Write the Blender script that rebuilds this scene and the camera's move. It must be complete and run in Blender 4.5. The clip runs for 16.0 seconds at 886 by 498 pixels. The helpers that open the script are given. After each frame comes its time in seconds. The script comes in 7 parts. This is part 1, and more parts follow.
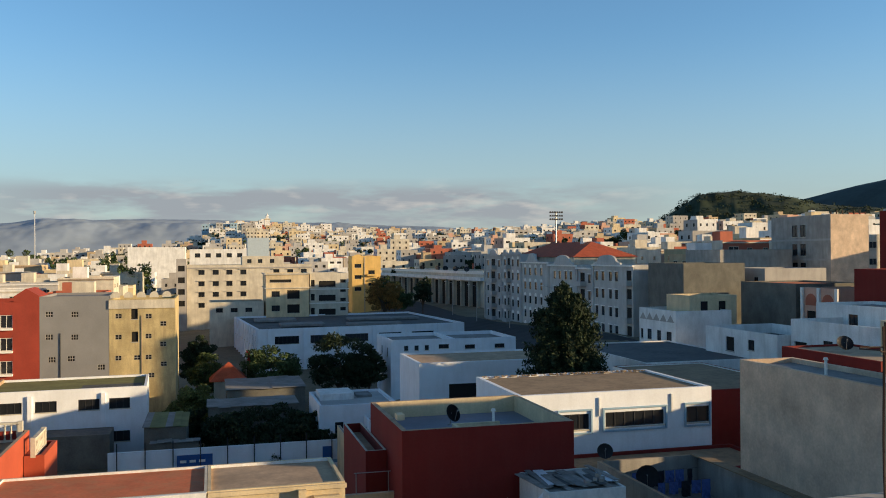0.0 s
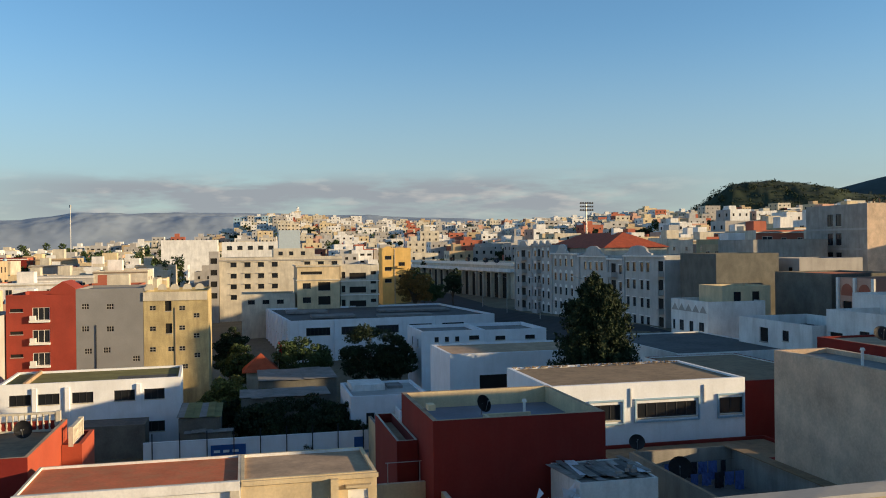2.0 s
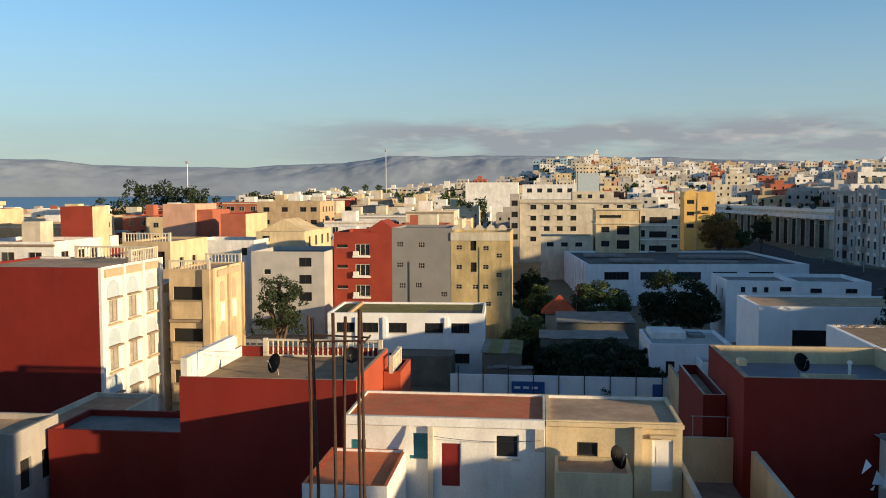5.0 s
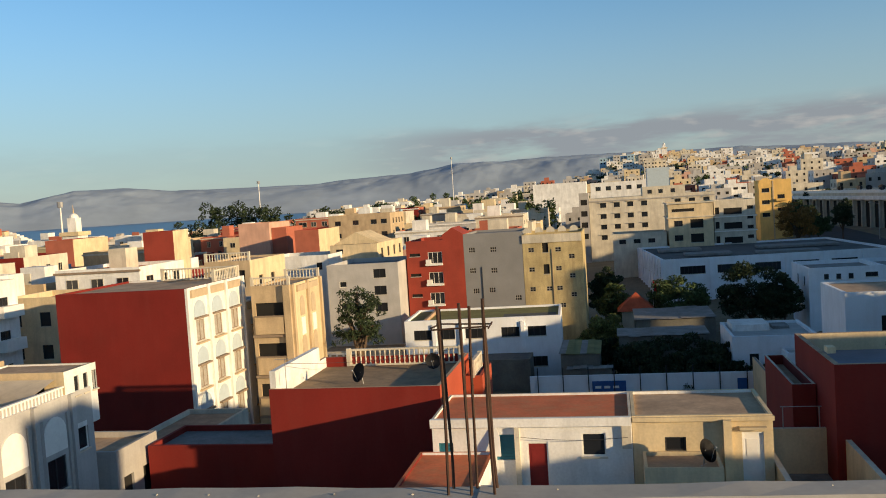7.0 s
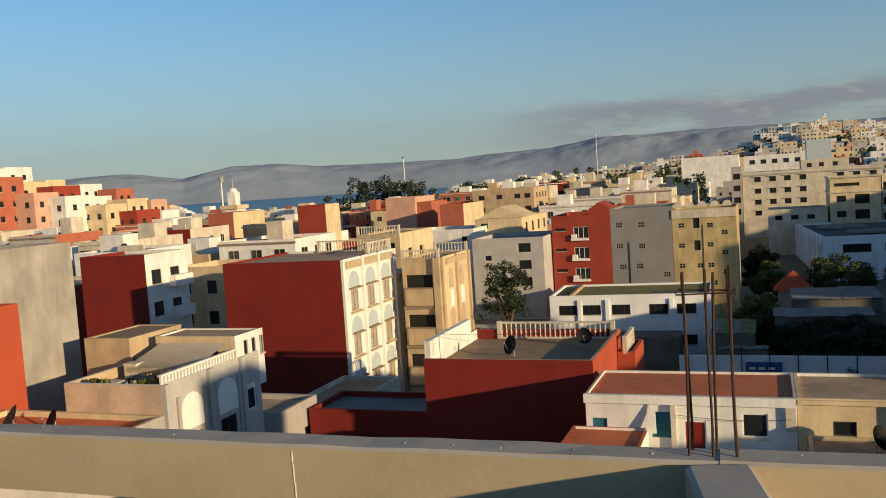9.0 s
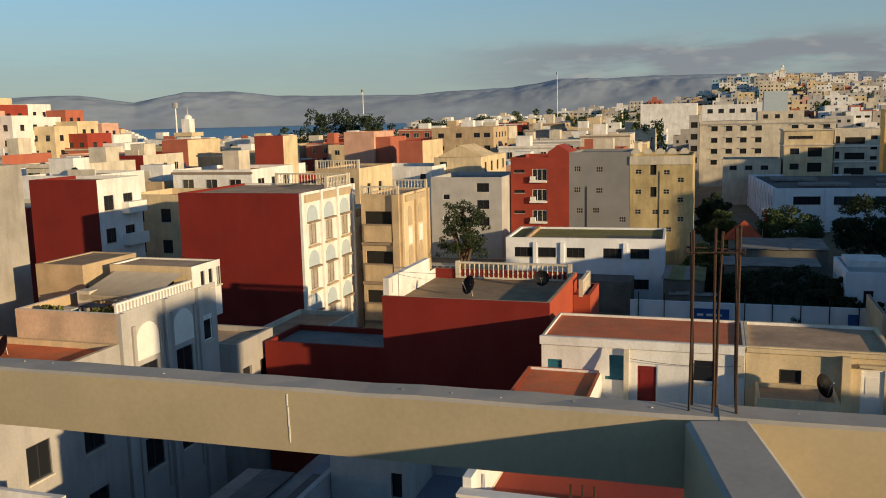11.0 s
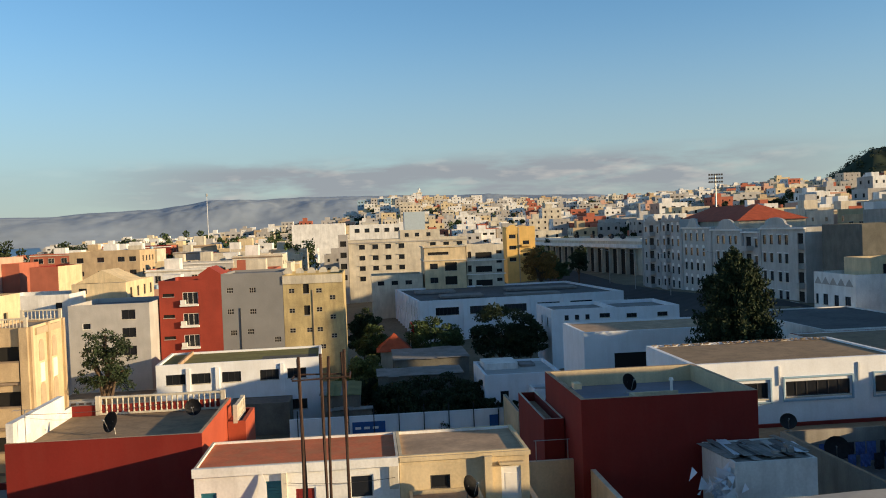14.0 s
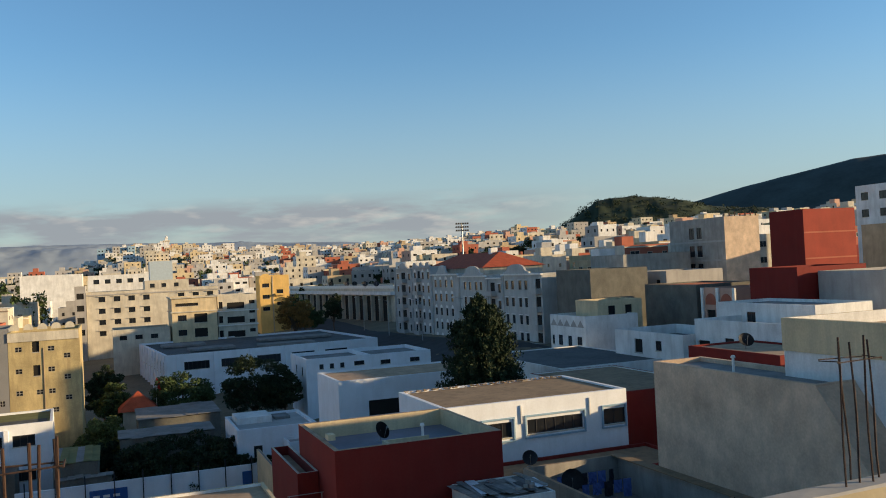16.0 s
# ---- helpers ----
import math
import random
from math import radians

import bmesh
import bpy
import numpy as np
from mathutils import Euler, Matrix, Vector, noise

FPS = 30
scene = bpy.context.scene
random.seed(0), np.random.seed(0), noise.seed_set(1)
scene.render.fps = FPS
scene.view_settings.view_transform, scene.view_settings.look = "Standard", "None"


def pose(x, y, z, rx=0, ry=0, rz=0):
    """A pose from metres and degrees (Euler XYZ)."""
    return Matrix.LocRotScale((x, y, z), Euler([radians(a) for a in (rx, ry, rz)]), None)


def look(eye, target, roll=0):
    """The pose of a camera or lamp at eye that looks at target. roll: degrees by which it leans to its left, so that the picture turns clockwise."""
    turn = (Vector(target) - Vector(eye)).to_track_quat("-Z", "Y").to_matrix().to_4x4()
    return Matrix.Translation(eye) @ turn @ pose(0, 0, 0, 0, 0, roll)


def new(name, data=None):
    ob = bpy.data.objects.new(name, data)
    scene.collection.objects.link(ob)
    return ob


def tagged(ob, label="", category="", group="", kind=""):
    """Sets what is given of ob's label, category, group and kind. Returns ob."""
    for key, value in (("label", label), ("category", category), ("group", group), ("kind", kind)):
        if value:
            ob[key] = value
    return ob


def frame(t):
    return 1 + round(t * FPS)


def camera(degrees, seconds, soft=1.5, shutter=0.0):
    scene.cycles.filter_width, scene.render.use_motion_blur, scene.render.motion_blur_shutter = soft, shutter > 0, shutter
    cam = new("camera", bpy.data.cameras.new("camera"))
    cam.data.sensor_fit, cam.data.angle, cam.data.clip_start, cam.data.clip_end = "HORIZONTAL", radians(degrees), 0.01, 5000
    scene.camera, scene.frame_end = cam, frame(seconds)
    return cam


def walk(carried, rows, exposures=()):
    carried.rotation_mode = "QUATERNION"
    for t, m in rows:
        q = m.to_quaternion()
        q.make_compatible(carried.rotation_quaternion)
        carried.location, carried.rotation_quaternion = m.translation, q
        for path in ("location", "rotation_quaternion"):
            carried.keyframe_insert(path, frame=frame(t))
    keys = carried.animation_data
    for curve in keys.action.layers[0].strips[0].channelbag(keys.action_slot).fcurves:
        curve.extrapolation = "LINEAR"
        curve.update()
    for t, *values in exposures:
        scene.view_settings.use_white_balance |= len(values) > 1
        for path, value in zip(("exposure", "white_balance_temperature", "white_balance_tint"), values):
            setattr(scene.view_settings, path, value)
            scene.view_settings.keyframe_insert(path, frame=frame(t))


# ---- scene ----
# World axes follow the street grid: +x along the fronts, +y away from the roof terrace.
cam = camera(54.33, 16.0, soft=1.0)
walk(cam, [
    (0, pose(0.000, 0.001, 22.463, 90.395, 0.377, -15.000)),
    (0.5, pose(-0.007, -0.020, 22.423, 90.410, 0.305, -14.996)),
    (1, pose(0.020, 0.017, 22.465, 89.859, 0.360, -14.981)),
    (1.5, pose(-0.007, -0.007, 22.454, 89.936, 0.365, -14.677)),
    (2, pose(-0.006, 0.016, 22.405, 89.866, 0.645, -13.018)),
    (2.5, pose(0.028, -0.039, 22.489, 89.691, 1.291, -10.976)),
    (3, pose(-0.060, 0.110, 22.462, 88.975, 0.906, -7.480)),
    (3.5, look((-0.158, 0.328, 22.404), (-0.092, 2.326, 22.336), 0.9)),
    (4, look((-0.323, 0.270, 22.452), (-0.479, 2.260, 22.330), 0.8)),
    (4.2, pose(-0.405, 0.400, 22.505, 86.080, -0.400, 6.690)),
    (6.3, pose(-0.410, 0.180, 22.500, 86.440, 1.120, 5.900)),
    (6.5, pose(-0.420, 0.115, 22.520, 86.400, 1.310, 6.440)),
    (7, look((-0.572, -0.144, 22.481), (-0.958, 1.815, 22.368), -3.7)),
    (7.5, look((-0.746, 0.025, 22.439), (-1.299, 1.942, 22.301), -4.9)),
    (8, look((-0.875, -0.316, 22.492), (-1.546, 1.561, 22.333), -4.7)),
    (8.2, pose(-0.895, -0.410, 22.480, 84.950, 4.400, 20.990)),
    (10.3, pose(-1.367, -0.552, 22.533, 87.065, 1.610, 17.980)),
    (10.5, pose(-1.367, -0.558, 22.546, 85.654, 1.505, 17.753)),
    (11, pose(-1.401, -0.529, 22.553, 81.396, 1.322, 17.564)),
    (11.5, pose(-1.416, -0.484, 22.545, 76.603, 0.816, 15.051)),
    (12, pose(-1.324, -0.496, 22.576, 80.091, 1.047, 8.800)),
    (12.5, pose(-1.255, -0.452, 22.584, 84.131, 1.450, 3.140)),
    (13, pose(-1.156, -0.366, 22.585, 87.294, 1.837, -0.819)),
    (13.5, pose(-1.138, -0.333, 22.576, 88.378, 2.082, -3.372)),
    (14, pose(-1.126, -0.326, 22.580, 88.628, 2.190, -5.060)),
    (14.5, pose(-1.087, -0.383, 22.587, 88.680, 2.489, -6.646)),
    (15, pose(-1.097, -0.800, 22.641, 89.078, 2.614, -8.498)),
    (15.5, pose(-1.119, -0.625, 22.598, 90.075, 2.191, -13.417)),
    (16, pose(-1.002, -0.431, 22.715, 91.079, 2.816, -21.239)),
], exposures=[(0.0, 0.03), (1.5, 0.0), (3.0, -0.05), (4.0, -0.05), (6.3, -0.08), (7.0, -0.2), (8.2, -0.43), (10.3, -0.5), (11.0, -0.48), (11.5, -0.2), (12.0, 0.15), (12.5, 0.0), (13.5, -0.04), (15.0, -0.08), (16.0, -0.02)])

# ---- world and sun ----
SUN_TURN = 66.0      # degrees from -y towards +x
SUN_HEIGHT = 9.6
world = bpy.data.worlds.new("sky")
scene.world = world
world.use_nodes = True
wn, wl = world.node_tree.nodes, world.node_tree.links
wn.clear()
sky = wn.new("ShaderNodeTexSky")
sky.sky_type = "NISHITA"
sky.sun_disc = False
sky.sun_elevation = radians(SUN_HEIGHT)
sky.sun_rotation = radians(180 - SUN_TURN)
sky.altitude = 60
sky.air_density, sky.dust_density, sky.ozone_density = 1.0, 0.3, 3.2
back = wn.new("ShaderNodeBackground")
back.inputs[1].default_value = 0.15
wout = wn.new("ShaderNodeOutputWorld")
# low, broken evening cloud all round the horizon
coord = wn.new("ShaderNodeTexCoord")
split = wn.new("ShaderNodeSeparateXYZ")
wl.new(coord.outputs["Generated"], split.inputs[0])
stretch = wn.new("ShaderNodeMapping")
stretch.inputs["Scale"].default_value = (4.6, 4.6, 26.0)
wl.new(coord.outputs["Generated"], stretch.inputs[0])
puff = wn.new("ShaderNodeTexNoise")
puff.inputs["Scale"].default_value = 1.7
puff.inputs["Detail"].default_value = 7.0
puff.inputs["Roughness"].default_value = 0.58
wl.new(stretch.outputs[0], puff.inputs[0])
pick = wn.new("ShaderNodeMapRange")
pick.inputs[1].default_value, pick.inputs[2].default_value = 0.34, 0.54
wl.new(puff.outputs[0], pick.inputs[0])
band = wn.new("ShaderNodeValToRGB")
for pos, val in ((0.0, 0.2), (0.03, 0.6), (0.045, 1.0), (0.072, 1.0), (0.081, 0.35), (0.09, 0.0)):
    e = band.color_ramp.elements.new(pos)
    e.color = (val, val, val, 1)
band.color_ramp.elements.remove(band.color_ramp.elements[0])
band.color_ramp.elements[-1].color = (0, 0, 0, 1)
wl.new(split.outputs[2], band.inputs[0])
# the bank lies over the town's hill and thins out to both sides
toward = wn.new("ShaderNodeVectorMath")
toward.operation = "DOT_PRODUCT"
toward.inputs[1].default_value = (0.11, 0.994, 0.0)
wl.new(coord.outputs["Generated"], toward.inputs[0])
spread = wn.new("ShaderNodeMapRange")
spread.interpolation_type = "SMOOTHSTEP"
spread.inputs[1].default_value, spread.inputs[2].default_value = 0.90, 0.975
spread.inputs[3].default_value = 0.12
wl.new(toward.outputs["Value"], spread.inputs[0])
banked = wn.new("ShaderNodeMath")
banked.operation = "MULTIPLY"
wl.new(band.outputs[0], banked.inputs[0])
wl.new(spread.outputs[0], banked.inputs[1])
mult = wn.new("ShaderNodeMath")
mult.operation = "MULTIPLY"
wl.new(pick.outputs[0], mult.inputs[0])
wl.new(banked.outputs[0], mult.inputs[1])
soften = wn.new("ShaderNodeMath")
soften.operation = "MULTIPLY"
soften.inputs[1].default_value = 0.9
wl.new(mult.outputs[0], soften.inputs[0])
cloud = wn.new("ShaderNodeMix")
cloud.data_type = "RGBA"
crest = wn.new("ShaderNodeMapRange")
crest.inputs[1].default_value, crest.inputs[2].default_value = 0.54, 0.72
fluff_map = wn.new("ShaderNodeMapping")
fluff_map.inputs["Scale"].default_value = (15.0, 15.0, 62.0)
wl.new(coord.outputs["Generated"], fluff_map.inputs[0])
fluff = wn.new("ShaderNodeTexNoise")
fluff.inputs["Scale"].default_value, fluff.inputs["Detail"].default_value = 1.0, 5.0
wl.new(fluff_map.outputs[0], fluff.inputs[0])
wl.new(fluff.outputs[0], crest.inputs[0])
shade = wn.new("ShaderNodeMix")
shade.data_type = "RGBA"
shade.inputs[6].default_value = (2.2, 2.36, 2.6, 1)
shade.inputs[7].default_value = (3.9, 3.7, 3.5, 1)
wl.new(crest.outputs[0], shade.inputs[0])
wl.new(shade.outputs[2], cloud.inputs[7])
wl.new(soften.outputs[0], cloud.inputs[0])
tint = wn.new("ShaderNodeVectorMath")
tint.operation = "MULTIPLY"
tint.inputs[1].default_value = (1.20, 1.36, 1.40)
wl.new(sky.outputs[0], tint.inputs[0])
# pale air near the horizon
haze = wn.new("ShaderNodeMapRange")
haze.interpolation_type = "SMOOTHSTEP"
haze.inputs[1].default_value, haze.inputs[2].default_value = 0.0, 0.26
haze.inputs[3].default_value, haze.inputs[4].default_value = 0.72, 0.0
wl.new(split.outputs[2], haze.inputs[0])
pale_air = wn.new("ShaderNodeMix")
pale_air.data_type = "RGBA"
pale_air.inputs[7].default_value = (2.75, 3.15, 3.3, 1)
wl.new(haze.outputs[0], pale_air.inputs[0])
wl.new(tint.outputs[0], pale_air.inputs[6])
wl.new(pale_air.outputs[2], cloud.inputs[6])
# the upper sky, out of view, is dimmed and warmed to darken the shade
height = wn.new("ShaderNodeMapRange")
height.interpolation_type = "SMOOTHSTEP"
height.inputs[1].default_value, height.inputs[2].default_value = 0.28, 0.85
wl.new(split.outputs[2], height.inputs[0])
deep = wn.new("ShaderNodeMix")
deep.data_type, deep.blend_type = "RGBA", "MULTIPLY"
deep.inputs[7].default_value = (0.80, 0.70, 0.62, 1)
wl.new(height.outputs[0], deep.inputs[0])
wl.new(cloud.outputs[2], deep.inputs[6])
wl.new(deep.outputs[2], back.inputs[0])
wl.new(back.outputs[0], wout.inputs[0])

sun = new("sun", bpy.data.lights.new("sun", "SUN"))
sun.data.energy = 7.6
sun.data.angle = radians(0.6)
sun.data.color = (1.0, 0.73, 0.40)
sun_way = Vector((math.sin(radians(SUN_TURN)), -math.cos(radians(SUN_TURN)), math.tan(radians(SUN_HEIGHT))))
sun.matrix_world = look(sun_way * 50, (0, 0, 0))


# ---- materials ----
def mat(name, color, rough=0.85, vary=0.25, scale=0.6, fine=9.0, bump=0.25, stain=0.0, stain_color=(0.12, 0.10, 0.08), metal=0.0, island=0.0, random_tint=0.0, run=0.22):
    m = bpy.data.materials.new(name)
    m.use_nodes = True
    n, l = m.node_tree.nodes, m.node_tree.links
    p = n["Principled BSDF"]
    p.inputs["Roughness"].default_value = rough
    p.inputs["Metallic"].default_value = metal
    p.inputs["Specular IOR Level"].default_value = 0.3
    geo = n.new("ShaderNodeNewGeometry")
    big = n.new("ShaderNodeTexNoise")
    big.inputs["Scale"].default_value, big.inputs["Detail"].default_value = scale, 5.0
    small = n.new("ShaderNodeTexNoise")
    small.inputs["Scale"].default_value, small.inputs["Detail"].default_value = fine, 4.0
    l.new(geo.outputs["Position"], big.inputs[0])
    l.new(geo.outputs["Position"], small.inputs[0])
    add = n.new("ShaderNodeMath")
    add.operation = "MULTIPLY_ADD"
    add.inputs[1].default_value = 0.45
    l.new(small.outputs[0], add.inputs[0])
    l.new(big.outputs[0], add.inputs[2])
    ramp = n.new("ShaderNodeMapRange")
    ramp.inputs[1].default_value, ramp.inputs[2].default_value = 0.45, 1.0
    ramp.inputs[3].default_value, ramp.inputs[4].default_value = 1 - vary, 1 + vary * 0.6
    l.new(add.outputs[0], ramp.inputs[0])
    tone = n.new("ShaderNodeVectorMath")
    tone.operation = "SCALE"
    tone.inputs[0].default_value = color
    l.new(ramp.outputs[0], tone.inputs["Scale"])
    last = tone.outputs[0]
    if island or random_tint:
        hsv = n.new("ShaderNodeHueSaturation")
        span = n.new("ShaderNodeMapRange")
        k = island or random_tint
        span.inputs[3].default_value, span.inputs[4].default_value = 1 - k, 1 + k
        if island:
            l.new(geo.outputs["Random Per Island"], span.inputs[0])
        else:
            info = n.new("ShaderNodeObjectInfo")
            l.new(info.outputs["Random"], span.inputs[0])
        l.new(span.outputs[0], hsv.inputs["Value"])
        l.new(last, hsv.inputs["Color"])
        last = hsv.outputs[0]
    if stain:
        streak = n.new("ShaderNodeMapping")
        streak.inputs["Scale"].default_value = (1.3, 1.3, run)
        l.new(geo.outputs["Position"], streak.inputs[0])
        dirt = n.new("ShaderNodeTexNoise")
        dirt.inputs["Scale"].default_value, dirt.inputs["Detail"].default_value, dirt.inputs["Roughness"].default_value = 1.1, 8.0, 0.65
        l.new(streak.outputs[0], dirt.inputs[0])
        cut = n.new("ShaderNodeMapRange")
        cut.inputs[1].default_value, cut.inputs[2].default_value = 0.46, 0.70
        cut.inputs[4].default_value = stain
        l.new(dirt.outputs[0], cut.inputs[0])
        mix = n.new("ShaderNodeMix")
        mix.data_type = "RGBA"
        mix.inputs[7].default_value = (*stain_color, 1)
        l.new(cut.outputs[0], mix.inputs[0])
        l.new(last, mix.inputs[6])
        last = mix.outputs[2]
    l.new(last, p.inputs["Base Color"])
    if bump:
        b = n.new("ShaderNodeBump")
        b.inputs["Strength"].default_value, b.inputs["Distance"].default_value = bump, 0.03
        l.new(add.outputs[0], b.inputs["Height"])
        l.new(b.outputs[0], p.inputs["Normal"])
    return m


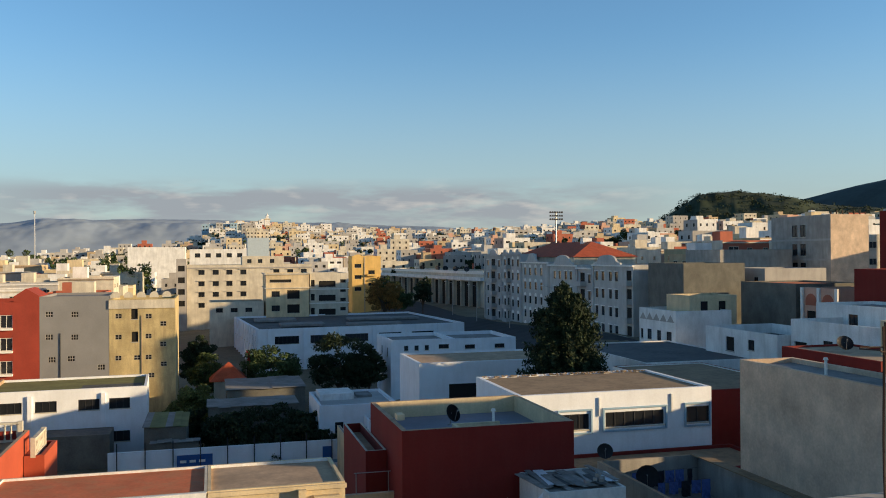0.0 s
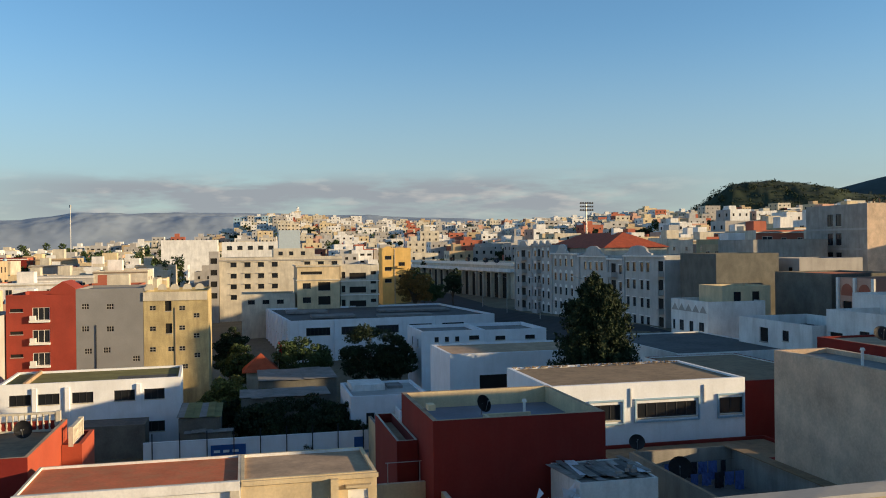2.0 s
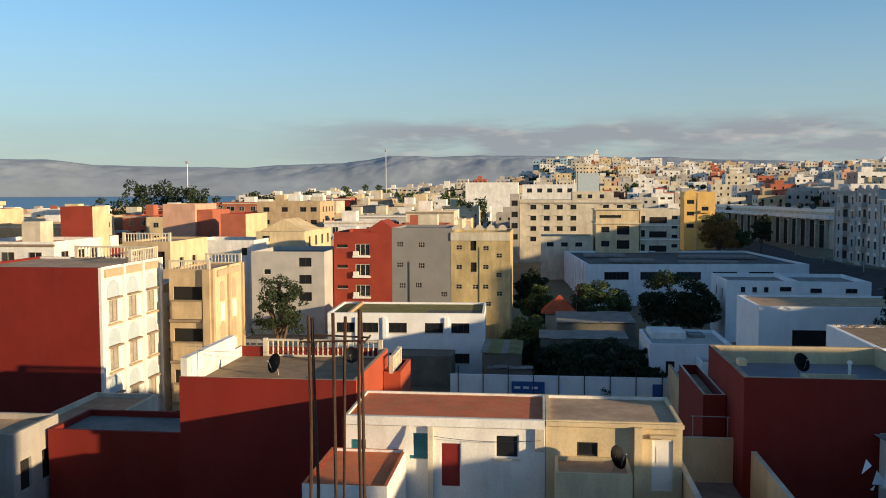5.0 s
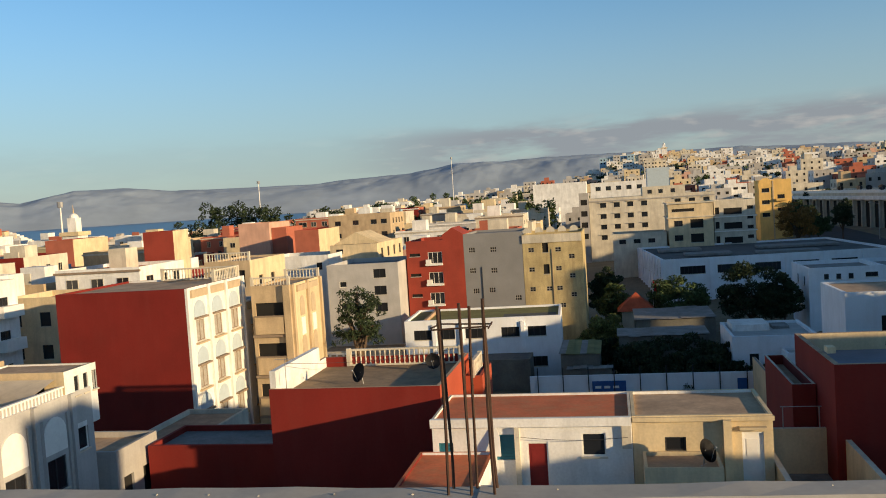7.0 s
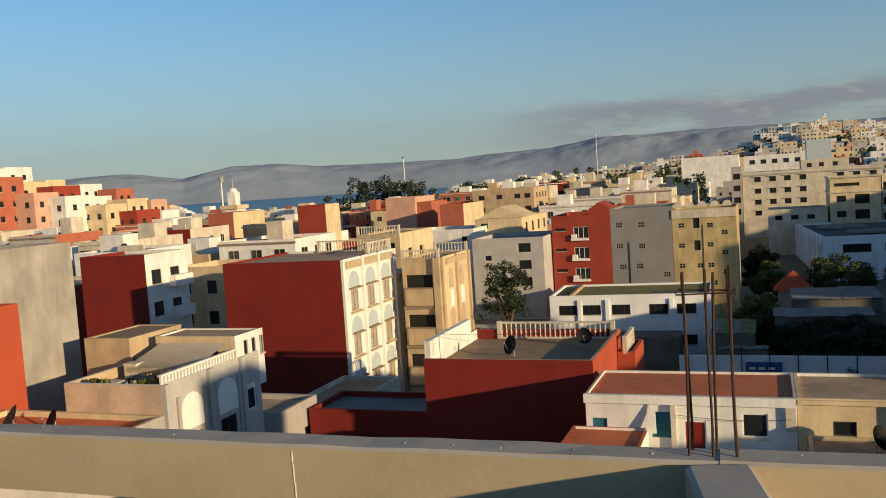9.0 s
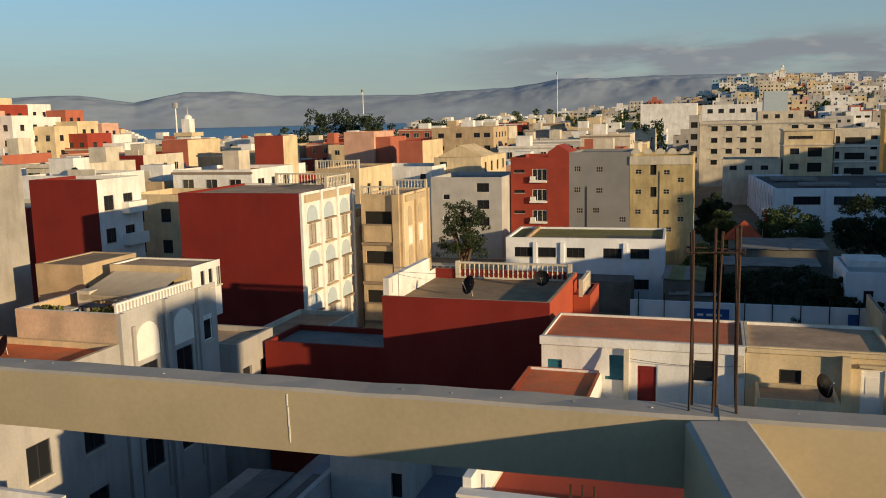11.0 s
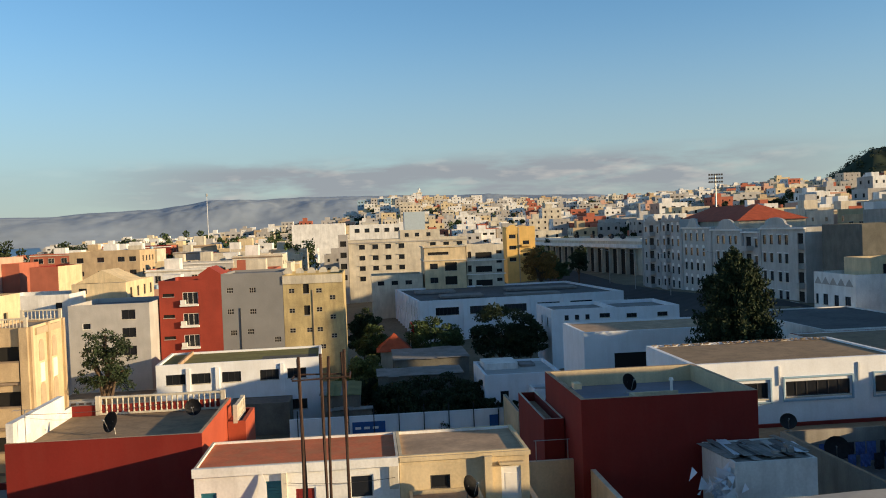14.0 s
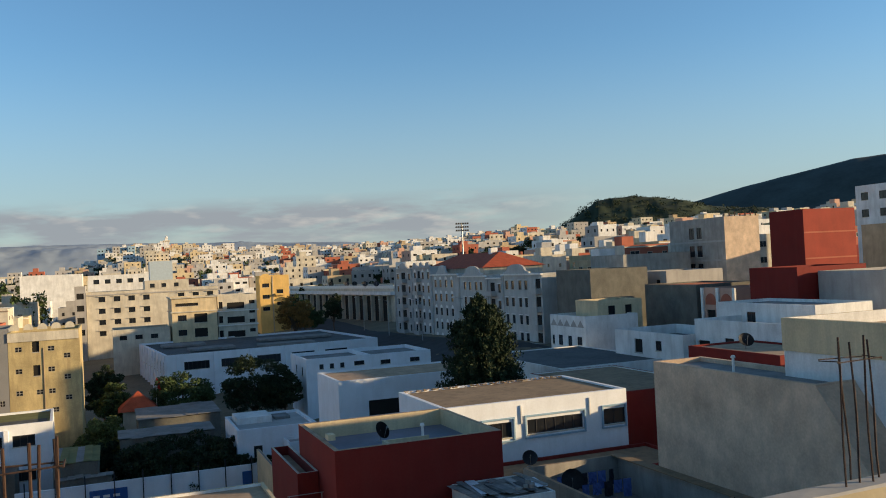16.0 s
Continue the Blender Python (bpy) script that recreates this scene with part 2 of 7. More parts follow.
M = {
    "white": mat("white_render", (0.77, 0.765, 0.75), 0.9, 0.24, 0.5, stain=0.45, stain_color=(0.42, 0.41, 0.38)),
    "cream": mat("cream_render", (0.66, 0.535, 0.34), 0.9, 0.26, 0.5, stain=0.5, stain_color=(0.36, 0.30, 0.22)),
    "pale": mat("pale_render", (0.60, 0.55, 0.45), 0.9, 0.28, 0.5, stain=0.55, stain_color=(0.33, 0.29, 0.24)),
    "greyrender": mat("grey_render", (0.40, 0.38, 0.36), 0.9, 0.2, 0.5, stain=0.4, stain_color=(0.22, 0.21, 0.2)),
    "lightgrey": mat("light_grey_render", (0.45, 0.44, 0.43), 0.9, 0.2, 0.5, stain=0.35, stain_color=(0.33, 0.32, 0.31)),
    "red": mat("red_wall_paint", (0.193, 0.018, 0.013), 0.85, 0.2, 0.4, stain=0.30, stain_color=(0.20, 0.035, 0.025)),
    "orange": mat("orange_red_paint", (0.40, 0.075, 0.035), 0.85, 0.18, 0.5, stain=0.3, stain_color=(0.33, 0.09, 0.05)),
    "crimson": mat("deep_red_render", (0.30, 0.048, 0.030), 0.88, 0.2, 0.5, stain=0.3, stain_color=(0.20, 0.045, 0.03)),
    "brick": mat("brick_red_render", (0.42, 0.13, 0.08), 0.9, 0.2, 0.5, stain=0.35, stain_color=(0.28, 0.10, 0.07)),
    "pink": mat("pink_render", (0.60, 0.36, 0.27), 0.9, 0.18, 0.5, stain=0.3, stain_color=(0.35, 0.22, 0.17)),
    "yellow": mat("yellow_ochre_paint", (0.50, 0.40, 0.21), 0.9, 0.35, 0.5, stain=0.75, stain_color=(0.26, 0.20, 0.11)),
    "gold": mat("golden_paint", (0.72, 0.47, 0.16), 0.9, 0.18, 0.5, stain=0.3, stain_color=(0.4, 0.26, 0.1)),
    "bluegrey": mat("blue_grey_plain_render", (0.23, 0.23, 0.235), 0.9, 0.14, 0.4, stain=0.25, stain_color=(0.22, 0.22, 0.22)),
    "beige": mat("beige_render", (0.50, 0.38, 0.24), 0.9, 0.26, 0.6, stain=0.5, stain_color=(0.30, 0.23, 0.15)),
    "brown": mat("brown_trim_paint", (0.27, 0.205, 0.15), 0.85, 0.2, 1.0),
    "olive": mat("olive_render", (0.36, 0.34, 0.21), 0.9, 0.2, 0.5, stain=0.3),
    "concrete": mat("bare_concrete", (0.36, 0.34, 0.31), 0.95, 0.3, 0.7, 14, 0.4, stain=0.5, stain_color=(0.17, 0.16, 0.15)),
    "tanwall": mat("weathered_tan_wall", (0.60, 0.455, 0.335), 0.95, 0.34, 0.7, 8, 0.3, stain=0.5, stain_color=(0.36, 0.30, 0.24), run=0.9),
    "darkwall": mat("dark_stained_wall", (0.16, 0.155, 0.135), 0.95, 0.34, 0.5, 8, 0.3, stain=0.5, stain_color=(0.09, 0.09, 0.08), run=0.7),
    "beam": mat("painted_beam_render", (0.415, 0.35, 0.235), 0.9, 0.16, 1.4, 30, 0.07, stain=0.25, stain_color=(0.33, 0.28, 0.21), run=0.8),
    "beamtop": mat("weathered_beam_top", (0.38, 0.36, 0.33), 0.95, 0.16, 2.0, 25, 0.08, stain=0.35, stain_color=(0.28, 0.27, 0.26)),
    "roofgrey": mat("grey_roof_screed", (0.25, 0.245, 0.24), 0.95, 0.35, 0.5, 5, 0.3, stain=0.5, stain_color=(0.13, 0.125, 0.12)),
    "rooftan": mat("tan_roof_screed", (0.46, 0.325, 0.215), 0.95, 0.35, 0.6, 6, 0.3, stain=0.5, stain_color=(0.2, 0.16, 0.12)),
    "roofred": mat("red_roof_coating", (0.60, 0.165, 0.07), 0.9, 0.3, 0.7, 7, 0.25, stain=0.6, stain_color=(0.44, 0.21, 0.10)),
    "roofbrown": mat("brown_felt_roof", (0.30, 0.215, 0.135), 0.95, 0.3, 0.4, 5, 0.3, stain=0.5, stain_color=(0.11, 0.085, 0.06)),
    "roofgreen": mat("mossy_green_roof", (0.20, 0.20, 0.085), 0.95, 0.3, 0.5, 6, 0.3, stain=0.4, stain_color=(0.1, 0.1, 0.05)),
    "roofdark": mat("dark_felt_roof", (0.10, 0.105, 0.11), 0.9, 0.35, 0.3, 4, 0.3, stain=0.5, stain_color=(0.19, 0.185, 0.17)),
    "roofblue": mat("blue_grey_roof_coating", (0.20, 0.22, 0.27), 0.85, 0.2, 0.5, 6, 0.2, stain=0.4, stain_color=(0.17, 0.18, 0.2)),
    "tile": mat("terracotta_tile", (0.40, 0.085, 0.04), 0.8, 0.3, 1.2, 9, 0.3, stain=0.3, stain_color=(0.22, 0.06, 0.03)),
    "trim": mat("white_trim_paint", (0.78, 0.76, 0.72), 0.8, 0.1, 2.0),
    "greywhite": mat("grey_white_weathered_render", (0.49, 0.48, 0.46), 0.9, 0.24, 0.5, stain=0.5, stain_color=(0.29, 0.28, 0.26)),
    "schoolwhite": mat("cool_whitewash", (0.78, 0.81, 0.86), 0.85, 0.12, 0.5, stain=0.22, stain_color=(0.50, 0.50, 0.50)),
    "sand": mat("sand_panel_paint", (0.47, 0.37, 0.25), 0.85, 0.15, 2.0),
    "sandblind": mat("lowered_window_blind", (0.36, 0.33, 0.29), 0.7, 0.3, 3.0),
    "paleblue": mat("pale_blue_panel", (0.42, 0.50, 0.56), 0.85, 0.1, 2.0),
    "bluewall": mat("pale_blue_render", (0.30, 0.44, 0.56), 0.9, 0.15, 0.6),
    "blue": mat("blue_paint", (0.03, 0.10, 0.30), 0.6, 0.15, 2.0),
    "teal": mat("teal_shutter_paint", (0.03, 0.16, 0.22), 0.6, 0.15, 2.0),
    "doorred": mat("dark_red_door_paint", (0.20, 0.02, 0.018), 0.55, 0.15, 2.0),
    "green": mat("grey_green_tile_panel", (0.27, 0.31, 0.25), 0.6, 0.15, 2.0),
    "rust": mat("rusty_steel", (0.06, 0.032, 0.022), 0.8, 0.4, 8.0, 60, 0.4),
    "steel": mat("dull_galvanised_steel", (0.38, 0.38, 0.38), 0.5, 0.2, 5.0, metal=0.7),
    "dark": mat("dark_grey_metal", (0.035, 0.035, 0.04), 0.6, 0.2, 5.0),
    # Flat black put where the inside of an opening lies in shade.
    "black": mat("opening_shade", (0.018, 0.017, 0.016), 0.9, 0.1, 2.0, bump=0),
    "tin": mat("patched_tin_sheet", (0.30, 0.29, 0.27), 0.65, 0.45, 1.0, 6, 0.3, stain=0.6, stain_color=(0.14, 0.11, 0.08)),
    "plastic": mat("white_plastic_sheet", (0.72, 0.76, 0.82), 0.5, 0.12, 3.0),
    "bark": mat("brown_bark", (0.11, 0.075, 0.05), 0.95, 0.3, 4.0, 20, 0.5),
    "leafdark": mat("dark_pine_needles", (0.026, 0.042, 0.017), 0.8, 0.3, 1.0, bump=0, island=0.45),
    "leaf": mat("green_leaves", (0.055, 0.085, 0.028), 0.75, 0.3, 1.0, bump=0, island=0.45),
    "leaflight": mat("yellow_green_leaves", (0.12, 0.13, 0.035), 0.75, 0.3, 1.0, bump=0, island=0.45),
    "leafrust": mat("autumn_leaves", (0.22, 0.12, 0.03), 0.75, 0.3, 1.0, bump=0, island=0.4),
    "earth": mat("dry_earth", (0.20, 0.17, 0.12), 0.95, 0.35, 0.15, 3, 0.3, stain=0.5, stain_color=(0.07, 0.085, 0.035)),
    "asphalt": mat("asphalt", (0.055, 0.055, 0.058), 0.9, 0.3, 0.4, 12, 0.2),
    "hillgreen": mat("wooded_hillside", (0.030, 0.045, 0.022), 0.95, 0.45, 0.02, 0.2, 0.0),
    # Same woods as hillgreen, made bluer and paler: distance haze in the colour.
    "hillblue": mat("hazed_wooded_hill", (0.055, 0.075, 0.075), 0.95, 0.35, 0.012, 0.1, 0.0),
    # The pale blue grey carries the aerial haze in the base colour.
    "mountain": mat("hazed_mountain_slopes", (0.265, 0.325, 0.41), 1.0, 0.16, 0.004, 0.02, 0.0),
    "cloth_blue": mat("blue_laundry", (0.10, 0.16, 0.42), 0.9, 0.2, 4.0),
    "cloth_white": mat("white_laundry", (0.68, 0.70, 0.74), 0.9, 0.15, 4.0),
    "cloth_dark": mat("dark_laundry", (0.03, 0.03, 0.04), 0.9, 0.2, 4.0),
    "awning": mat("cream_awning_cloth", (0.66, 0.58, 0.45), 0.9, 0.12, 2.0),
    "flag": mat("red_flag_cloth", (0.45, 0.02, 0.03), 0.8, 0.1, 2.0),
}


def glass_mat():
    m = bpy.data.materials.new("window_glass")
    m.use_nodes = True
    p = m.node_tree.nodes["Principled BSDF"]
    p.inputs["Base Color"].default_value = (0.018, 0.020, 0.024, 1)
    p.inputs["Roughness"].default_value = 0.12
    return m


def water_mat():
    m = bpy.data.materials.new("sea_water")
    m.use_nodes = True
    n, l = m.node_tree.nodes, m.node_tree.links
    p = n["Principled BSDF"]
    p.inputs["Base Color"].default_value = (0.012, 0.055, 0.14, 1)
    p.inputs["Roughness"].default_value = 0.35
    w = n.new("ShaderNodeTexNoise")
    w.inputs["Scale"].default_value, w.inputs["Detail"].default_value = 0.05, 6
    g = n.new("ShaderNodeNewGeometry")
    l.new(g.outputs["Position"], w.inputs[0])
    b = n.new("ShaderNodeBump")
    b.inputs["Strength"].default_value, b.inputs["Distance"].default_value = 0.6, 2.0
    l.new(w.outputs[0], b.inputs["Height"])
    l.new(b.outputs[0], p.inputs["Normal"])
    return m


M["glass"], M["water"] = glass_mat(), water_mat()


# ---- mesh helpers ----
def box(bm, x0, x1, y0, y1, z0, z1, mi=0):
    v = [bm.verts.new(c) for c in ((x0, y0, z0), (x1, y0, z0), (x1, y1, z0), (x0, y1, z0), (x0, y0, z1), (x1, y0, z1), (x1, y1, z1), (x0, y1, z1))]
    for f in ((3, 2, 1, 0), (4, 5, 6, 7), (0, 1, 5, 4), (1, 2, 6, 5), (2, 3, 7, 6), (3, 0, 4, 7)):
        bm.faces.new([v[i] for i in f]).material_index = mi


def tube(bm, a, b, r0, r1=None, sides=8, mi=0):
    a, b = Vector(a), Vector(b)
    r1 = r0 if r1 is None else r1
    q = (b - a).to_track_quat("Z", "Y")
    ring = [[bm.verts.new(p + q @ Vector((r * math.cos(2 * math.pi * k / sides), r * math.sin(2 * math.pi * k / sides), 0))) for k in range(sides)] for p, r in ((a, r0), (b, r1))]
    for k in range(sides):
        bm.faces.new((ring[0][k], ring[0][(k + 1) % sides], ring[1][(k + 1) % sides], ring[1][k])).material_index = mi
    bm.faces.new(ring[0][::-1]).material_index = mi
    bm.faces.new(ring[1]).material_index = mi


def mesh_of(bm, name, *mats):
    me = bpy.data.meshes.new(name)
    bm.to_mesh(me)
    bm.free()
    for m in mats:
        me.materials.append(M[m] if isinstance(m, str) else m)
    return me


def data_mesh(name, verts, faces, mats, index=None):
    me = bpy.data.meshes.new(name)
    me.from_pydata(verts, [], faces)
    for m in mats:
        me.materials.append(M[m])
    if index is not None:
        me.polygons.foreach_set("material_index", index)
    me.update()
    return me


def put(name, me, parent=None, at=(0, 0, 0), turn=0.0, label=""):
    ob = new(name, me)
    ob.parent = parent
    ob.matrix_basis = pose(*at, 0, 0, turn)
    if label:
        tagged(ob, label)
    return ob


def part(name, bm, material, parent, label="", at=(0, 0, 0), turn=0.0):
    return put(name, mesh_of(bm, name, material), parent, at, turn, label)


def thing(name, at, label, category, group="", kind="", turn=0.0):
    ob = new(name)
    ob.empty_display_size = 0.3
    ob.matrix_basis = pose(*at, 0, 0, turn)
    return tagged(ob, label, category, group, kind)


def slab(name, parent, x0, x1, y0, y1, z0, z1, material, label=""):
    bm = bmesh.new()
    box(bm, x0, x1, y0, y1, z0, z1)
    return part(name, bm, material, parent, label)


def lattice(bm, xs, zs, y0, y1):
    """A connected pierced plate: xs and zs bound bars and gaps by turns."""
    pts = {}

    def p(i, j, y):
        if (i, j, y) not in pts:
            pts[i, j, y] = bm.verts.new((xs[i], y, zs[j]))
        return pts[i, j, y]

    def solid(i, j):
        return 0 <= i < len(xs) - 1 and 0 <= j < len(zs) - 1 and (i % 2 == 0 or j % 2 == 0)

    for i in range(len(xs) - 1):
        for j in range(len(zs) - 1):
            if not solid(i, j):
                continue
            bm.faces.new((p(i, j, y0), p(i + 1, j, y0), p(i + 1, j + 1, y0), p(i, j + 1, y0)))
            bm.faces.new((p(i, j + 1, y1), p(i + 1, j + 1, y1), p(i + 1, j, y1), p(i, j, y1)))
            for di, dj, a, b in ((-1, 0, (i, j), (i, j + 1)), (1, 0, (i + 1, j + 1), (i + 1, j)), (0, -1, (i + 1, j), (i, j)), (0, 1, (i, j + 1), (i + 1, j + 1))):
                if not solid(i + di, j + dj):
                    bm.faces.new((p(*a, y0), p(*b, y0), p(*b, y1), p(*a, y1)))


# ---- windows, doors: meshes looking towards -y, shared between equals ----
MADE = {}


def frame_mesh(style, w, h):
    key = (style, round(w, 2), round(h, 2))
    if key in MADE:
        return MADE[key]
    bm = bmesh.new()
    x, z, t = w / 2, h / 2, 0.06
    pane = bmesh.new()
    fm, pm, sill = "trim", "glass", None
    if style == "blind":
        pm = "sandblind"
    if style in ("win", "wind", "winb", "blind"):
        fm = {"win": "trim", "wind": "dark", "winb": "blue", "blind": "brown"}[style]
        n = max(1, round(w / 0.75))
        xs = [-x, -x + t]
        for k in range(1, n):
            xs += [-x + w * k / n - 0.025, -x + w * k / n + 0.025]
        lattice(bm, xs + [x - t, x], [-z, -z + t, z - t, z], 0.06, 0.13)
        sill = bmesh.new()
        box(sill, -x - 0.06, x + 0.06, -0.07, 0.05, -z - 0.08, -z - 0.004)
        box(pane, -x + t, x - t, 0.095, 0.105, -z + t, z - t)
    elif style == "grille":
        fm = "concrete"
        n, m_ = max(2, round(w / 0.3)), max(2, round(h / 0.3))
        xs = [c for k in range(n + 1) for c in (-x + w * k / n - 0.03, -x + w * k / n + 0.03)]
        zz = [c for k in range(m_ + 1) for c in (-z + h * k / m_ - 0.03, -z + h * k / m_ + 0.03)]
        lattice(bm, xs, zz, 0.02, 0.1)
        # Black sheet behind the bars paints the unlit inside; no glass here.
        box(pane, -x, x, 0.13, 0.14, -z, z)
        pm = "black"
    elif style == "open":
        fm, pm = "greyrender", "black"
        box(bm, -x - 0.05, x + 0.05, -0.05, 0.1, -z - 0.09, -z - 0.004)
        # Black sheet at the back of the recess paints its shade; no glass.
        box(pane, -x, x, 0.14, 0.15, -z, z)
    elif style in ("door", "doorred", "shut", "shutteal"):
        fm = "trim" if style != "shutteal" else "teal"
        pm = {"door": "trim", "doorred": "doorred", "shut": "lightgrey", "shutteal": "teal"}[style]
        for b in ((-x, -x + t, -z, z), (x - t, x, -z, z), (-x + t, x - t, z - t, z)):
            box(bm, b[0], b[1], 0.03, 0.12, b[2], b[3])
        if style in ("shut", "shutteal"):
            k = int(h / 0.12)
            for i in range(k):
                c = -z + h * (i + 0.5) / k
                box(pane, -x + t, x - t, 0.07, 0.1, c - 0.05, c + 0.05)
            box(pane, -x + t, x - t, 0.1, 0.11, -z, z - t)
        else:
            box(pane, -x + t, x - t, 0.07, 0.11, -z, z - t)
            for c in (-0.45, 0.4):
                box(pane, -x + t + 0.1, x - t - 0.1, 0.055, 0.069, z * c - h * 0.16, z * c + h * 0.16)
    name = {"door": "door", "doorred": "door", "shut": "shutter", "shutteal": "shutter"}.get(style, "window")
    sub = {"door": "leaf", "doorred": "leaf", "shut": "slats", "shutteal": "slats"}.get(style, "pane")
    MADE[key] = (name, sub, mesh_of(bm, name, fm), mesh_of(pane, sub, pm), mesh_of(sill, "sill", "pale") if sill else None)
    return MADE[key]


def opening(parent, side, at, style, w, h):
    name, sub, a, b, c = frame_mesh(style, w, h)
    ob = put(name, a, parent, at, {"S": 0, "E": 90, "W": -90, "N": 180}[side])
    put(sub, b, ob)
    if c:
        put("sill", c, ob)
    return ob


def facade(verts, faces, index, side, a0, a1, z0, z1, plane, holes, mi, depth=0.16):
    """One wall with its openings cut through and their reveals."""
    inward = {"S": 1, "N": -1, "E": -1, "W": 1}[side]

    def p(a, z, d=0.0):
        return (a, plane + inward * d, z) if side in "SN" else (plane + inward * d, a, z)

    xs = sorted({a0, a1, *[c for o in holes for c in (o[0] - o[2] / 2, o[0] + o[2] / 2)]})
    zs = sorted({z0, z1, *[c for o in holes for c in (o[1] - o[3] / 2, o[1] + o[3] / 2)]})
    flip = side in "NW"

    def quad(*pts):
        k = len(verts)
        verts.extend(pts)
        faces.append((k, k + 1, k + 2, k + 3) if not flip else (k + 3, k + 2, k + 1, k))
        index.append(mi)

    for i in range(len(xs) - 1):
        for j in range(len(zs) - 1):
            ca, cz = (xs[i] + xs[i + 1]) / 2, (zs[j] + zs[j + 1]) / 2
            if not any(abs(ca - o[0]) < o[2] / 2 and abs(cz - o[1]) < o[3] / 2 for o in holes):
                quad(p(xs[i], zs[j]), p(xs[i + 1], zs[j]), p(xs[i + 1], zs[j + 1]), p(xs[i], zs[j + 1]))
    for o in holes:
        l, r, b, t = o[0] - o[2] / 2, o[0] + o[2] / 2, o[1] - o[3] / 2, o[1] + o[3] / 2
        quad(p(l, b), p(l, t), p(l, t, depth), p(l, b, depth))
        quad(p(r, b), p(r, b, depth), p(r, t, depth), p(r, t))
        quad(p(l, t), p(r, t), p(r, t, depth), p(l, t, depth))
        quad(p(l, b), p(l, b, depth), p(r, b, depth), p(r, b))
        quad(p(l, b, depth), p(l, t, depth), p(r, t, depth), p(r, b, depth))


def building(name, label, x0, x1, y0, y1, z0, z1, walls="white", roof="roofgrey", holes=None, parapet=0.6, thick=0.2, top=None, turn=0.0, category="building", group="", bands=()):
    """A block with cut openings, parapet and roof; walls is one material or one for each of S, E, N, W. Numbers are in the world, about its centre."""
    holes = holes or {}
    cx, cy = (x0 + x1) / 2, (y0 + y1) / 2
    root = thing(name, (cx, cy, z0), label, category, group, turn=turn)
    w = walls if isinstance(walls, dict) else {s: walls for s in "SENW"}
    mats = list(dict.fromkeys([*w.values(), top or w["S"]]))
    a, b, c, d, hgt = x0 - cx, x1 - cx, y0 - cy, y1 - cy, z1 - z0
    verts, faces, index = [], [], []
    for side, (s0, s1, plane, off) in {"S": (a, b, c, cx), "N": (a, b, d, cx), "E": (c, d, b, cy), "W": (c, d, a, cy)}.items():
        hs = [(o[0] - off, o[1] - z0, o[2], o[3], o[4]) for o in holes.get(side, ())]
        facade(verts, faces, index, side, s0, s1, 0, hgt, plane, hs, mats.index(w[side]))
        for o in hs:
            at = (o[0], plane, o[1]) if side in "SN" else (plane, o[0], o[1])
            opening(root, side, at, o[4], o[2], o[3])
    k = len(verts)
    t, dp = thick, parapet
    outer = [(a, c), (b, c), (b, d), (a, d)]
    inner = [(a + t, c + t), (b - t, c + t), (b - t, d - t), (a + t, d - t)]
    verts += [(*q, hgt) for q in outer] + [(*q, hgt) for q in inner] + [(*q, hgt - dp - 0.1) for q in inner]
    ti = mats.index(top or w["S"])
    for i, side in enumerate("SENW"):
        j = (i + 1) % 4
        faces += [(k + i, k + j, k + 4 + j, k + 4 + i), (k + 4 + i, k + 4 + j, k + 8 + j, k + 8 + i)]
        index += [ti, mats.index(w[side])]
    me = data_mesh("wall", verts, faces, mats, index)
    put("wall", me, root)
    slab("roof", root, a + t, b - t, c + t, d - t, hgt - dp - 0.25, hgt - dp, roof)
    for z, tall, out, m_ in bands:
        zz = z - z0
        for bb in ((a - out, b + out, c - out, c - 0.002), (b + 0.002, b + out, c, d), (a - out, a - 0.002, c, d)):
            slab("cornice", root, *bb, zz, zz + tall, m_)
    return root


def grid_holes(centres, heights, w, h, style):
    return [(a, z, w, h, style) for z in heights for a in centres]


# ---- ground ----
TURNS = (-75, -40, -27, -15, -7, -2, 3, 15, 25, 35, 41, 55)
RANGES = (0, 110, 200, 350, 550, 800, 1000, 1500)
HEIGHTS = {
    -75: (0, 9, 20, 40, 55, 60, 62, 65), -40: (0, 9, 17, 27, 38, 46, 52, 58), -27: (0, 9, 13, 22, 33, 45, 53, 56),
    -15: (0, 2, 8, 15, 25, 36, 46, 52), -7: (0, 0, 6, 13, 23, 38, 51, 50), -2: (0, 0, 5, 10, 20, 44, 58, 50),
    3: (0, 0, 4, 10, 18, 27, 27, 15), 15: (0, 0, 4, 12, 17, 14, 8, -6), 25: (0, 0, 3, 9, 9, 6, 2, -4),
    35: (0, 0, 3, 9, 9, 6, 2, -4), 41: (0, 0, 5, 12, 20, 20, 8, -10), 55: (0, 0, 8, 20, 28, 28, 18, 0),
}


def ground_z(x, y):
    r = math.hypot(x, y)
    az = max(-75, min(55, math.degrees(math.atan2(-x, max(y, 1e-6)))))
    i = max(k for k in range(len(TURNS) - 1) if TURNS[k] <= az)
    f = (az - TURNS[i]) / (TURNS[i + 1] - TURNS[i])
    f = f * f * (3 - 2 * f)
    a = np.interp(r, RANGES, HEIGHTS[TURNS[i]])
    b = np.interp(r, RANGES, HEIGHTS[TURNS[i + 1]])
    return float(a * (1 - f) + b * f) - 6.0 * min(1.0, max(0.0, (r - 170) / 250))


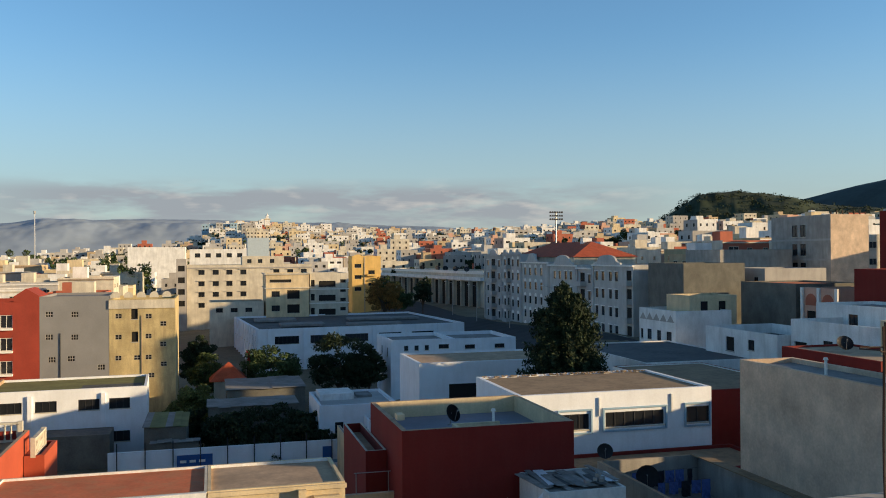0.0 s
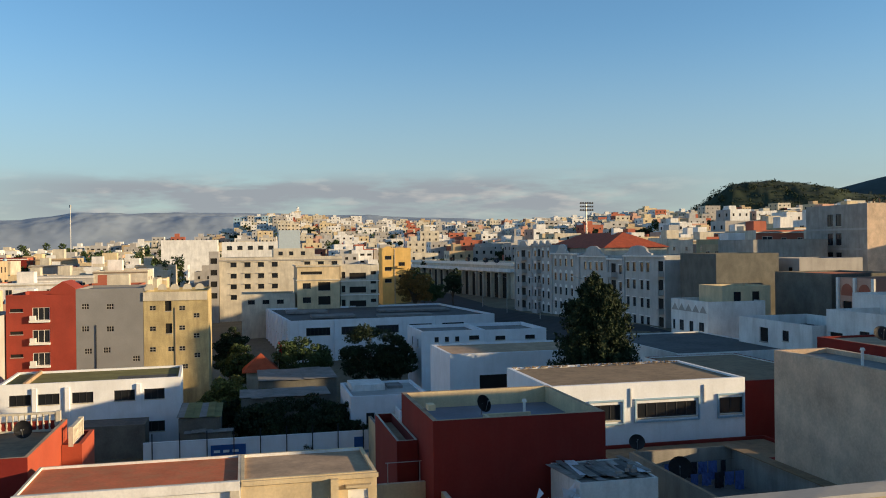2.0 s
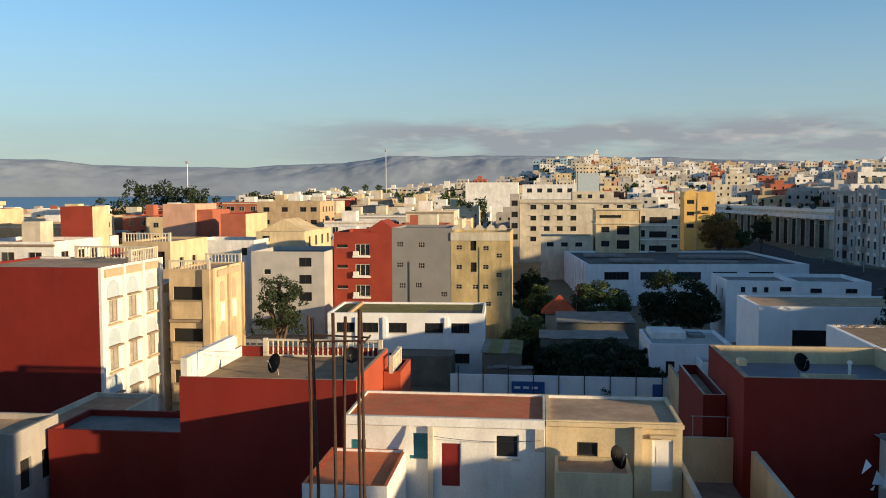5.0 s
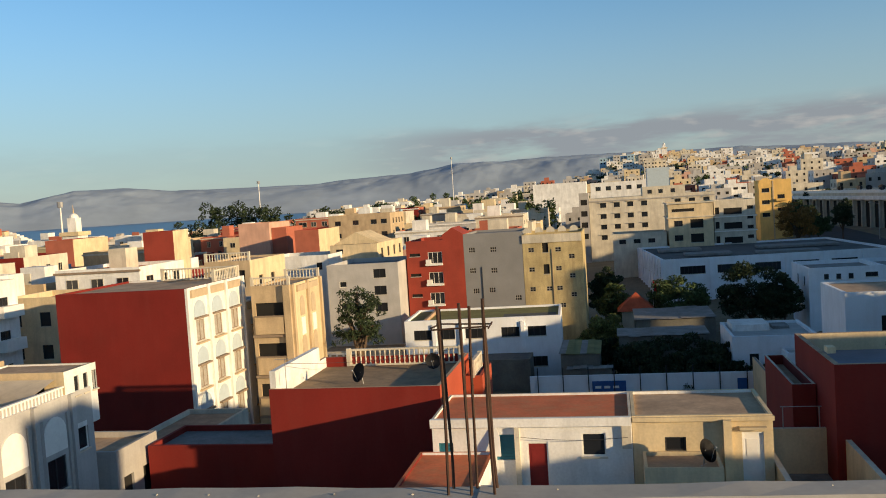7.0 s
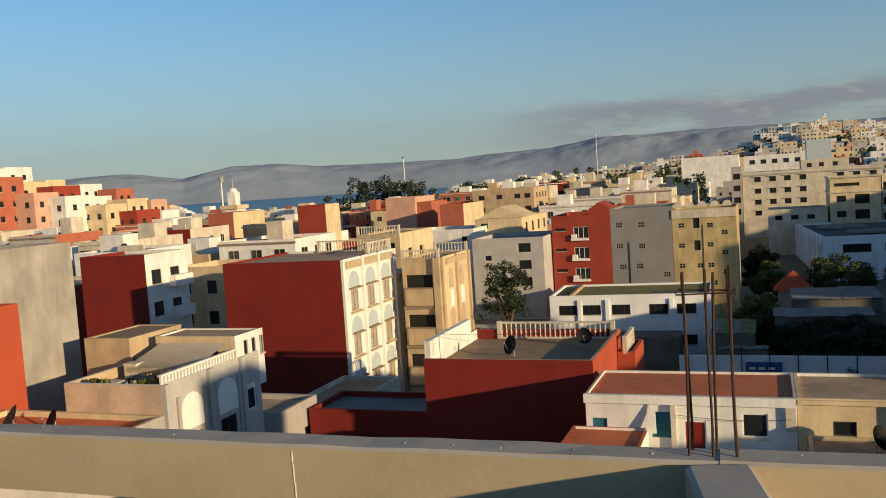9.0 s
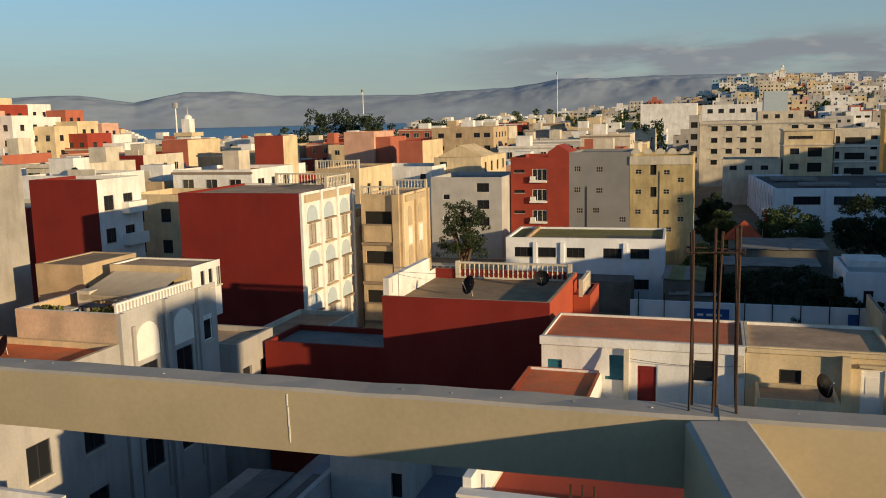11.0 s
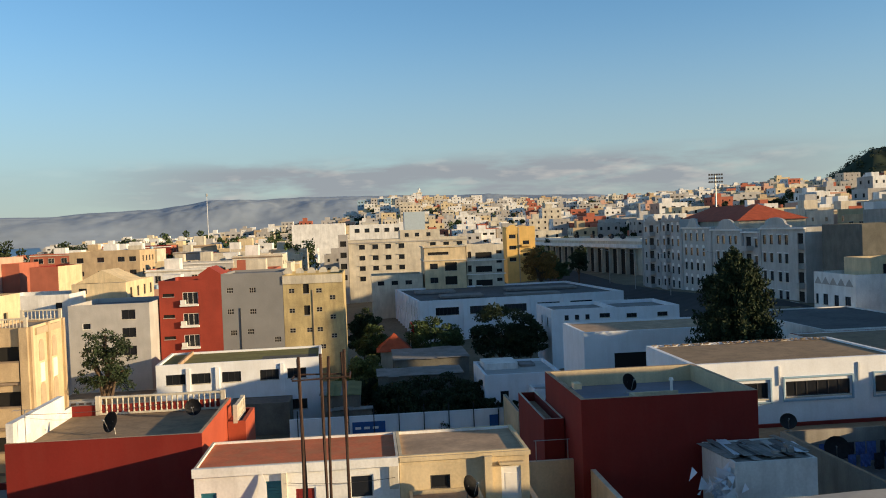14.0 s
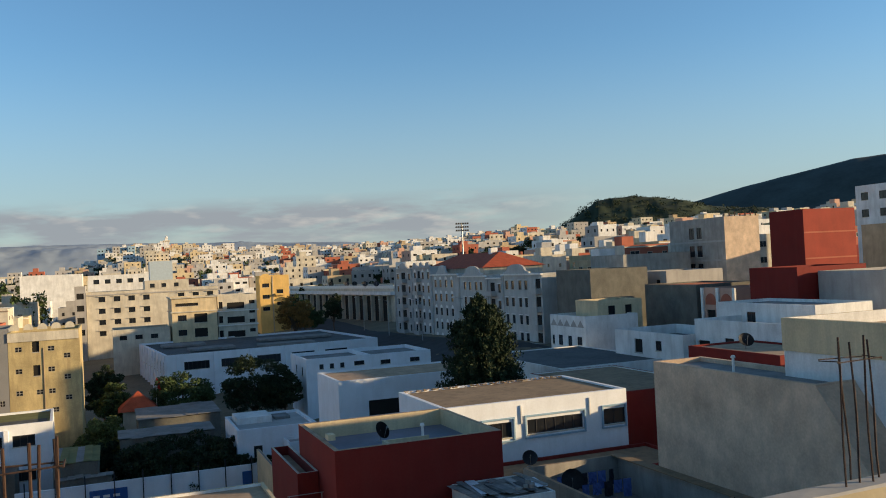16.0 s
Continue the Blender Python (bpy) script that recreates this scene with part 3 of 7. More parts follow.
def build_ground():
    rings = [0.01, 20, 40, 60, 80, 100, 120, 145, 170, 200, 240, 290, 350, 420, 500, 600, 700, 800, 900, 1000, 1150, 1300, 1500, 2600, 4900]
    n = 120
    verts, faces = [], []
    for r in rings:
        for k in range(n):
            a = 2 * math.pi * k / n
            x, y = r * math.sin(a), r * math.cos(a)
            az = math.degrees(math.atan2(-x, y))
            z = ground_z(x, y) if y > 0 and -75 <= az <= 55 else (ground_z(x, abs(y) + 0.1) if abs(az) < 120 else 0.0)
            if r > 1500:
                z = -25.0
            verts.append((x, y, z - 0.02))
    for i in range(len(rings) - 1):
        for k in range(n):
            j = (k + 1) % n
            faces.append((i * n + k, (i + 1) * n + k, (i + 1) * n + j, i * n + j)[::-1])
    tagged(new("ground", data_mesh("ground", verts, faces, ["earth"])), "dry earth ground with streets and scrub between houses", "ground", kind="structure")


build_ground()


def build_sea():
    verts, faces, n = [], [], 24
    for r in (640, 2400, 4600):
        for k in range(n + 1):
            a = radians(20 + 52 * k / n)
            verts.append((-r * math.sin(a), r * math.cos(a), 5.0))
    for i in range(2):
        for k in range(n):
            faces.append((i * (n + 1) + k, (i + 1) * (n + 1) + k, (i + 1) * (n + 1) + k + 1, i * (n + 1) + k + 1)[::-1])
    tagged(new("sea", data_mesh("sea", verts, faces, ["water"])), "deep blue sea bay below the distant mountains", "sea", kind="structure")


build_sea()


def ridge(name, label, az0, az1, r0, r1, profile, material, rough, seed, category="mountain", base=-10.0, n=220, m=26, wild=0.26):
    """A range of hills between two directions; profile gives crest heights at even steps."""
    verts, faces = [], []
    for j in range(m + 1):
        f = j / m
        r = r0 + (r1 - r0) * f
        for i in range(n + 1):
            s = i / n
            az = radians(az0 + (az1 - az0) * s)
            crest = float(np.interp(s * (len(profile) - 1), range(len(profile)), profile))
            p = Vector((-r * math.sin(az), r * math.cos(az), 0))
            rise = math.sin(min(1.0, f / 0.72) * math.pi / 2) ** 1.2 if f < 0.72 else 1.0 - (f - 0.72) * 1.6
            z = base + (crest - base) * rise
            wob = noise.fractal(p * rough + Vector((seed, 0, 0)), 1.0, 2.0, 7)
            z += wob * wild * (crest - base) * rise * (1.0 if f < 0.6 else 0.35)
            verts.append((p.x, p.y, z))
    for j in range(m):
        for i in range(n):
            k = j * (n + 1) + i
            faces.append((k, k + 1, k + n + 2, k + n + 1)[::-1])
    ob = new(name, data_mesh(name, verts, faces, [material]))
    ob.data.polygons.foreach_set("use_smooth", [True] * len(faces))
    return tagged(ob, label, category, kind="structure")


CREST = [1.5, 1.7, 1.9, 2.0, 2.1, 2.2, 2.3, 2.34, 2.36, 2.3, 2.36, 1.85, 1.75, 1.62, 1.6, 1.6, 1.66, 1.95, 2.0, 1.42, 1.86, 1.82, 1.6, 1.5, 1.55, 1.5, 1.4, 1.3, 1.2, 1.1, 1.0]
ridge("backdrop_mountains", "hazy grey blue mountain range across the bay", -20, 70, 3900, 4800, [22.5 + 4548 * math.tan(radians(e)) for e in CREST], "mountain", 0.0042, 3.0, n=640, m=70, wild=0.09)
ridge("wooded_hill", "dark wooded hill behind the town", -45, -27, 1250, 1750, [84, 90, 98, 108, 122, 134, 124, 84, 36], "hillgreen", 0.011, 8.0, "hill", n=160, wild=0.10)
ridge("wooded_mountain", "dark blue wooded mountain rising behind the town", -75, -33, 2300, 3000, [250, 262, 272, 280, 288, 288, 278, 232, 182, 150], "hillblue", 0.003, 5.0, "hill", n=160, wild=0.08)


# ---- the roof terrace's own frame ----
def own_roof():
    root = thing("roof_frame", (0, 0, 0), "unfinished concrete roof frame with painted beams and slab", "building")
    bm = bmesh.new()
    box(bm, -9.0, 7.5, -14.0, 1.3, 0.0, 20.86)
    # Out of view; coloured dark so less light bounces onto the beams.
    part("building_block", bm, "roofdark", root, "plain rendered block under the roof slab")

    def skew(name, a, b, wide, z0, z1, label):
        a, b = Vector((*a, 0)), Vector((*b, 0))
        along = (b - a).normalized()
        side = Vector((-along.y, along.x, 0)) * wide
        steps = max(6, int((b - a).length / 0.35))
        bm = bmesh.new()
        rows = []
        for k in range(steps + 1):
            p = a.lerp(b, k / steps)
            row = []
            for off, z, jit in ((Vector((0, 0, 0)), z0, 0.004), (Vector((0, 0, 0)), z1 - 0.02, 0.004), (side * 0.08, z1, 0.008), (side * 0.92, z1, 0.008), (side, z1 - 0.02, 0.006), (side, z0, 0.004)):
                q = p + off
                w_ = noise.noise(Vector((q.x * 2.1, q.y * 2.1, z * 3 + off.length * 5)))
                row.append(bm.verts.new((q.x, q.y, z + jit * w_ * 1.6)))
            rows.append(row)
        for r, s in zip(rows, rows[1:]):
            for i in range(6):
                j = (i + 1) % 6
                f = bm.faces.new((r[i], s[i], s[j], r[j]))
                f.material_index = 1 if i in (1, 2, 3) else 0
        bm.faces.new(rows[0][::-1])
        bm.faces.new(rows[-1])
        bmesh.ops.recalc_face_normals(bm, faces=bm.faces)
        me = mesh_of(bm, name, "beam", "beamtop")
        return put(name, me, root, label=label)

    skew("beam", (-10.0, 4.14), (-1.36, 4.33), 0.25, 20.43, 20.86, "ochre painted edge beam with pale drips")
    skew("beam", (-1.36, 4.33), (9.0, 4.80), 0.25, 20.43, 20.866, "ochre painted edge beam with rough top")
    skew("cross_beam", (-0.30, 0.2), (-1.19, 4.325), 0.36, 20.25, 20.862, "bare concrete cross beam")
    bm = bmesh.new()
    for x in (-4.02, -6.55):
        for k, (z, l) in enumerate(((20.80, 0.06), (20.70, 0.10), (20.58, 0.09))):
            y = 4.14 + (x + 10) * 0.022
            box(bm, x - 0.003 + 0.004 * k, x + 0.004 + 0.004 * k, y - 0.004, y + 0.004, z - l, z + l * 0.3)
    part("drips", bm, "trim", root, "thin white plaster drips")
    rr = random.Random(12)
    bm = bmesh.new()
    for k in range(16):
        x = rr.uniform(-9.0, 8.0)
        y = (4.14 + (x + 10) * 0.022 if x < -1.36 else 4.33 + (x + 1.36) * 0.0454) + rr.uniform(0.04, 0.22)
        w, d = rr.uniform(0.005, 0.013), rr.uniform(0.003, 0.006)
        tube(bm, (x, y, 20.862), (x + rr.uniform(-0.01, 0.01), y, 20.866), w if k % 3 else d, d, 7)
    part("mortar_spatter", bm, "pale", root, "pale dried mortar spatter")


own_roof()


def rebar_column(x, y, offsets, tall, label):
    root = thing("rebar_column", (x, y, 20.86), label, "rebar", "starter bars on the beam")
    for k, (dx, dy, lean, top) in enumerate(offsets):
        bm = bmesh.new()
        prev = Vector((dx, dy, -0.05))
        for i in range(1, 7):
            f = i / 6
            p = Vector((dx + lean * f + 0.006 * math.sin(3 * f + k), dy + 0.01 * math.sin(5 * f + 2 * k), top * f))
            tube(bm, prev, p, 0.0085, None, 6)
            prev = p
        part("bar", bm, "rust", root)
    for z in (tall * 0.87,):
        bm = bmesh.new()
        xs = [o[0] + o[2] * 0.87 for o in offsets]
        ys = [o[1] for o in offsets]
        pts = [(min(xs) - 0.03, min(ys) - 0.02), (max(xs) + 0.03, min(ys) - 0.02), (max(xs) + 0.03, max(ys) + 0.02), (min(xs) - 0.03, max(ys) + 0.02)]
        for a, b in zip(pts, pts[1:] + pts[:1]):
            tube(bm, (*a, z), (*b, z + 0.01), 0.005, None, 6)
        part("stirrup", bm, "rust", root)
    return root


rebar_column(-1.40, 4.45, [(-0.13, -0.03, 0.005, 1.05), (-0.12, 0.08, -0.015, 1.02), (0.0, -0.03, 0.0, 1.06), (0.015, 0.08, 0.02, 1.03), (0.13, -0.03, -0.01, 1.08), (0.13, 0.08, -0.03, 1.05)], 1.06, "rusty reinforcement bars tied by a stirrup on the beam joint")
rebar_column(4.36, 4.75, [(-0.14, -0.06, -0.01, 1.12), (0.04, -0.02, -0.02, 1.1), (0.06, 0.09, -0.04, 1.13), (0.15, -0.05, -0.03, 1.15), (0.29, 0.02, -0.05, 1.1)], 1.1, "rusty reinforcement bars standing on the edge beam")


# ---- small things used in many places ----
def dish_mesh(r):
    key = ("dish", r)
    if key not in MADE:
        bm = bmesh.new()
        n, rings = 18, []
        for k in range(5):
            q = r * k / 4
            rings.append([bm.verts.new((q * math.cos(2 * math.pi * i / n), -0.28 * r + 0.28 * q * q / r, q * math.sin(2 * math.pi * i / n))) for i in range(n)] if k else [bm.verts.new((0, -0.28 * r, 0))])
        for i in range(n):
            bm.faces.new((rings[0][0], rings[1][i], rings[1][(i + 1) % n]))
            for k in range(1, 4):
                bm.faces.new((rings[k][i], rings[k + 1][i], rings[k + 1][(i + 1) % n], rings[k][(i + 1) % n]))
        bmesh.ops.solidify(bm, geom=bm.faces[:], thickness=0.012)
        arm = bmesh.new()
        tube(arm, (0, -0.2 * r, -r * 0.9), (0, r * 0.75, 0.05), 0.014, None, 6)
        tube(arm, (0, r * 0.66, 0.0), (0, r * 0.86, 0.02), 0.035, None, 8)
        leg = bmesh.new()
        tube(leg, (0, -0.3 * r, 0), (0, -0.5 * r, -r * 1.3), 0.025, None, 7)
        tube(leg, (-r * 0.4, -0.5 * r, -r * 1.3), (r * 0.4, -0.5 * r, -r * 1.3), 0.02, None, 6)
        MADE[key] = tuple(mesh_of(b, nm, m) for b, nm, m in ((bm, "bowl", "dark"), (arm, "feed_arm", "steel"), (leg, "stand", "steel")))
    return MADE[key]


def dish(x, y, z, r=0.5, turn=0.0, tilt=35.0, label="dark satellite dish on a steel stand", bowl="dark"):
    a, b, c = dish_mesh(r)
    root = thing("satellite_dish", (x, y, z), label, "satellite dish", "satellite dishes", turn=turn)
    o = put("bowl", a, root, (0, 0, r * 1.3))
    o.matrix_basis = pose(0, 0, r * 1.3, tilt, 0, 0)
    q = put("feed_arm", b, root)
    q.matrix_basis = pose(0, 0, r * 1.3, tilt, 0, 0)
    put("stand", c, root, (0, 0, r * 1.3))
    return root


def baluster_mesh(h):
    key = ("baluster", round(h, 2))
    if key not in MADE:
        bm = bmesh.new()
        prof = ((0.0, 0.055), (0.08, 0.055), (0.14, 0.03), (0.38, 0.06), (0.62, 0.03), (0.86, 0.045), (1.0, 0.055))
        rings = [[bm.verts.new((q * math.cos(2 * math.pi * k / 8), q * math.sin(2 * math.pi * k / 8), h * f)) for k in range(8)] for f, q in prof]
        for lo, hi in zip(rings, rings[1:]):
            for k in range(8):
                bm.faces.new((lo[k], lo[(k + 1) % 8], hi[(k + 1) % 8], hi[k]))
        MADE[key] = mesh_of(bm, "baluster", "pale")
    return MADE[key]


def balustrade(a, b, z, h=0.8, step=0.27, label="cream turned baluster railing on a roof edge"):
    a, b = Vector((*a, z)), Vector((*b, z))
    n = max(2, int((b - a).length / step))
    turn = math.degrees(math.atan2(b.y - a.y, b.x - a.x))
    root = thing("balustrade", tuple(a), label, "balustrade", "roof balustrades", turn=turn)
    ln = (b - a).length
    slab("handrail", root, 0, ln, -0.09, 0.09, h - 0.1, h, "pale")
    slab("plinth", root, 0, ln, -0.08, 0.08, 0, 0.1, "pale")
    me = baluster_mesh(h - 0.2)
    for k in range(n):
        put("baluster", me, root, ((k + 0.5) * ln / n, 0, 0.1))
    for x in (0.0, ln):
        slab("pier", root, x - 0.11, x + 0.11, -0.11, 0.11, 0, h + 0.04, "pale")
    return root


def leaf_cloud(name, clumps, count, size, material, parent, seed, flat=0.6, rise=0.0):
    """Many small leaf blades gathered in clumps (x, y, z, r)."""
    rng = np.random.default_rng(seed)
    c = np.array(clumps, float)
    w = c[:, 3] ** 2
    pick = rng.choice(len(c), count, p=w / w.sum())
    way = rng.normal(size=(count, 3))
    way /= np.linalg.norm(way, axis=1)[:, None]
    rad = c[pick, 3:4] * rng.uniform(0.25, 1.0, (count, 1)) ** 0.5
    p = c[pick, :3] + way * rad * np.array([1, 1, flat])
    u = rng.normal(size=(count, 3)) + way * rise + np.array([0, 0, rise])
    u /= np.linalg.norm(u, axis=1)[:, None]
    v = np.cross(u, rng.normal(size=(count, 3)))
    v /= np.linalg.norm(v, axis=1)[:, None]
    s = size * rng.uniform(0.6, 1.4, (count, 1))
    quad = np.stack([p - u * s, p - v * s * 0.45, p + u * s, p + v * s * 0.45], 1).reshape(-1, 3)
    faces = np.arange(count * 4).reshape(-1, 4)
    me = data_mesh(name, quad.tolist(), faces.tolist(), [material])
    return put(name, me, parent)


def tree(name, at, label, height, spread, trunk_h, seed, material="leaf", leaves=5000, size=0.16, clumps=26, lean=0.0, group=""):
    rng = random.Random(seed)
    root = thing(name, at, label, "tree", group)
    bm = bmesh.new()
    prev, r = Vector((0, 0, -0.3)), 0.019 * height
    for k in range(1, 6):
        f = k / 5
        p = Vector((lean * f + rng.uniform(-0.05, 0.05) * height * 0.2, rng.uniform(-0.04, 0.04) * height * 0.2, (trunk_h + (height - trunk_h) * 0.55) * f))
        tube(bm, prev, p, r, r * 0.8, 8)
        prev, r = p, r * 0.8
    part("trunk", bm, "bark", root)
    cl = []
    for k in range(7):
        a = 2 * math.pi * k / 7 + rng.uniform(-0.4, 0.4)
        z0 = trunk_h * rng.uniform(0.8, 1.3)
        e = Vector((lean + math.cos(a) * spread * rng.uniform(0.4, 0.75), math.sin(a) * spread * rng.uniform(0.4, 0.75), min(height * 0.9, z0 + (height - trunk_h) * rng.uniform(0.25, 0.6))))
        bm = bmesh.new()
        s = Vector((lean * 0.5, 0, z0))
        mid = s.lerp(e, 0.55) + Vector((0, 0, 0.05 * height))
        tube(bm, s, mid, 0.012 * height, 0.008 * height, 6)
        tube(bm, mid, e, 0.008 * height, 0.003 * height, 6)
        part("limb", bm, "bark", root)
        cl.append((*e, spread * rng.uniform(0.2, 0.34)))
    for k in range(clumps * 2):
        a, q = rng.uniform(0, 2 * math.pi), spread * math.sqrt(rng.uniform(0.02, 1)) * 0.85
        f = rng.uniform(0.0, 1.0)
        top = math.sqrt(max(0.05, 1 - (q / spread) ** 2))
        cl.append((lean + q * math.cos(a), q * math.sin(a), trunk_h * 0.95 + (height - trunk_h) * (0.15 + 0.8 * f * top), spread * rng.uniform(0.16, 0.34)))
    leaf_cloud("crown", cl, int(leaves * 1.8), size, material, root, seed)
    return root


def conifer(at, height, spread, label, seed):
    """A broad pine: boughs at every height that rise to tufted tips, wide below and rounded above."""
    rng = random.Random(seed)
    root = thing("pine_tree", at, label, "tree")
    bm = bmesh.new()
    tube(bm, (0, 0, -0.3), (0.1, 0, height * 0.5), 0.28, 0.17, 10)
    tube(bm, (0.1, 0, height * 0.5), (0, 0, height * 0.96), 0.17, 0.03, 8)
    part("trunk", bm, "bark", root)
    cl = []
    for k in range(620):
        d = height * 0.86 * rng.random() ** 0.85
        a = rng.uniform(0, 2 * math.pi)
        reach = spread * (1 - math.exp(-(d + 0.02) / 2.9)) * rng.choice((0.62, 0.76, 0.88, 0.97, 1.06, 1.12))
        z = height - d
        for q, r_ in ((1.0, 0.2), (0.9, 0.3), (0.74, 0.42), (0.5, 0.6)):
            cl.append((reach * math.cos(a) * q, reach * math.sin(a) * q, z - 0.55 + 0.75 * q * q, r_ * rng.uniform(0.8, 1.25) * min(1.0, 0.45 + d * 0.25)))
    leaf_cloud("crown", cl, 110000, 0.15, "leafdark", root, seed, 1.5, 1.3)
    return root


def arch_panel(parent, side, at, w, h, material, name="arch_panel"):
    """A shallow raised panel with a round head; at is the middle of its foot on the wall."""
    key = ("arch", round(w, 2), round(h, 2), material)
    if key not in MADE:
        bm = bmesh.new()
        pts = [(-w / 2, 0), (w / 2, 0)] + [(w / 2 * math.cos(math.pi * k / 10), h - w / 2 + w / 2 * math.sin(math.pi * k / 10)) for k in range(11)]
        f = [bm.verts.new((x, -0.035, z)) for x, z in pts]
        b = [bm.verts.new((x, 0.01, z)) for x, z in pts]
        bm.faces.new(f)
        for k in range(len(pts)):
            j = (k + 1) % len(pts)
            bm.faces.new((f[k], b[k], b[j], f[j]))
        bmesh.ops.recalc_face_normals(bm, faces=bm.faces)
        MADE[key] = mesh_of(bm, name, material)
    return put(name, MADE[key], parent, at, {"S": 0, "E": 90, "W": -90}[side])


def box_on(root, name, x0, x1, y0, y1, z0, z1, material, label=""):
    """A part given in world numbers under an unturned thing."""
    o = root.location
    return slab(name, root, x0 - o.x, x1 - o.x, y0 - o.y, y1 - o.y, z0 - o.z, z1 - o.z, material, label)


def local(root, x, y, z):
    o = root.location
    return (x - o.x, y - o.y, z - o.z)


# ---- the near houses ----
h = building("white_house", "low white house with flat red-coated roof and teal shutters", -8.25, -0.22, 34.0, 38.3, 2.0, 13.55, {"S": "white", "E": "white", "N": "white", "W": "white"}, "roofred",
             {"S": [(-5.25, 12.35, 0.75, 1.05, "shutteal"), (-3.96, 11.65, 0.85, 1.8, "doorred"), (-1.72, 12.43, 0.95, 0.95, "win"), (-7.7, 12.35, 0.6, 0.4, "shutteal")]}, parapet=0.10, thick=0.10, top="pale", category="house")
box_on(h, "eave_band", -8.3, -0.24, 33.86, 33.998, 13.2, 13.55, "white")
box_on(h, "pilaster", -4.85, -4.65, 33.78, 33.998, 9.0, 13.2, "pale")
box_on(h, "pilaster", -0.62, -0.26, 33.84, 33.998, 12.3, 13.2, "pale")
box_on(h, "dark_roof_patch", -1.25, -0.4, 34.2, 38.1, 13.43, 13.434, "roofdark", "dark bitumen patch on the roof")
h = building("cream_house", "cream rendered house with flat tan roof", -0.2, 5.05, 34.02, 38.3, 2.0, 13.55, {"S": "cream", "E": "cream", "N": "white", "W": "cream"}, "rooftan",
             {"S": [(1.42, 12.42, 0.8, 0.56, "wind"), (4.3, 11.85, 0.8, 2.05, "door")]}, parapet=0.12, thick=0.14, top="cream", category="house")
box_on(h, "pilaster", 3.2, 3.5, 33.7, 34.018, 9.0, 13.4, "cream")
box_on(h, "eave_band", -0.18, 5.1, 33.9, 34.018, 13.33, 13.5, "cream")
box_on(h, "door_hood", 3.8, 4.8, 33.75, 34.018, 13.0, 13.1, "cream")
building("red_roof_annex", "small annex with a red-coated flat roof", -8.8, -5.75, 29.6, 33.96, 2.0, 12.2, {"S": "white", "E": "white", "N": "white", "W": "red"}, "roofred", parapet=0.1, thick=0.12, top="roofred", category="annex")
building("cream_porch", "cream porch with a brown flat roof", 0.15, 2.95, 31.9, 33.98, 2.0, 12.15, "cream", "rooftan", parapet=0.15, thick=0.12, top="cream", category="annex")
dish(2.5, 32.6, 12.0, 0.45, 232, 25)
h = thing("leaning_board", (-5.6, 33.6, 12.1), "white pointed board leaning on the annex roof", "board")
bm = bmesh.new()
for y in (0.0, 0.05):
    for c in ((-0.25, 0), (0.2, 0), (0.16, 0.75), (0.0, 1.15)):
        bm.verts.new((c[0], y + c[1] * 0.25, c[1]))
bm.verts.ensure_lookup_table()
v = bm.verts
for f in ((0, 1, 2, 3), (7, 6, 5, 4), (0, 4, 5, 1), (1, 5, 6, 2), (2, 6, 7, 3), (3, 7, 4, 0)):
    bm.faces.new([v[i] for i in f])
part("panel", bm, "trim", h)
building("patio_wall_house", "low cream house around a walled patio", 5.1, 8.6, 27.5, 39.2, 2.0, 11.6, "cream", "roofgrey", parapet=2.0, thick=0.22, top="pale", category="house")


def clothes_frame(x0, x1, y, z, label):
    root = thing("clothes_airer", (x0, y, z), label, "washing line")
    for x in (0, x1 - x0):
        bm = bmesh.new()
        tube(bm, (x, 0, 0), (x, 0, 0.95), 0.025, None, 6)
        part("post", bm, "steel", root)
    bm = bmesh.new()
    tube(bm, (-0.1, 0, 0.95), (x1 - x0 + 0.1, 0, 0.95), 0.02, None, 6)
    part("rail", bm, "steel", root)
    return root


clothes_frame(6.3, 7.8, 39.05, 11.6, "thin steel washing frame above the patio wall")

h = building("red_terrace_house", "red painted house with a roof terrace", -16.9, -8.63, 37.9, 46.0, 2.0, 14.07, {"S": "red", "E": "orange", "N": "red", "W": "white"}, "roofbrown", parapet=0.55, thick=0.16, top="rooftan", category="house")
box_on(h, "side_wall", -16.9, -16.6, 38.1, 44.4, 14.07, 14.9, "white", "white side parapet of the terrace")
balustrade((-15.4, 45.85), (-9.0, 45.85), 13.55, 0.95)
balustrade((-8.2, 44.6), (-8.2, 47.2), 13.0, 0.9, 0.3, "white baluster railing beside the orange wall")
building("orange_annex", "orange painted annex wall with sloping top", -8.6, -7.7, 44.5, 48.0, 2.0, 13.1, {"S": "orange", "E": "orange", "N": "red", "W": "orange"}, "roofgrey", parapet=0.3, category="annex")
dish(-13.4, 41.0, 13.5, 0.5, 140, 20, "rusty satellite dish lying askew on the terrace")
dish(-10.2, 44.0, 13.5, 0.42, 180, 5)


def antenna(x, y, z, tall, label="thin television aerial on a pole"):
    root = thing("aerial", (x, y, z), label, "aerial", "television aerials")
    bm = bmesh.new()
    tube(bm, (0, 0, 0), (0, 0, tall), 0.02, None, 6)
    part("pole", bm, "steel", root)
    bm = bmesh.new()
    tube(bm, (-0.5, 0, tall), (0.5, 0, tall), 0.012, None, 5)
    for k in range(6):
        x_ = -0.45 + 0.18 * k
        tube(bm, (x_, -0.22, tall), (x_, 0.22, tall), 0.008, None, 5)
    part("boom", bm, "steel", root)
    return root


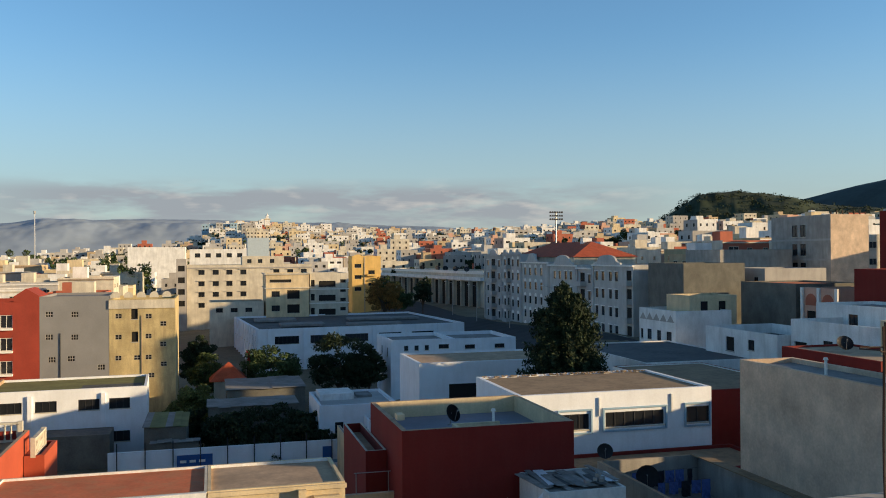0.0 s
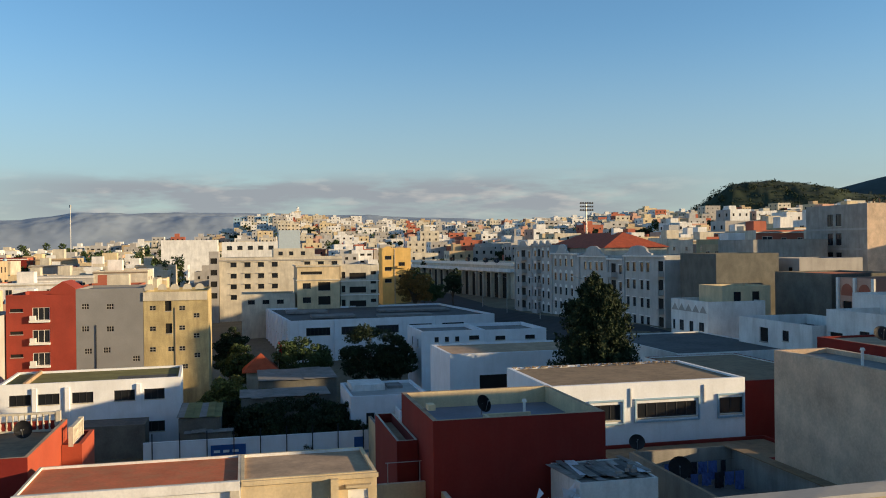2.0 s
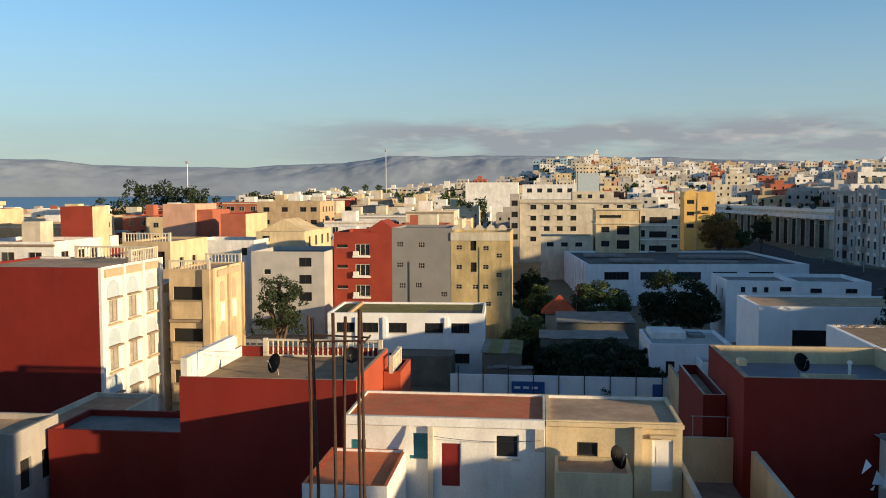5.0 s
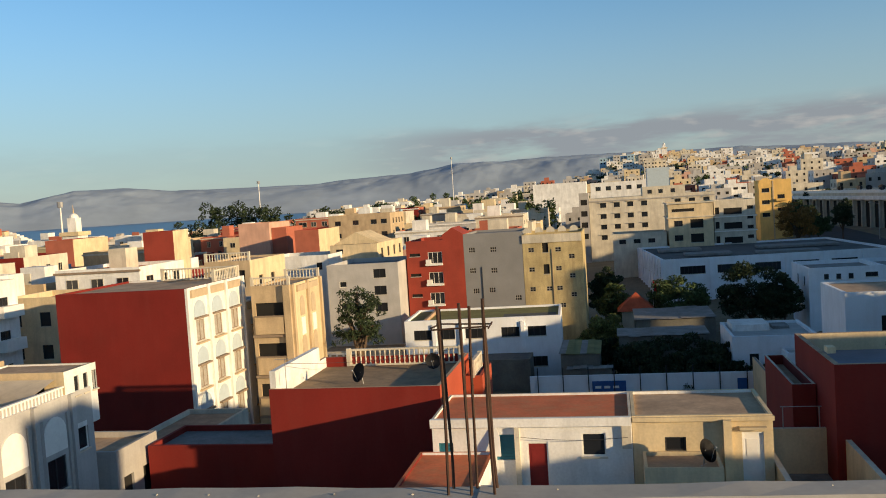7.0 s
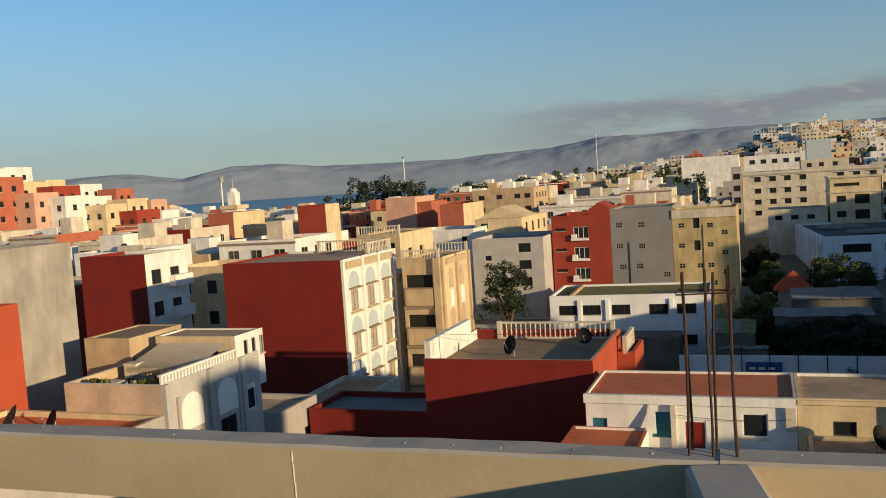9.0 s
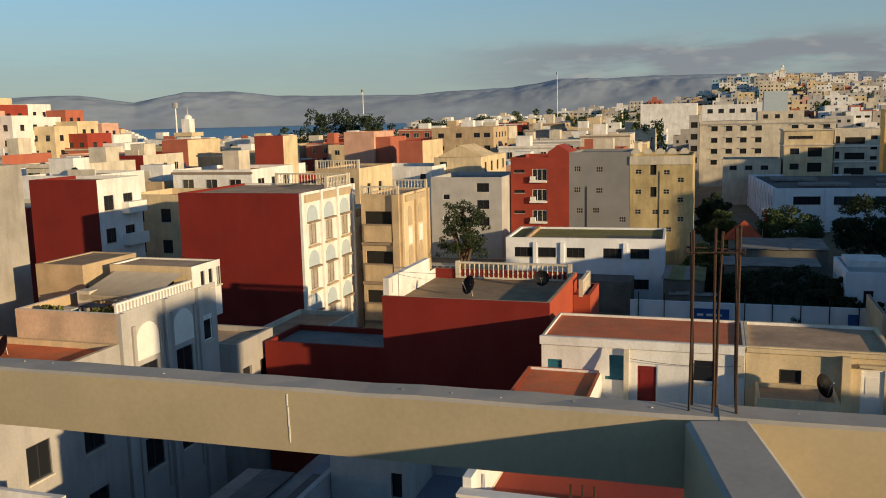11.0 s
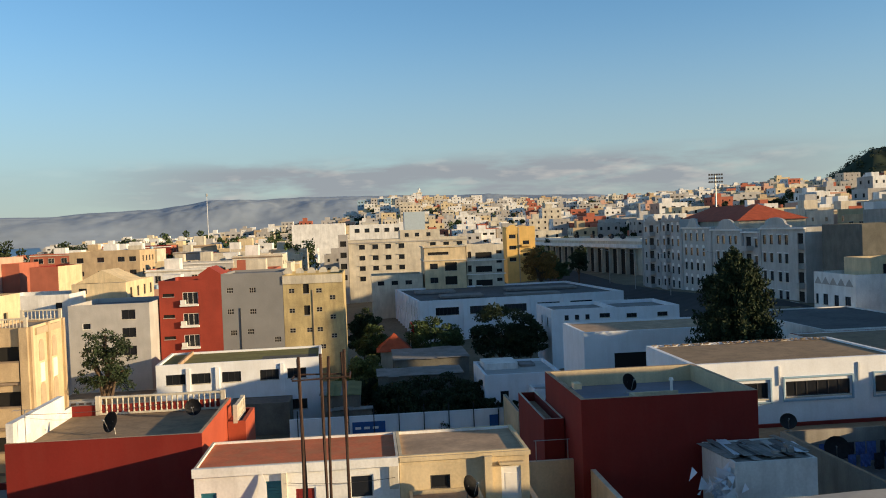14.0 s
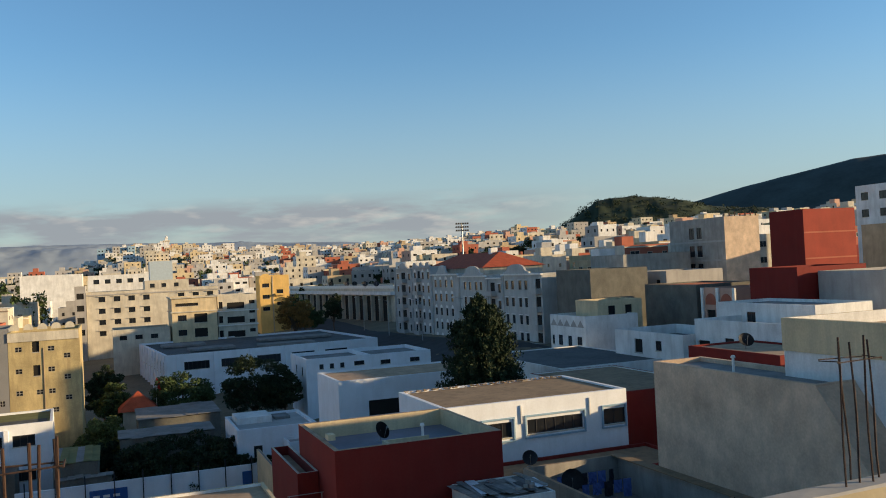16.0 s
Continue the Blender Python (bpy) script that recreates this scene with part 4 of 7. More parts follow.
antenna(-16.2, 38.4, 13.9, 1.5)
building("low_red_house", "low dark red house with a grey roof", -24.8, -17.0, 40.2, 44.2, 2.0, 10.75, "red", "roofgrey", parapet=0.3, category="house")
building("grey_court_roof", "low grey roofed shed behind the red house", -7.6, -4.2, 52.0, 60.0, 0.0, 7.6, "darkwall", "roofdark", parapet=0.2, category="shed")
h = building("red_block", "dark red rendered house with a walled flat roof", 8.05, 16.2, 37.2, 45.0, 2.0, 14.73, {"S": "red", "E": "cream", "N": "cream", "W": "red"}, "roofblue", parapet=0.85, thick=0.24, top="rooftan", category="house")
box_on(h, "inner_curb", 11.2, 13.6, 40.2, 40.35, 13.87, 14.3, "cream")
box_on(h, "inner_curb", 11.2, 11.35, 38.3, 40.2, 13.87, 14.3, "cream")
box_on(h, "parapet_block", 8.35, 8.7, 39.6, 40.2, 14.73, 15.0, "cream")
dish(11.6, 41.5, 14.0, 0.45, 210, 25)


def pipe(x, y, z, tall, label="white vent pipe with a cowl"):
    root = thing("vent_pipe", (x, y, z), label, "vent pipe")
    bm = bmesh.new()
    tube(bm, (0, 0, 0), (0, 0, tall), 0.07, None, 10)
    part("pipe", bm, "trim", root)
    bm = bmesh.new()
    tube(bm, (0, 0, tall), (0, 0, tall + 0.12), 0.13, 0.09, 10)
    part("cowl", bm, "trim", root)


pipe(13.3, 40.3, 14.2, 0.6)
h = building("red_annex", "red annex with a stepped rail beside the block", 7.0, 8.0, 40.5, 47.5, 2.0, 13.2, "red", "rooftan", parapet=0.5, thick=0.12, top="pale", category="annex")
h = building("tin_shed", "white rooftop shed covered with patched tin sheets", 13.4, 16.9, 33.4, 36.9, 2.0, 12.6, "white", "tin", parapet=0.05, thick=0.1, top="trim", category="shed")
rng = random.Random(5)
for k in range(16):
    x, y = 13.55 + 0.22 * k, rng.uniform(33.5, 34.3)
    bm = bmesh.new()
    ln, wd = rng.uniform(1.6, 3.0), rng.uniform(0.28, 0.5)
    rows_ = [[bm.verts.new((wd * (i / 6 - 0.5), q, 0.012 * (i % 2) + e)) for i in range(7)] for e in (0.0, 0.015) for q in (0.0, ln)]
    for a, b in ((rows_[0], rows_[1]), (rows_[3], rows_[2]), (rows_[2], rows_[0]), (rows_[1], rows_[3])):
        for i in range(6):
            bm.faces.new((a[i], a[i + 1], b[i + 1], b[i]))
    part("tin_sheet", bm, ("tin", "roofgrey", "plastic", "tin", "steel", "roofdark")[k % 6], h, "", local(h, x, y, 12.62 + 0.03 * (k % 4)), rng.uniform(-7, 7))
for k in range(5):
    bm = bmesh.new()
    box(bm, -0.11, 0.11, -0.09, 0.09, 0, rng.uniform(0.08, 0.16))
    part("weight_stone", bm, "concrete", h, "", local(h, rng.uniform(13.9, 16.4), rng.uniform(33.9, 36.3), 12.74), rng.uniform(0, 90))
bm = bmesh.new()
for k in range(60):
    p = Vector((rng.gauss(0, 0.35), rng.gauss(0, 0.3), rng.uniform(0, 1.6)))
    s = rng.uniform(0.12, 0.3)
    tri = [bm.verts.new(p + Vector((rng.gauss(0, s), rng.gauss(0, s), rng.gauss(0, s)))) for _ in range(3)]
    bm.faces.new(tri)
me = mesh_of(bm, "tarpaulin", "plastic")
tagged(put("tarpaulin", me, None, (12.9, 33.6, 10.6)), "crumpled white plastic sheet hung beside the shed", "tarpaulin")

# patio with washing, beside the tan gable
building("patio_house", "low grey house with an open walled roof patio", 21.1, 27.6, 34.0, 45.2, 2.0, 10.7, "concrete", "roofgrey", parapet=2.0, thick=0.2, top="rooftan", category="house")
tagged(slab("roof_ledge", None, 26.95, 27.69, 30.0, 45.1, 10.702, 10.76, "roofbrown"), "brown felt ledge at the foot of the tan wall", "ledge")
building("dark_red_strip", "low dark red roof in front of the school wing", 20.8, 33.5, 45.4, 51.0, 2.0, 9.7, "red", "roofbrown", parapet=0.2, category="house")


def laundry(x0, x1, y, z, label):
    root = thing("washing_line", (x0, y, z), label, "washing line")
    bm = bmesh.new()
    tube(bm, (0, 0, 0), (x1 - x0, 0, 0.05), 0.006, None, 5)
    part("line", bm, "dark", root)
    r = random.Random(9)
    x = 0.15
    while x < x1 - x0 - 0.4:
        w, hgt = r.uniform(0.3, 0.6), r.uniform(0.6, 1.1)
        bm = bmesh.new()
        cols = 6
        rows_ = [[bm.verts.new((w * i / cols, 0.05 * math.sin(i * 1.7 + 3 * j) * j * 0.4, -hgt * j / 4 - 0.03 * r.random())) for i in range(cols + 1)] for j in range(5)]
        for a, b in zip(rows_, rows_[1:]):
            for i in range(cols):
                bm.faces.new((a[i], b[i], b[i + 1], a[i + 1]))
        part("garment", bm, r.choice(["cloth_blue", "cloth_white", "cloth_dark", "cloth_blue"]), root, "", (x, 0, 0.02))
        x += w + r.uniform(0.03, 0.25)
    return root


def cable(a, b, sag, label):
    root = thing("cable", a, label, "cable", "roof cables")
    bm = bmesh.new()
    d = Vector(b) - Vector(a)
    rings = []
    for k in range(13):
        p = d * (k / 12) - Vector((0, 0, 4 * sag * (k / 12) * (1 - k / 12)))
        rings.append([bm.verts.new(p + Vector((0, 0.012 * math.cos(a), 0.012 * math.sin(a)))) for a in (0.5, 2.6, 4.7)])
    for lo, hi in zip(rings, rings[1:]):
        for i in range(3):
            bm.faces.new((lo[i], lo[(i + 1) % 3], hi[(i + 1) % 3], hi[i]))
    part("strand", bm, "dark", root)


cable((-4.6, 33.7, 12.85), (-0.4, 33.7, 12.8), 0.12, "thin washing cable across the white wall")
cable((-16.2, 38.4, 15.2), (-9.0, 45.8, 14.4), 0.25, "thin dark aerial cable over the terrace")


laundry(22.2, 26.6, 43.4, 10.35, "blue, white and dark clothes drying on a line")
laundry(23.0, 26.4, 42.0, 10.1, "dark and blue clothes drying on a second line")
dish(21.5, 45.0, 10.7, 0.45, 160, 30, "pale satellite dish on the patio wall")
dish(22.0, 41.0, 10.0, 0.6, 150, 20)

# ---- tan gable and what stands behind it ----
h = building("tan_wall_block", "tall weathered tan blank gable wall", 27.7, 31.0, 29.1, 41.2, 2.0, 16.68, "tanwall", "roofgrey", parapet=0.25, thick=0.25, category="house")
bm = bmesh.new()
tri = [(0, 0), (0, 4.5), (-3.6, 0)]
for x in (0.0, 3.3):
    for c in tri:
        bm.verts.new((x, c[0], c[1]))
bm.verts.ensure_lookup_table()
v = bm.verts
for f in ((0, 2, 1), (3, 4, 5), (1, 2, 5, 4), (0, 1, 4, 3), (0, 3, 5, 2)):
    bm.faces.new([v[i] for i in f])
bmesh.ops.recalc_face_normals(bm, faces=bm.faces)
part("sloping_end", bm, "tanwall", h, "", local(h, 27.7, 29.098, 12.1))
pipe(29.0, 36.0, 16.4, 0.8, "white cowled vent pipe on the roof")
building("red_roof_house", "dark red house with a tan roof and dishes", 42.8, 49.0, 47.8, 58.1, 3.0, 15.2, "red", "rooftan", parapet=0.15, category="house")
# Added block behind the gable; its shadow darkens the school wing's lower front.
building("hidden_low_caster", "low cream house behind the tan gable", 43.0, 49.5, 37.0, 47.6, 3.0, 14.6, "cream", "rooftan", category="house")
dish(45.2, 54.0, 15.0, 0.6, 160, 35, "pale tan satellite dish on a roof")
h = building("beige_block", "tall white and cream block beside the terraces", 30.0, 42.0, 25.8, 33.4, 2.0, 19.3, {"S": "cream", "E": "cream", "N": "white", "W": "white"}, "rooftan", category="house")
box_on(h, "parapet_band", 29.9, 29.998, 25.8, 33.4, 17.7, 19.3, "cream")
# Next four blocks are out of view, added only to cast shade.
building("unseen_back_caster", "beige rendered block next to the street", 30.0, 44.0, 19.7, 25.6, 2.0, 16.5, "beige", "rooftan", category="house")
building("unseen_side_caster", "tall rendered block at the street corner", 30.2, 44.0, 11.0, 19.5, 2.0, 18.0, "beige", "rooftan", category="apartment block")
building("unseen_tall_caster", "plain rendered stair tower of the street corner", 30.2, 36.0, 6.8, 10.9, 2.0, 24.6, "beige", "rooftan", category="apartment block")
building("unseen_near_caster", "plain rendered neighbouring apartment block", 9.6, 25.5, -22.0, 7.6, 0.5, 15.2, "beige", "rooftan", category="apartment block")
building("white_terraced_house", "white house with a stepped roof terrace", 51.3, 59.5, 48.6, 68.3, 3.0, 16.4, "white", "roofgrey", {"W": [(59.4, 14.2, 1.2, 1.2, "wind"), (63.4, 14.2, 1.2, 1.2, "wind"), (67.0, 13.8, 1.7, 1.2, "open")]}, parapet=0.9, category="house")
building("white_roof_rooms", "white roof rooms with a small dark window", 56.8, 63.5, 58.6, 71.8, 12.0, 17.6, "white", "roofgrey", {"W": [(66.8, 16.2, 1.2, 1.1, "wind")]}, parapet=0.3, category="house")
building("dark_gable_house", "house with a dark stained blank gable", 68.2, 78.0, 89.8, 101.0, 4.0, 18.7, "darkwall", "roofred", parapet=0.2, category="house")
h = building("pink_balcony_house", "pink and white house with arched balconies", 68.6, 76.0, 83.0, 89.2, 4.0, 18.3, "pink", "roofgrey", {"W": [(84.7, 14.6, 1.6, 1.9, "open"), (87.6, 14.6, 1.6, 1.9, "open")]}, category="house")
for y in (83.1, 86.1, 89.0):
    box_on(h, "pier", 68.35, 68.595, y - 0.22, y + 0.22, 10.0, 18.3, "trim")
for y in (84.7, 87.6):
    arch_panel(h, "W", local(h, 68.6, y, 16.2), 1.9, 1.4, "brick")
building("dark_red_gable_house", "tall dark red blank gable house", 66.0, 75.6, 70.2, 77.4, 5.0, 20.7, "red", "roofgrey", parapet=0.2, category="house")
building("grey_gable_house", "grey rendered house with a blank gable", 68.4, 79.0, 60.0, 69.8, 5.0, 20.2, "greyrender", "roofgrey", parapet=0.3, category="house")
building("brown_low_house", "low brown brick house", 72.0, 81.6, 51.6, 59.4, 5.0, 17.8, "brick", "roofgrey", parapet=0.3, category="house")
# All concrete: sunlit south and east get lighter tan, shaded sides stay grey.
h = building("grey_tower", "raw concrete apartment tower with unfinished roof", 91.0, 97.9, 111.6, 126.0, 8.0, 28.3, {"S": "tanwall", "E": "tanwall", "N": "concrete", "W": "concrete"}, "roofgrey",
             {"W": [(a, z, 1.3, 1.9, "wind") for z in (25.9, 22.9, 19.9) for a in (118.0, 120.0)]}, parapet=0.2, category="apartment block")
for z in (24.3, 21.2):
    box_on(h, "slab_edge", 90.94, 90.998, 111.6, 126.0, z, z + 0.3, "greyrender")
for k in range(7):
    box_on(h, "roof_stub", 91.2 + 1.05 * k, 91.36 + 1.05 * k, 111.8, 111.96, 28.3, 28.7 + 0.15 * (k % 3), "rust")
# Sun and shade put into the paint: lighter red south and east, darker elsewhere.
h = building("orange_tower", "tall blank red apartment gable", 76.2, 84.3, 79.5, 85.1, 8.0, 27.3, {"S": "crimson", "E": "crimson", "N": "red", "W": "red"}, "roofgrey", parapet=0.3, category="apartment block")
for z in (24.4, 21.3, 18.2):
    box_on(h, "floor_line", 76.2, 84.3, 79.46, 79.498, z, z + 0.18, "brick")
building("white_far_tower", "white apartment tower on the slope", 128.0, 142.0, 108.0, 120.0, 12.0, 33.5, "white", "roofgrey", {"S": [(a, z, 1.6, 1.4, "wind") for z in (31.5, 28.4, 25.3) for a in (130, 133.5, 137, 140)], "W": [(a, z, 1.6, 1.4, "wind") for z in (31.5, 28.4, 25.3) for a in (110, 114, 118)]}, category="apartment block")
building("tan_far_tower", "tan apartment block on the slope", 116.0, 127.0, 98.0, 108.0, 12.0, 26.0, "beige", "roofgrey", {"S": [(a, z, 1.4, 1.4, "wind") for z in (24, 21, 18) for a in (118, 121.5, 125)]}, category="apartment block")

# ---- school ----
h = building("white_school", "two storey white school with a mossy flat roof", -26.5, -7.4, 103.0, 113.5, 0.0, 7.85, "schoolwhite", "roofgreen",
             {"S": [(a, z, 2.2, 1.2, "wind") for z in (6.05, 2.35) for a in (-24.3, -21.4, -17.9, -13.5, -10.3, )]}, parapet=0.25, thick=0.3, category="school", turn=2.5)
for x in (-22.85, -19.5, -12.0):
    box_on(h, "fin", x - 0.22, x + 0.22, 102.75, 102.998, 3.9, 7.3, "schoolwhite")
# Thin dark rectangle laid just above the roof.
box_on(h, "roof_patch", -14.5, -8.0, 103.5, 107.5, 7.602, 7.61, "roofdark", "dark damp patch on the mossy roof")
box_on(h, "roof_kerb", -24.0, -23.7, 103.3, 113.2, 7.6, 8.0, "rooftan")
building("school_shed", "dark sheet metal shed at the school front", -17.5, -10.6, 98.2, 102.4, 0.0, 3.6, "darkwall", "roofdark", parapet=0.05, category="shed")

h = building("school_wing", "white school wing with blue window boxes and brown roof", 18.6, 32.3, 51.3, 60.3, 3.0, 13.55, "schoolwhite", "roofbrown",
             {"S": [(26.65, 11.72, 4.2, 0.95, "wind"), (31.25, 11.75, 1.75, 1.05, "wind"), (22.4, 11.7, 2.0, 1.0, "wind")]}, parapet=0.12, thick=0.3, category="school")
for a, b, z0, z1 in ((24.35, 28.95, 11.05, 12.4), (30.25, 32.2, 11.05, 12.45), (21.2, 23.6, 11.0, 12.4)):
    for bb in ((a, b, z1, z1 + 0.1), (a, b, z0 - 0.1, z0), (a, a + 0.1, z0, z1), (b - 0.1, b, z0, z1)):
        box_on(h, "window_box", bb[0], bb[1], 51.18, 51.298, bb[2], bb[3], "bluewall", "pale blue window surround")
for x in (24.1, 29.3):
    box_on(h, "drain_pipe", x - 0.05, x + 0.05, 51.2, 51.298, 12.0, 13.2, "white")
r = random.Random(3)
bm = bmesh.new()
for k in range(260):
    x, y, s = r.uniform(19, 32), 60.0 + r.gauss(0, 0.14), r.uniform(0.02, 0.075)
    box(bm, x - s, x + s, y - s, y + s, 13.5, 13.5 + s * 1.3)
tagged(put("rubble", mesh_of(bm, "rubble", "roofbrown")), "row of rubble and debris along the roof edge", "rubble", kind="stuff")
building("brown_roof_hall", "hall with a flat brown roof beside the school wing", 33.0, 41.5, 53.5, 67.5, 3.0, 12.9, {"S": "red", "E": "white", "N": "white", "W": "white"}, "roofbrown", parapet=0.1, category="school")
building("dark_roof_hall", "low hall with a dark felt roof", 38.5, 51.0, 72.0, 90.0, 3.0, 12.4, "white", "roofdark", parapet=0.12, category="school")
h = building("white_hall", "white hall with a flat tan roof and wide dark opening", 19.5, 36.5, 82.0, 91.0, 2.0, 11.9, "schoolwhite", "rooftan", {"S": [(25.5, 9.0, 6.0, 1.5, "open")]}, parapet=0.15, thick=0.3, category="school")
h = building("small_white_house", "small white caretaker house with a stepped flat roof", 10.9, 19.3, 91.5, 101.5, 0.0, 6.6, "schoolwhite", "lightgrey", {"W": [(93.4 + 1.5 * k, 4.4, 0.5, 1.4, "wind") for k in range(5)], "S": [(13.0, 4.2, 0.9, 1.2, "wind"), (16.8, 4.0, 0.9, 2.1, "winb")]}, parapet=0.3, thick=0.3, category="house")
box_on(h, "roof_step", 11.6, 15.4, 96.5, 100.8, 6.305, 7.0, "white")
box_on(h, "roof_hatch", 15.9, 17.6, 97.5, 100.0, 6.305, 6.6, "roofgrey")
building("small_white_annex", "small white annex with blue shutters", 15.6, 18.8, 88.2, 91.4, 0.0, 5.4, "schoolwhite", "lightgrey", {"S": [(17.2, 3.9, 0.9, 1.0, "winb")], "W": [(89.8, 3.7, 0.8, 1.6, "winb")]}, parapet=0.3, category="house")
h = building("long_school_block", "long two storey white school with a dark roof", 5.95, 43.95, 152.6, 186.6, 1.0, 9.9, "schoolwhite", "roofdark",
             {"S": [(a, z, 4.2, 1.35, "wind") for z in (7.9, 3.9) for a in (11.0, 17.2, 23.4, 29.6, 35.8)], "W": [(a, z, 1.6, 1.9, "wind") for z in (7.6, 3.9) for a in (155, 158.6, 162.2, 165.8, 169.4, 173, 176.6, 180.2, 183.8)]}, parapet=0.35, thick=0.4, category="school", turn=5)
for k in range(6):
    box_on(h, "pilaster", 7.6 + 6.2 * k, 8.2 + 6.2 * k, 152.3, 152.598, 1.0, 9.9, "schoolwhite")
for k in range(10):
    box_on(h, "pilaster", 5.7, 5.948, 153.0 + 3.6 * k, 153.3 + 3.6 * k, 1.0, 9.9, "schoolwhite")
for x0, x1, y0, y1 in ((12, 20, 158, 163), (24, 34, 156, 160), (26, 40, 168, 173), (8, 16, 170, 176)):
    tagged(slab("roof_light", None, x0, x1, y0, y1, 9.7, 10.1, "roofgrey"), "low pale roof light strip on the long roof", "roof light", "roof lights")
building("white_pavilion", "low white pavilion with walled roof courts", 24.3, 33.5, 119.3, 130.0, 2.0, 10.5, "schoolwhite", "roofgrey", {"S": [(a, 9.3, 0.6, 0.7, "wind") for a in (26.5, 28.0, 29.5)] + [(32.0, 9.4, 1.5, 0.6, "wind")], "W": [(122, 8.6, 0.8, 1.2, "wind"), (126, 8.6, 0.8, 1.2, "wind")]}, parapet=0.5, thick=0.3, category="school")
building("white_pavilion_wing", "low white pavilion wing with a sunk roof", 33.6, 43.0, 119.6, 131.0, 2.0, 10.4, "schoolwhite", "roofgrey", {"S": [(36.0, 9.2, 1.5, 0.6, "wind"), (40.5, 9.2, 1.5, 0.6, "wind")]}, parapet=0.5, thick=0.3, category="school")

# yard: boundary wall, sheds, tiled kiosk
h = thing("yard_wall", (0, 0, 0), "long pale blue white yard wall with posts", "wall")
slab("wall", h, -9.8, 13.4, 89.0, 89.3, 0.0, 3.5, "schoolwhite")
slab("wall_band", h, -9.8, 13.4, 88.95, 88.998, 1.2, 1.5, "bluewall")
for k in range(9):
    slab("post", h, -9.0 + 2.6 * k, -8.9 + 2.6 * k, 88.8, 88.9, 0.0, 4.4, "dark")
slab("sign_panel", h, -3.4, 0.0, 88.85, 88.94, 1.7, 2.9, "blue", "blue sign panel with unreadable white marks")
for k in range(3):
    slab("sign_bar", h, -3.1 + 0.9 * k, -2.5 + 0.9 * k, 88.82, 88.846, 2.15, 2.4, "trim")
slab("gate_panel", h, 10.9, 11.9, 88.85, 88.94, 1.4, 2.9, "blue", "small blue gate panel")
building("cream_gate_wall", "cream wall end with a sloping top", 12.4, 12.7, 80.0, 88.8, 0.0, 5.0, "cream", "roofgrey", parapet=0.02, thick=0.05, category="wall")


def tin_roof(name, x0, x1, y0, y1, z, label, material="tin", n=9):
    root = thing(name, (x0, y0, 0), label, "shed")
    bm = bmesh.new()
    box(bm, 0.15, x1 - x0 - 0.15, 0.15, y1 - y0 - 0.15, 0, z - 0.1)
    part("wall", bm, "darkwall", root)
    rr = random.Random(int(x0 * 10))
    for k in range(n):
        a, b = (x1 - x0) * k / n, (x1 - x0) * (k + 1) / n
        bm = bmesh.new()
        zz = z + rr.uniform(-0.06, 0.06)
        box(bm, a - 0.03, b, rr.uniform(-0.4, 0.1), y1 - y0 + rr.uniform(-0.2, 0.3), zz, zz + 0.04)
        part("roof_sheet", bm, material if k % 3 else "roofgrey", root)
    return root


tin_roof("green_roof_shed", -6.8, -2.4, 91.5, 100.0, 5.3, "shed with a mossy sheet roof in the yard", "roofgreen", 6)
tin_roof("tin_lean_to", -6.0, -1.2, 90.0, 91.4, 4.0, "lean-to covered with patched planks and tin", "tin", 7)
tin_roof("long_hut", -0.6, 9.6, 99.8, 105.6, 5.6, "long hut with a weathered sheet roof", "roofgrey", 8)
tin_roof("yard_store", 1.6, 11.4, 109.0, 119.0, 6.1, "flat roofed grey store in the yard", "roofgrey", 7)
k = thing("tiled_kiosk", (2.2, 124.0, -0.5), "small kiosk with a red tiled pyramid roof", "kiosk")
slab("wall", k, -2.0, 2.0, -2.0, 2.0, 0, 6.0, "pale")
bm = bmesh.new()
base = [bm.verts.new(c) for c in ((-2.6, -2.6, 5.9), (2.6, -2.6, 5.9), (2.6, 2.6, 5.9), (-2.6, 2.6, 5.9))]
tip = bm.verts.new((0, 0, 8.3))
for i in range(4):
    bm.faces.new((base[i], base[(i + 1) % 4], tip))
bm.faces.new(base[::-1])
part("roof", bm, "tile", k, "red clay tile roof")
f = thing("flag", (4.6, 124.5, 0), "red flag hanging on a white pole", "flag")
bm = bmesh.new()
tube(bm, (0, 0, 0), (0, 0, 9.4), 0.05, 0.03, 8)
part("pole", bm, "trim", f)
bm = bmesh.new()
g = [[bm.verts.new((0.05 + 0.5 * i / 4 + 0.05 * j, 0.08 * math.sin(i * 1.6), 9.3 - 0.5 * j - 0.12 * i)) for i in range(5)] for j in range(5)]
for a, b in zip(g, g[1:]):
    for i in range(4):
        bm.faces.new((a[i], b[i], b[i + 1], a[i + 1]))
part("cloth", bm, "flag", f)
conifer((31.2, 73.8, 2.5), 17.3, 3.9, "tall dark green pine with a dense uneven crown", 4)
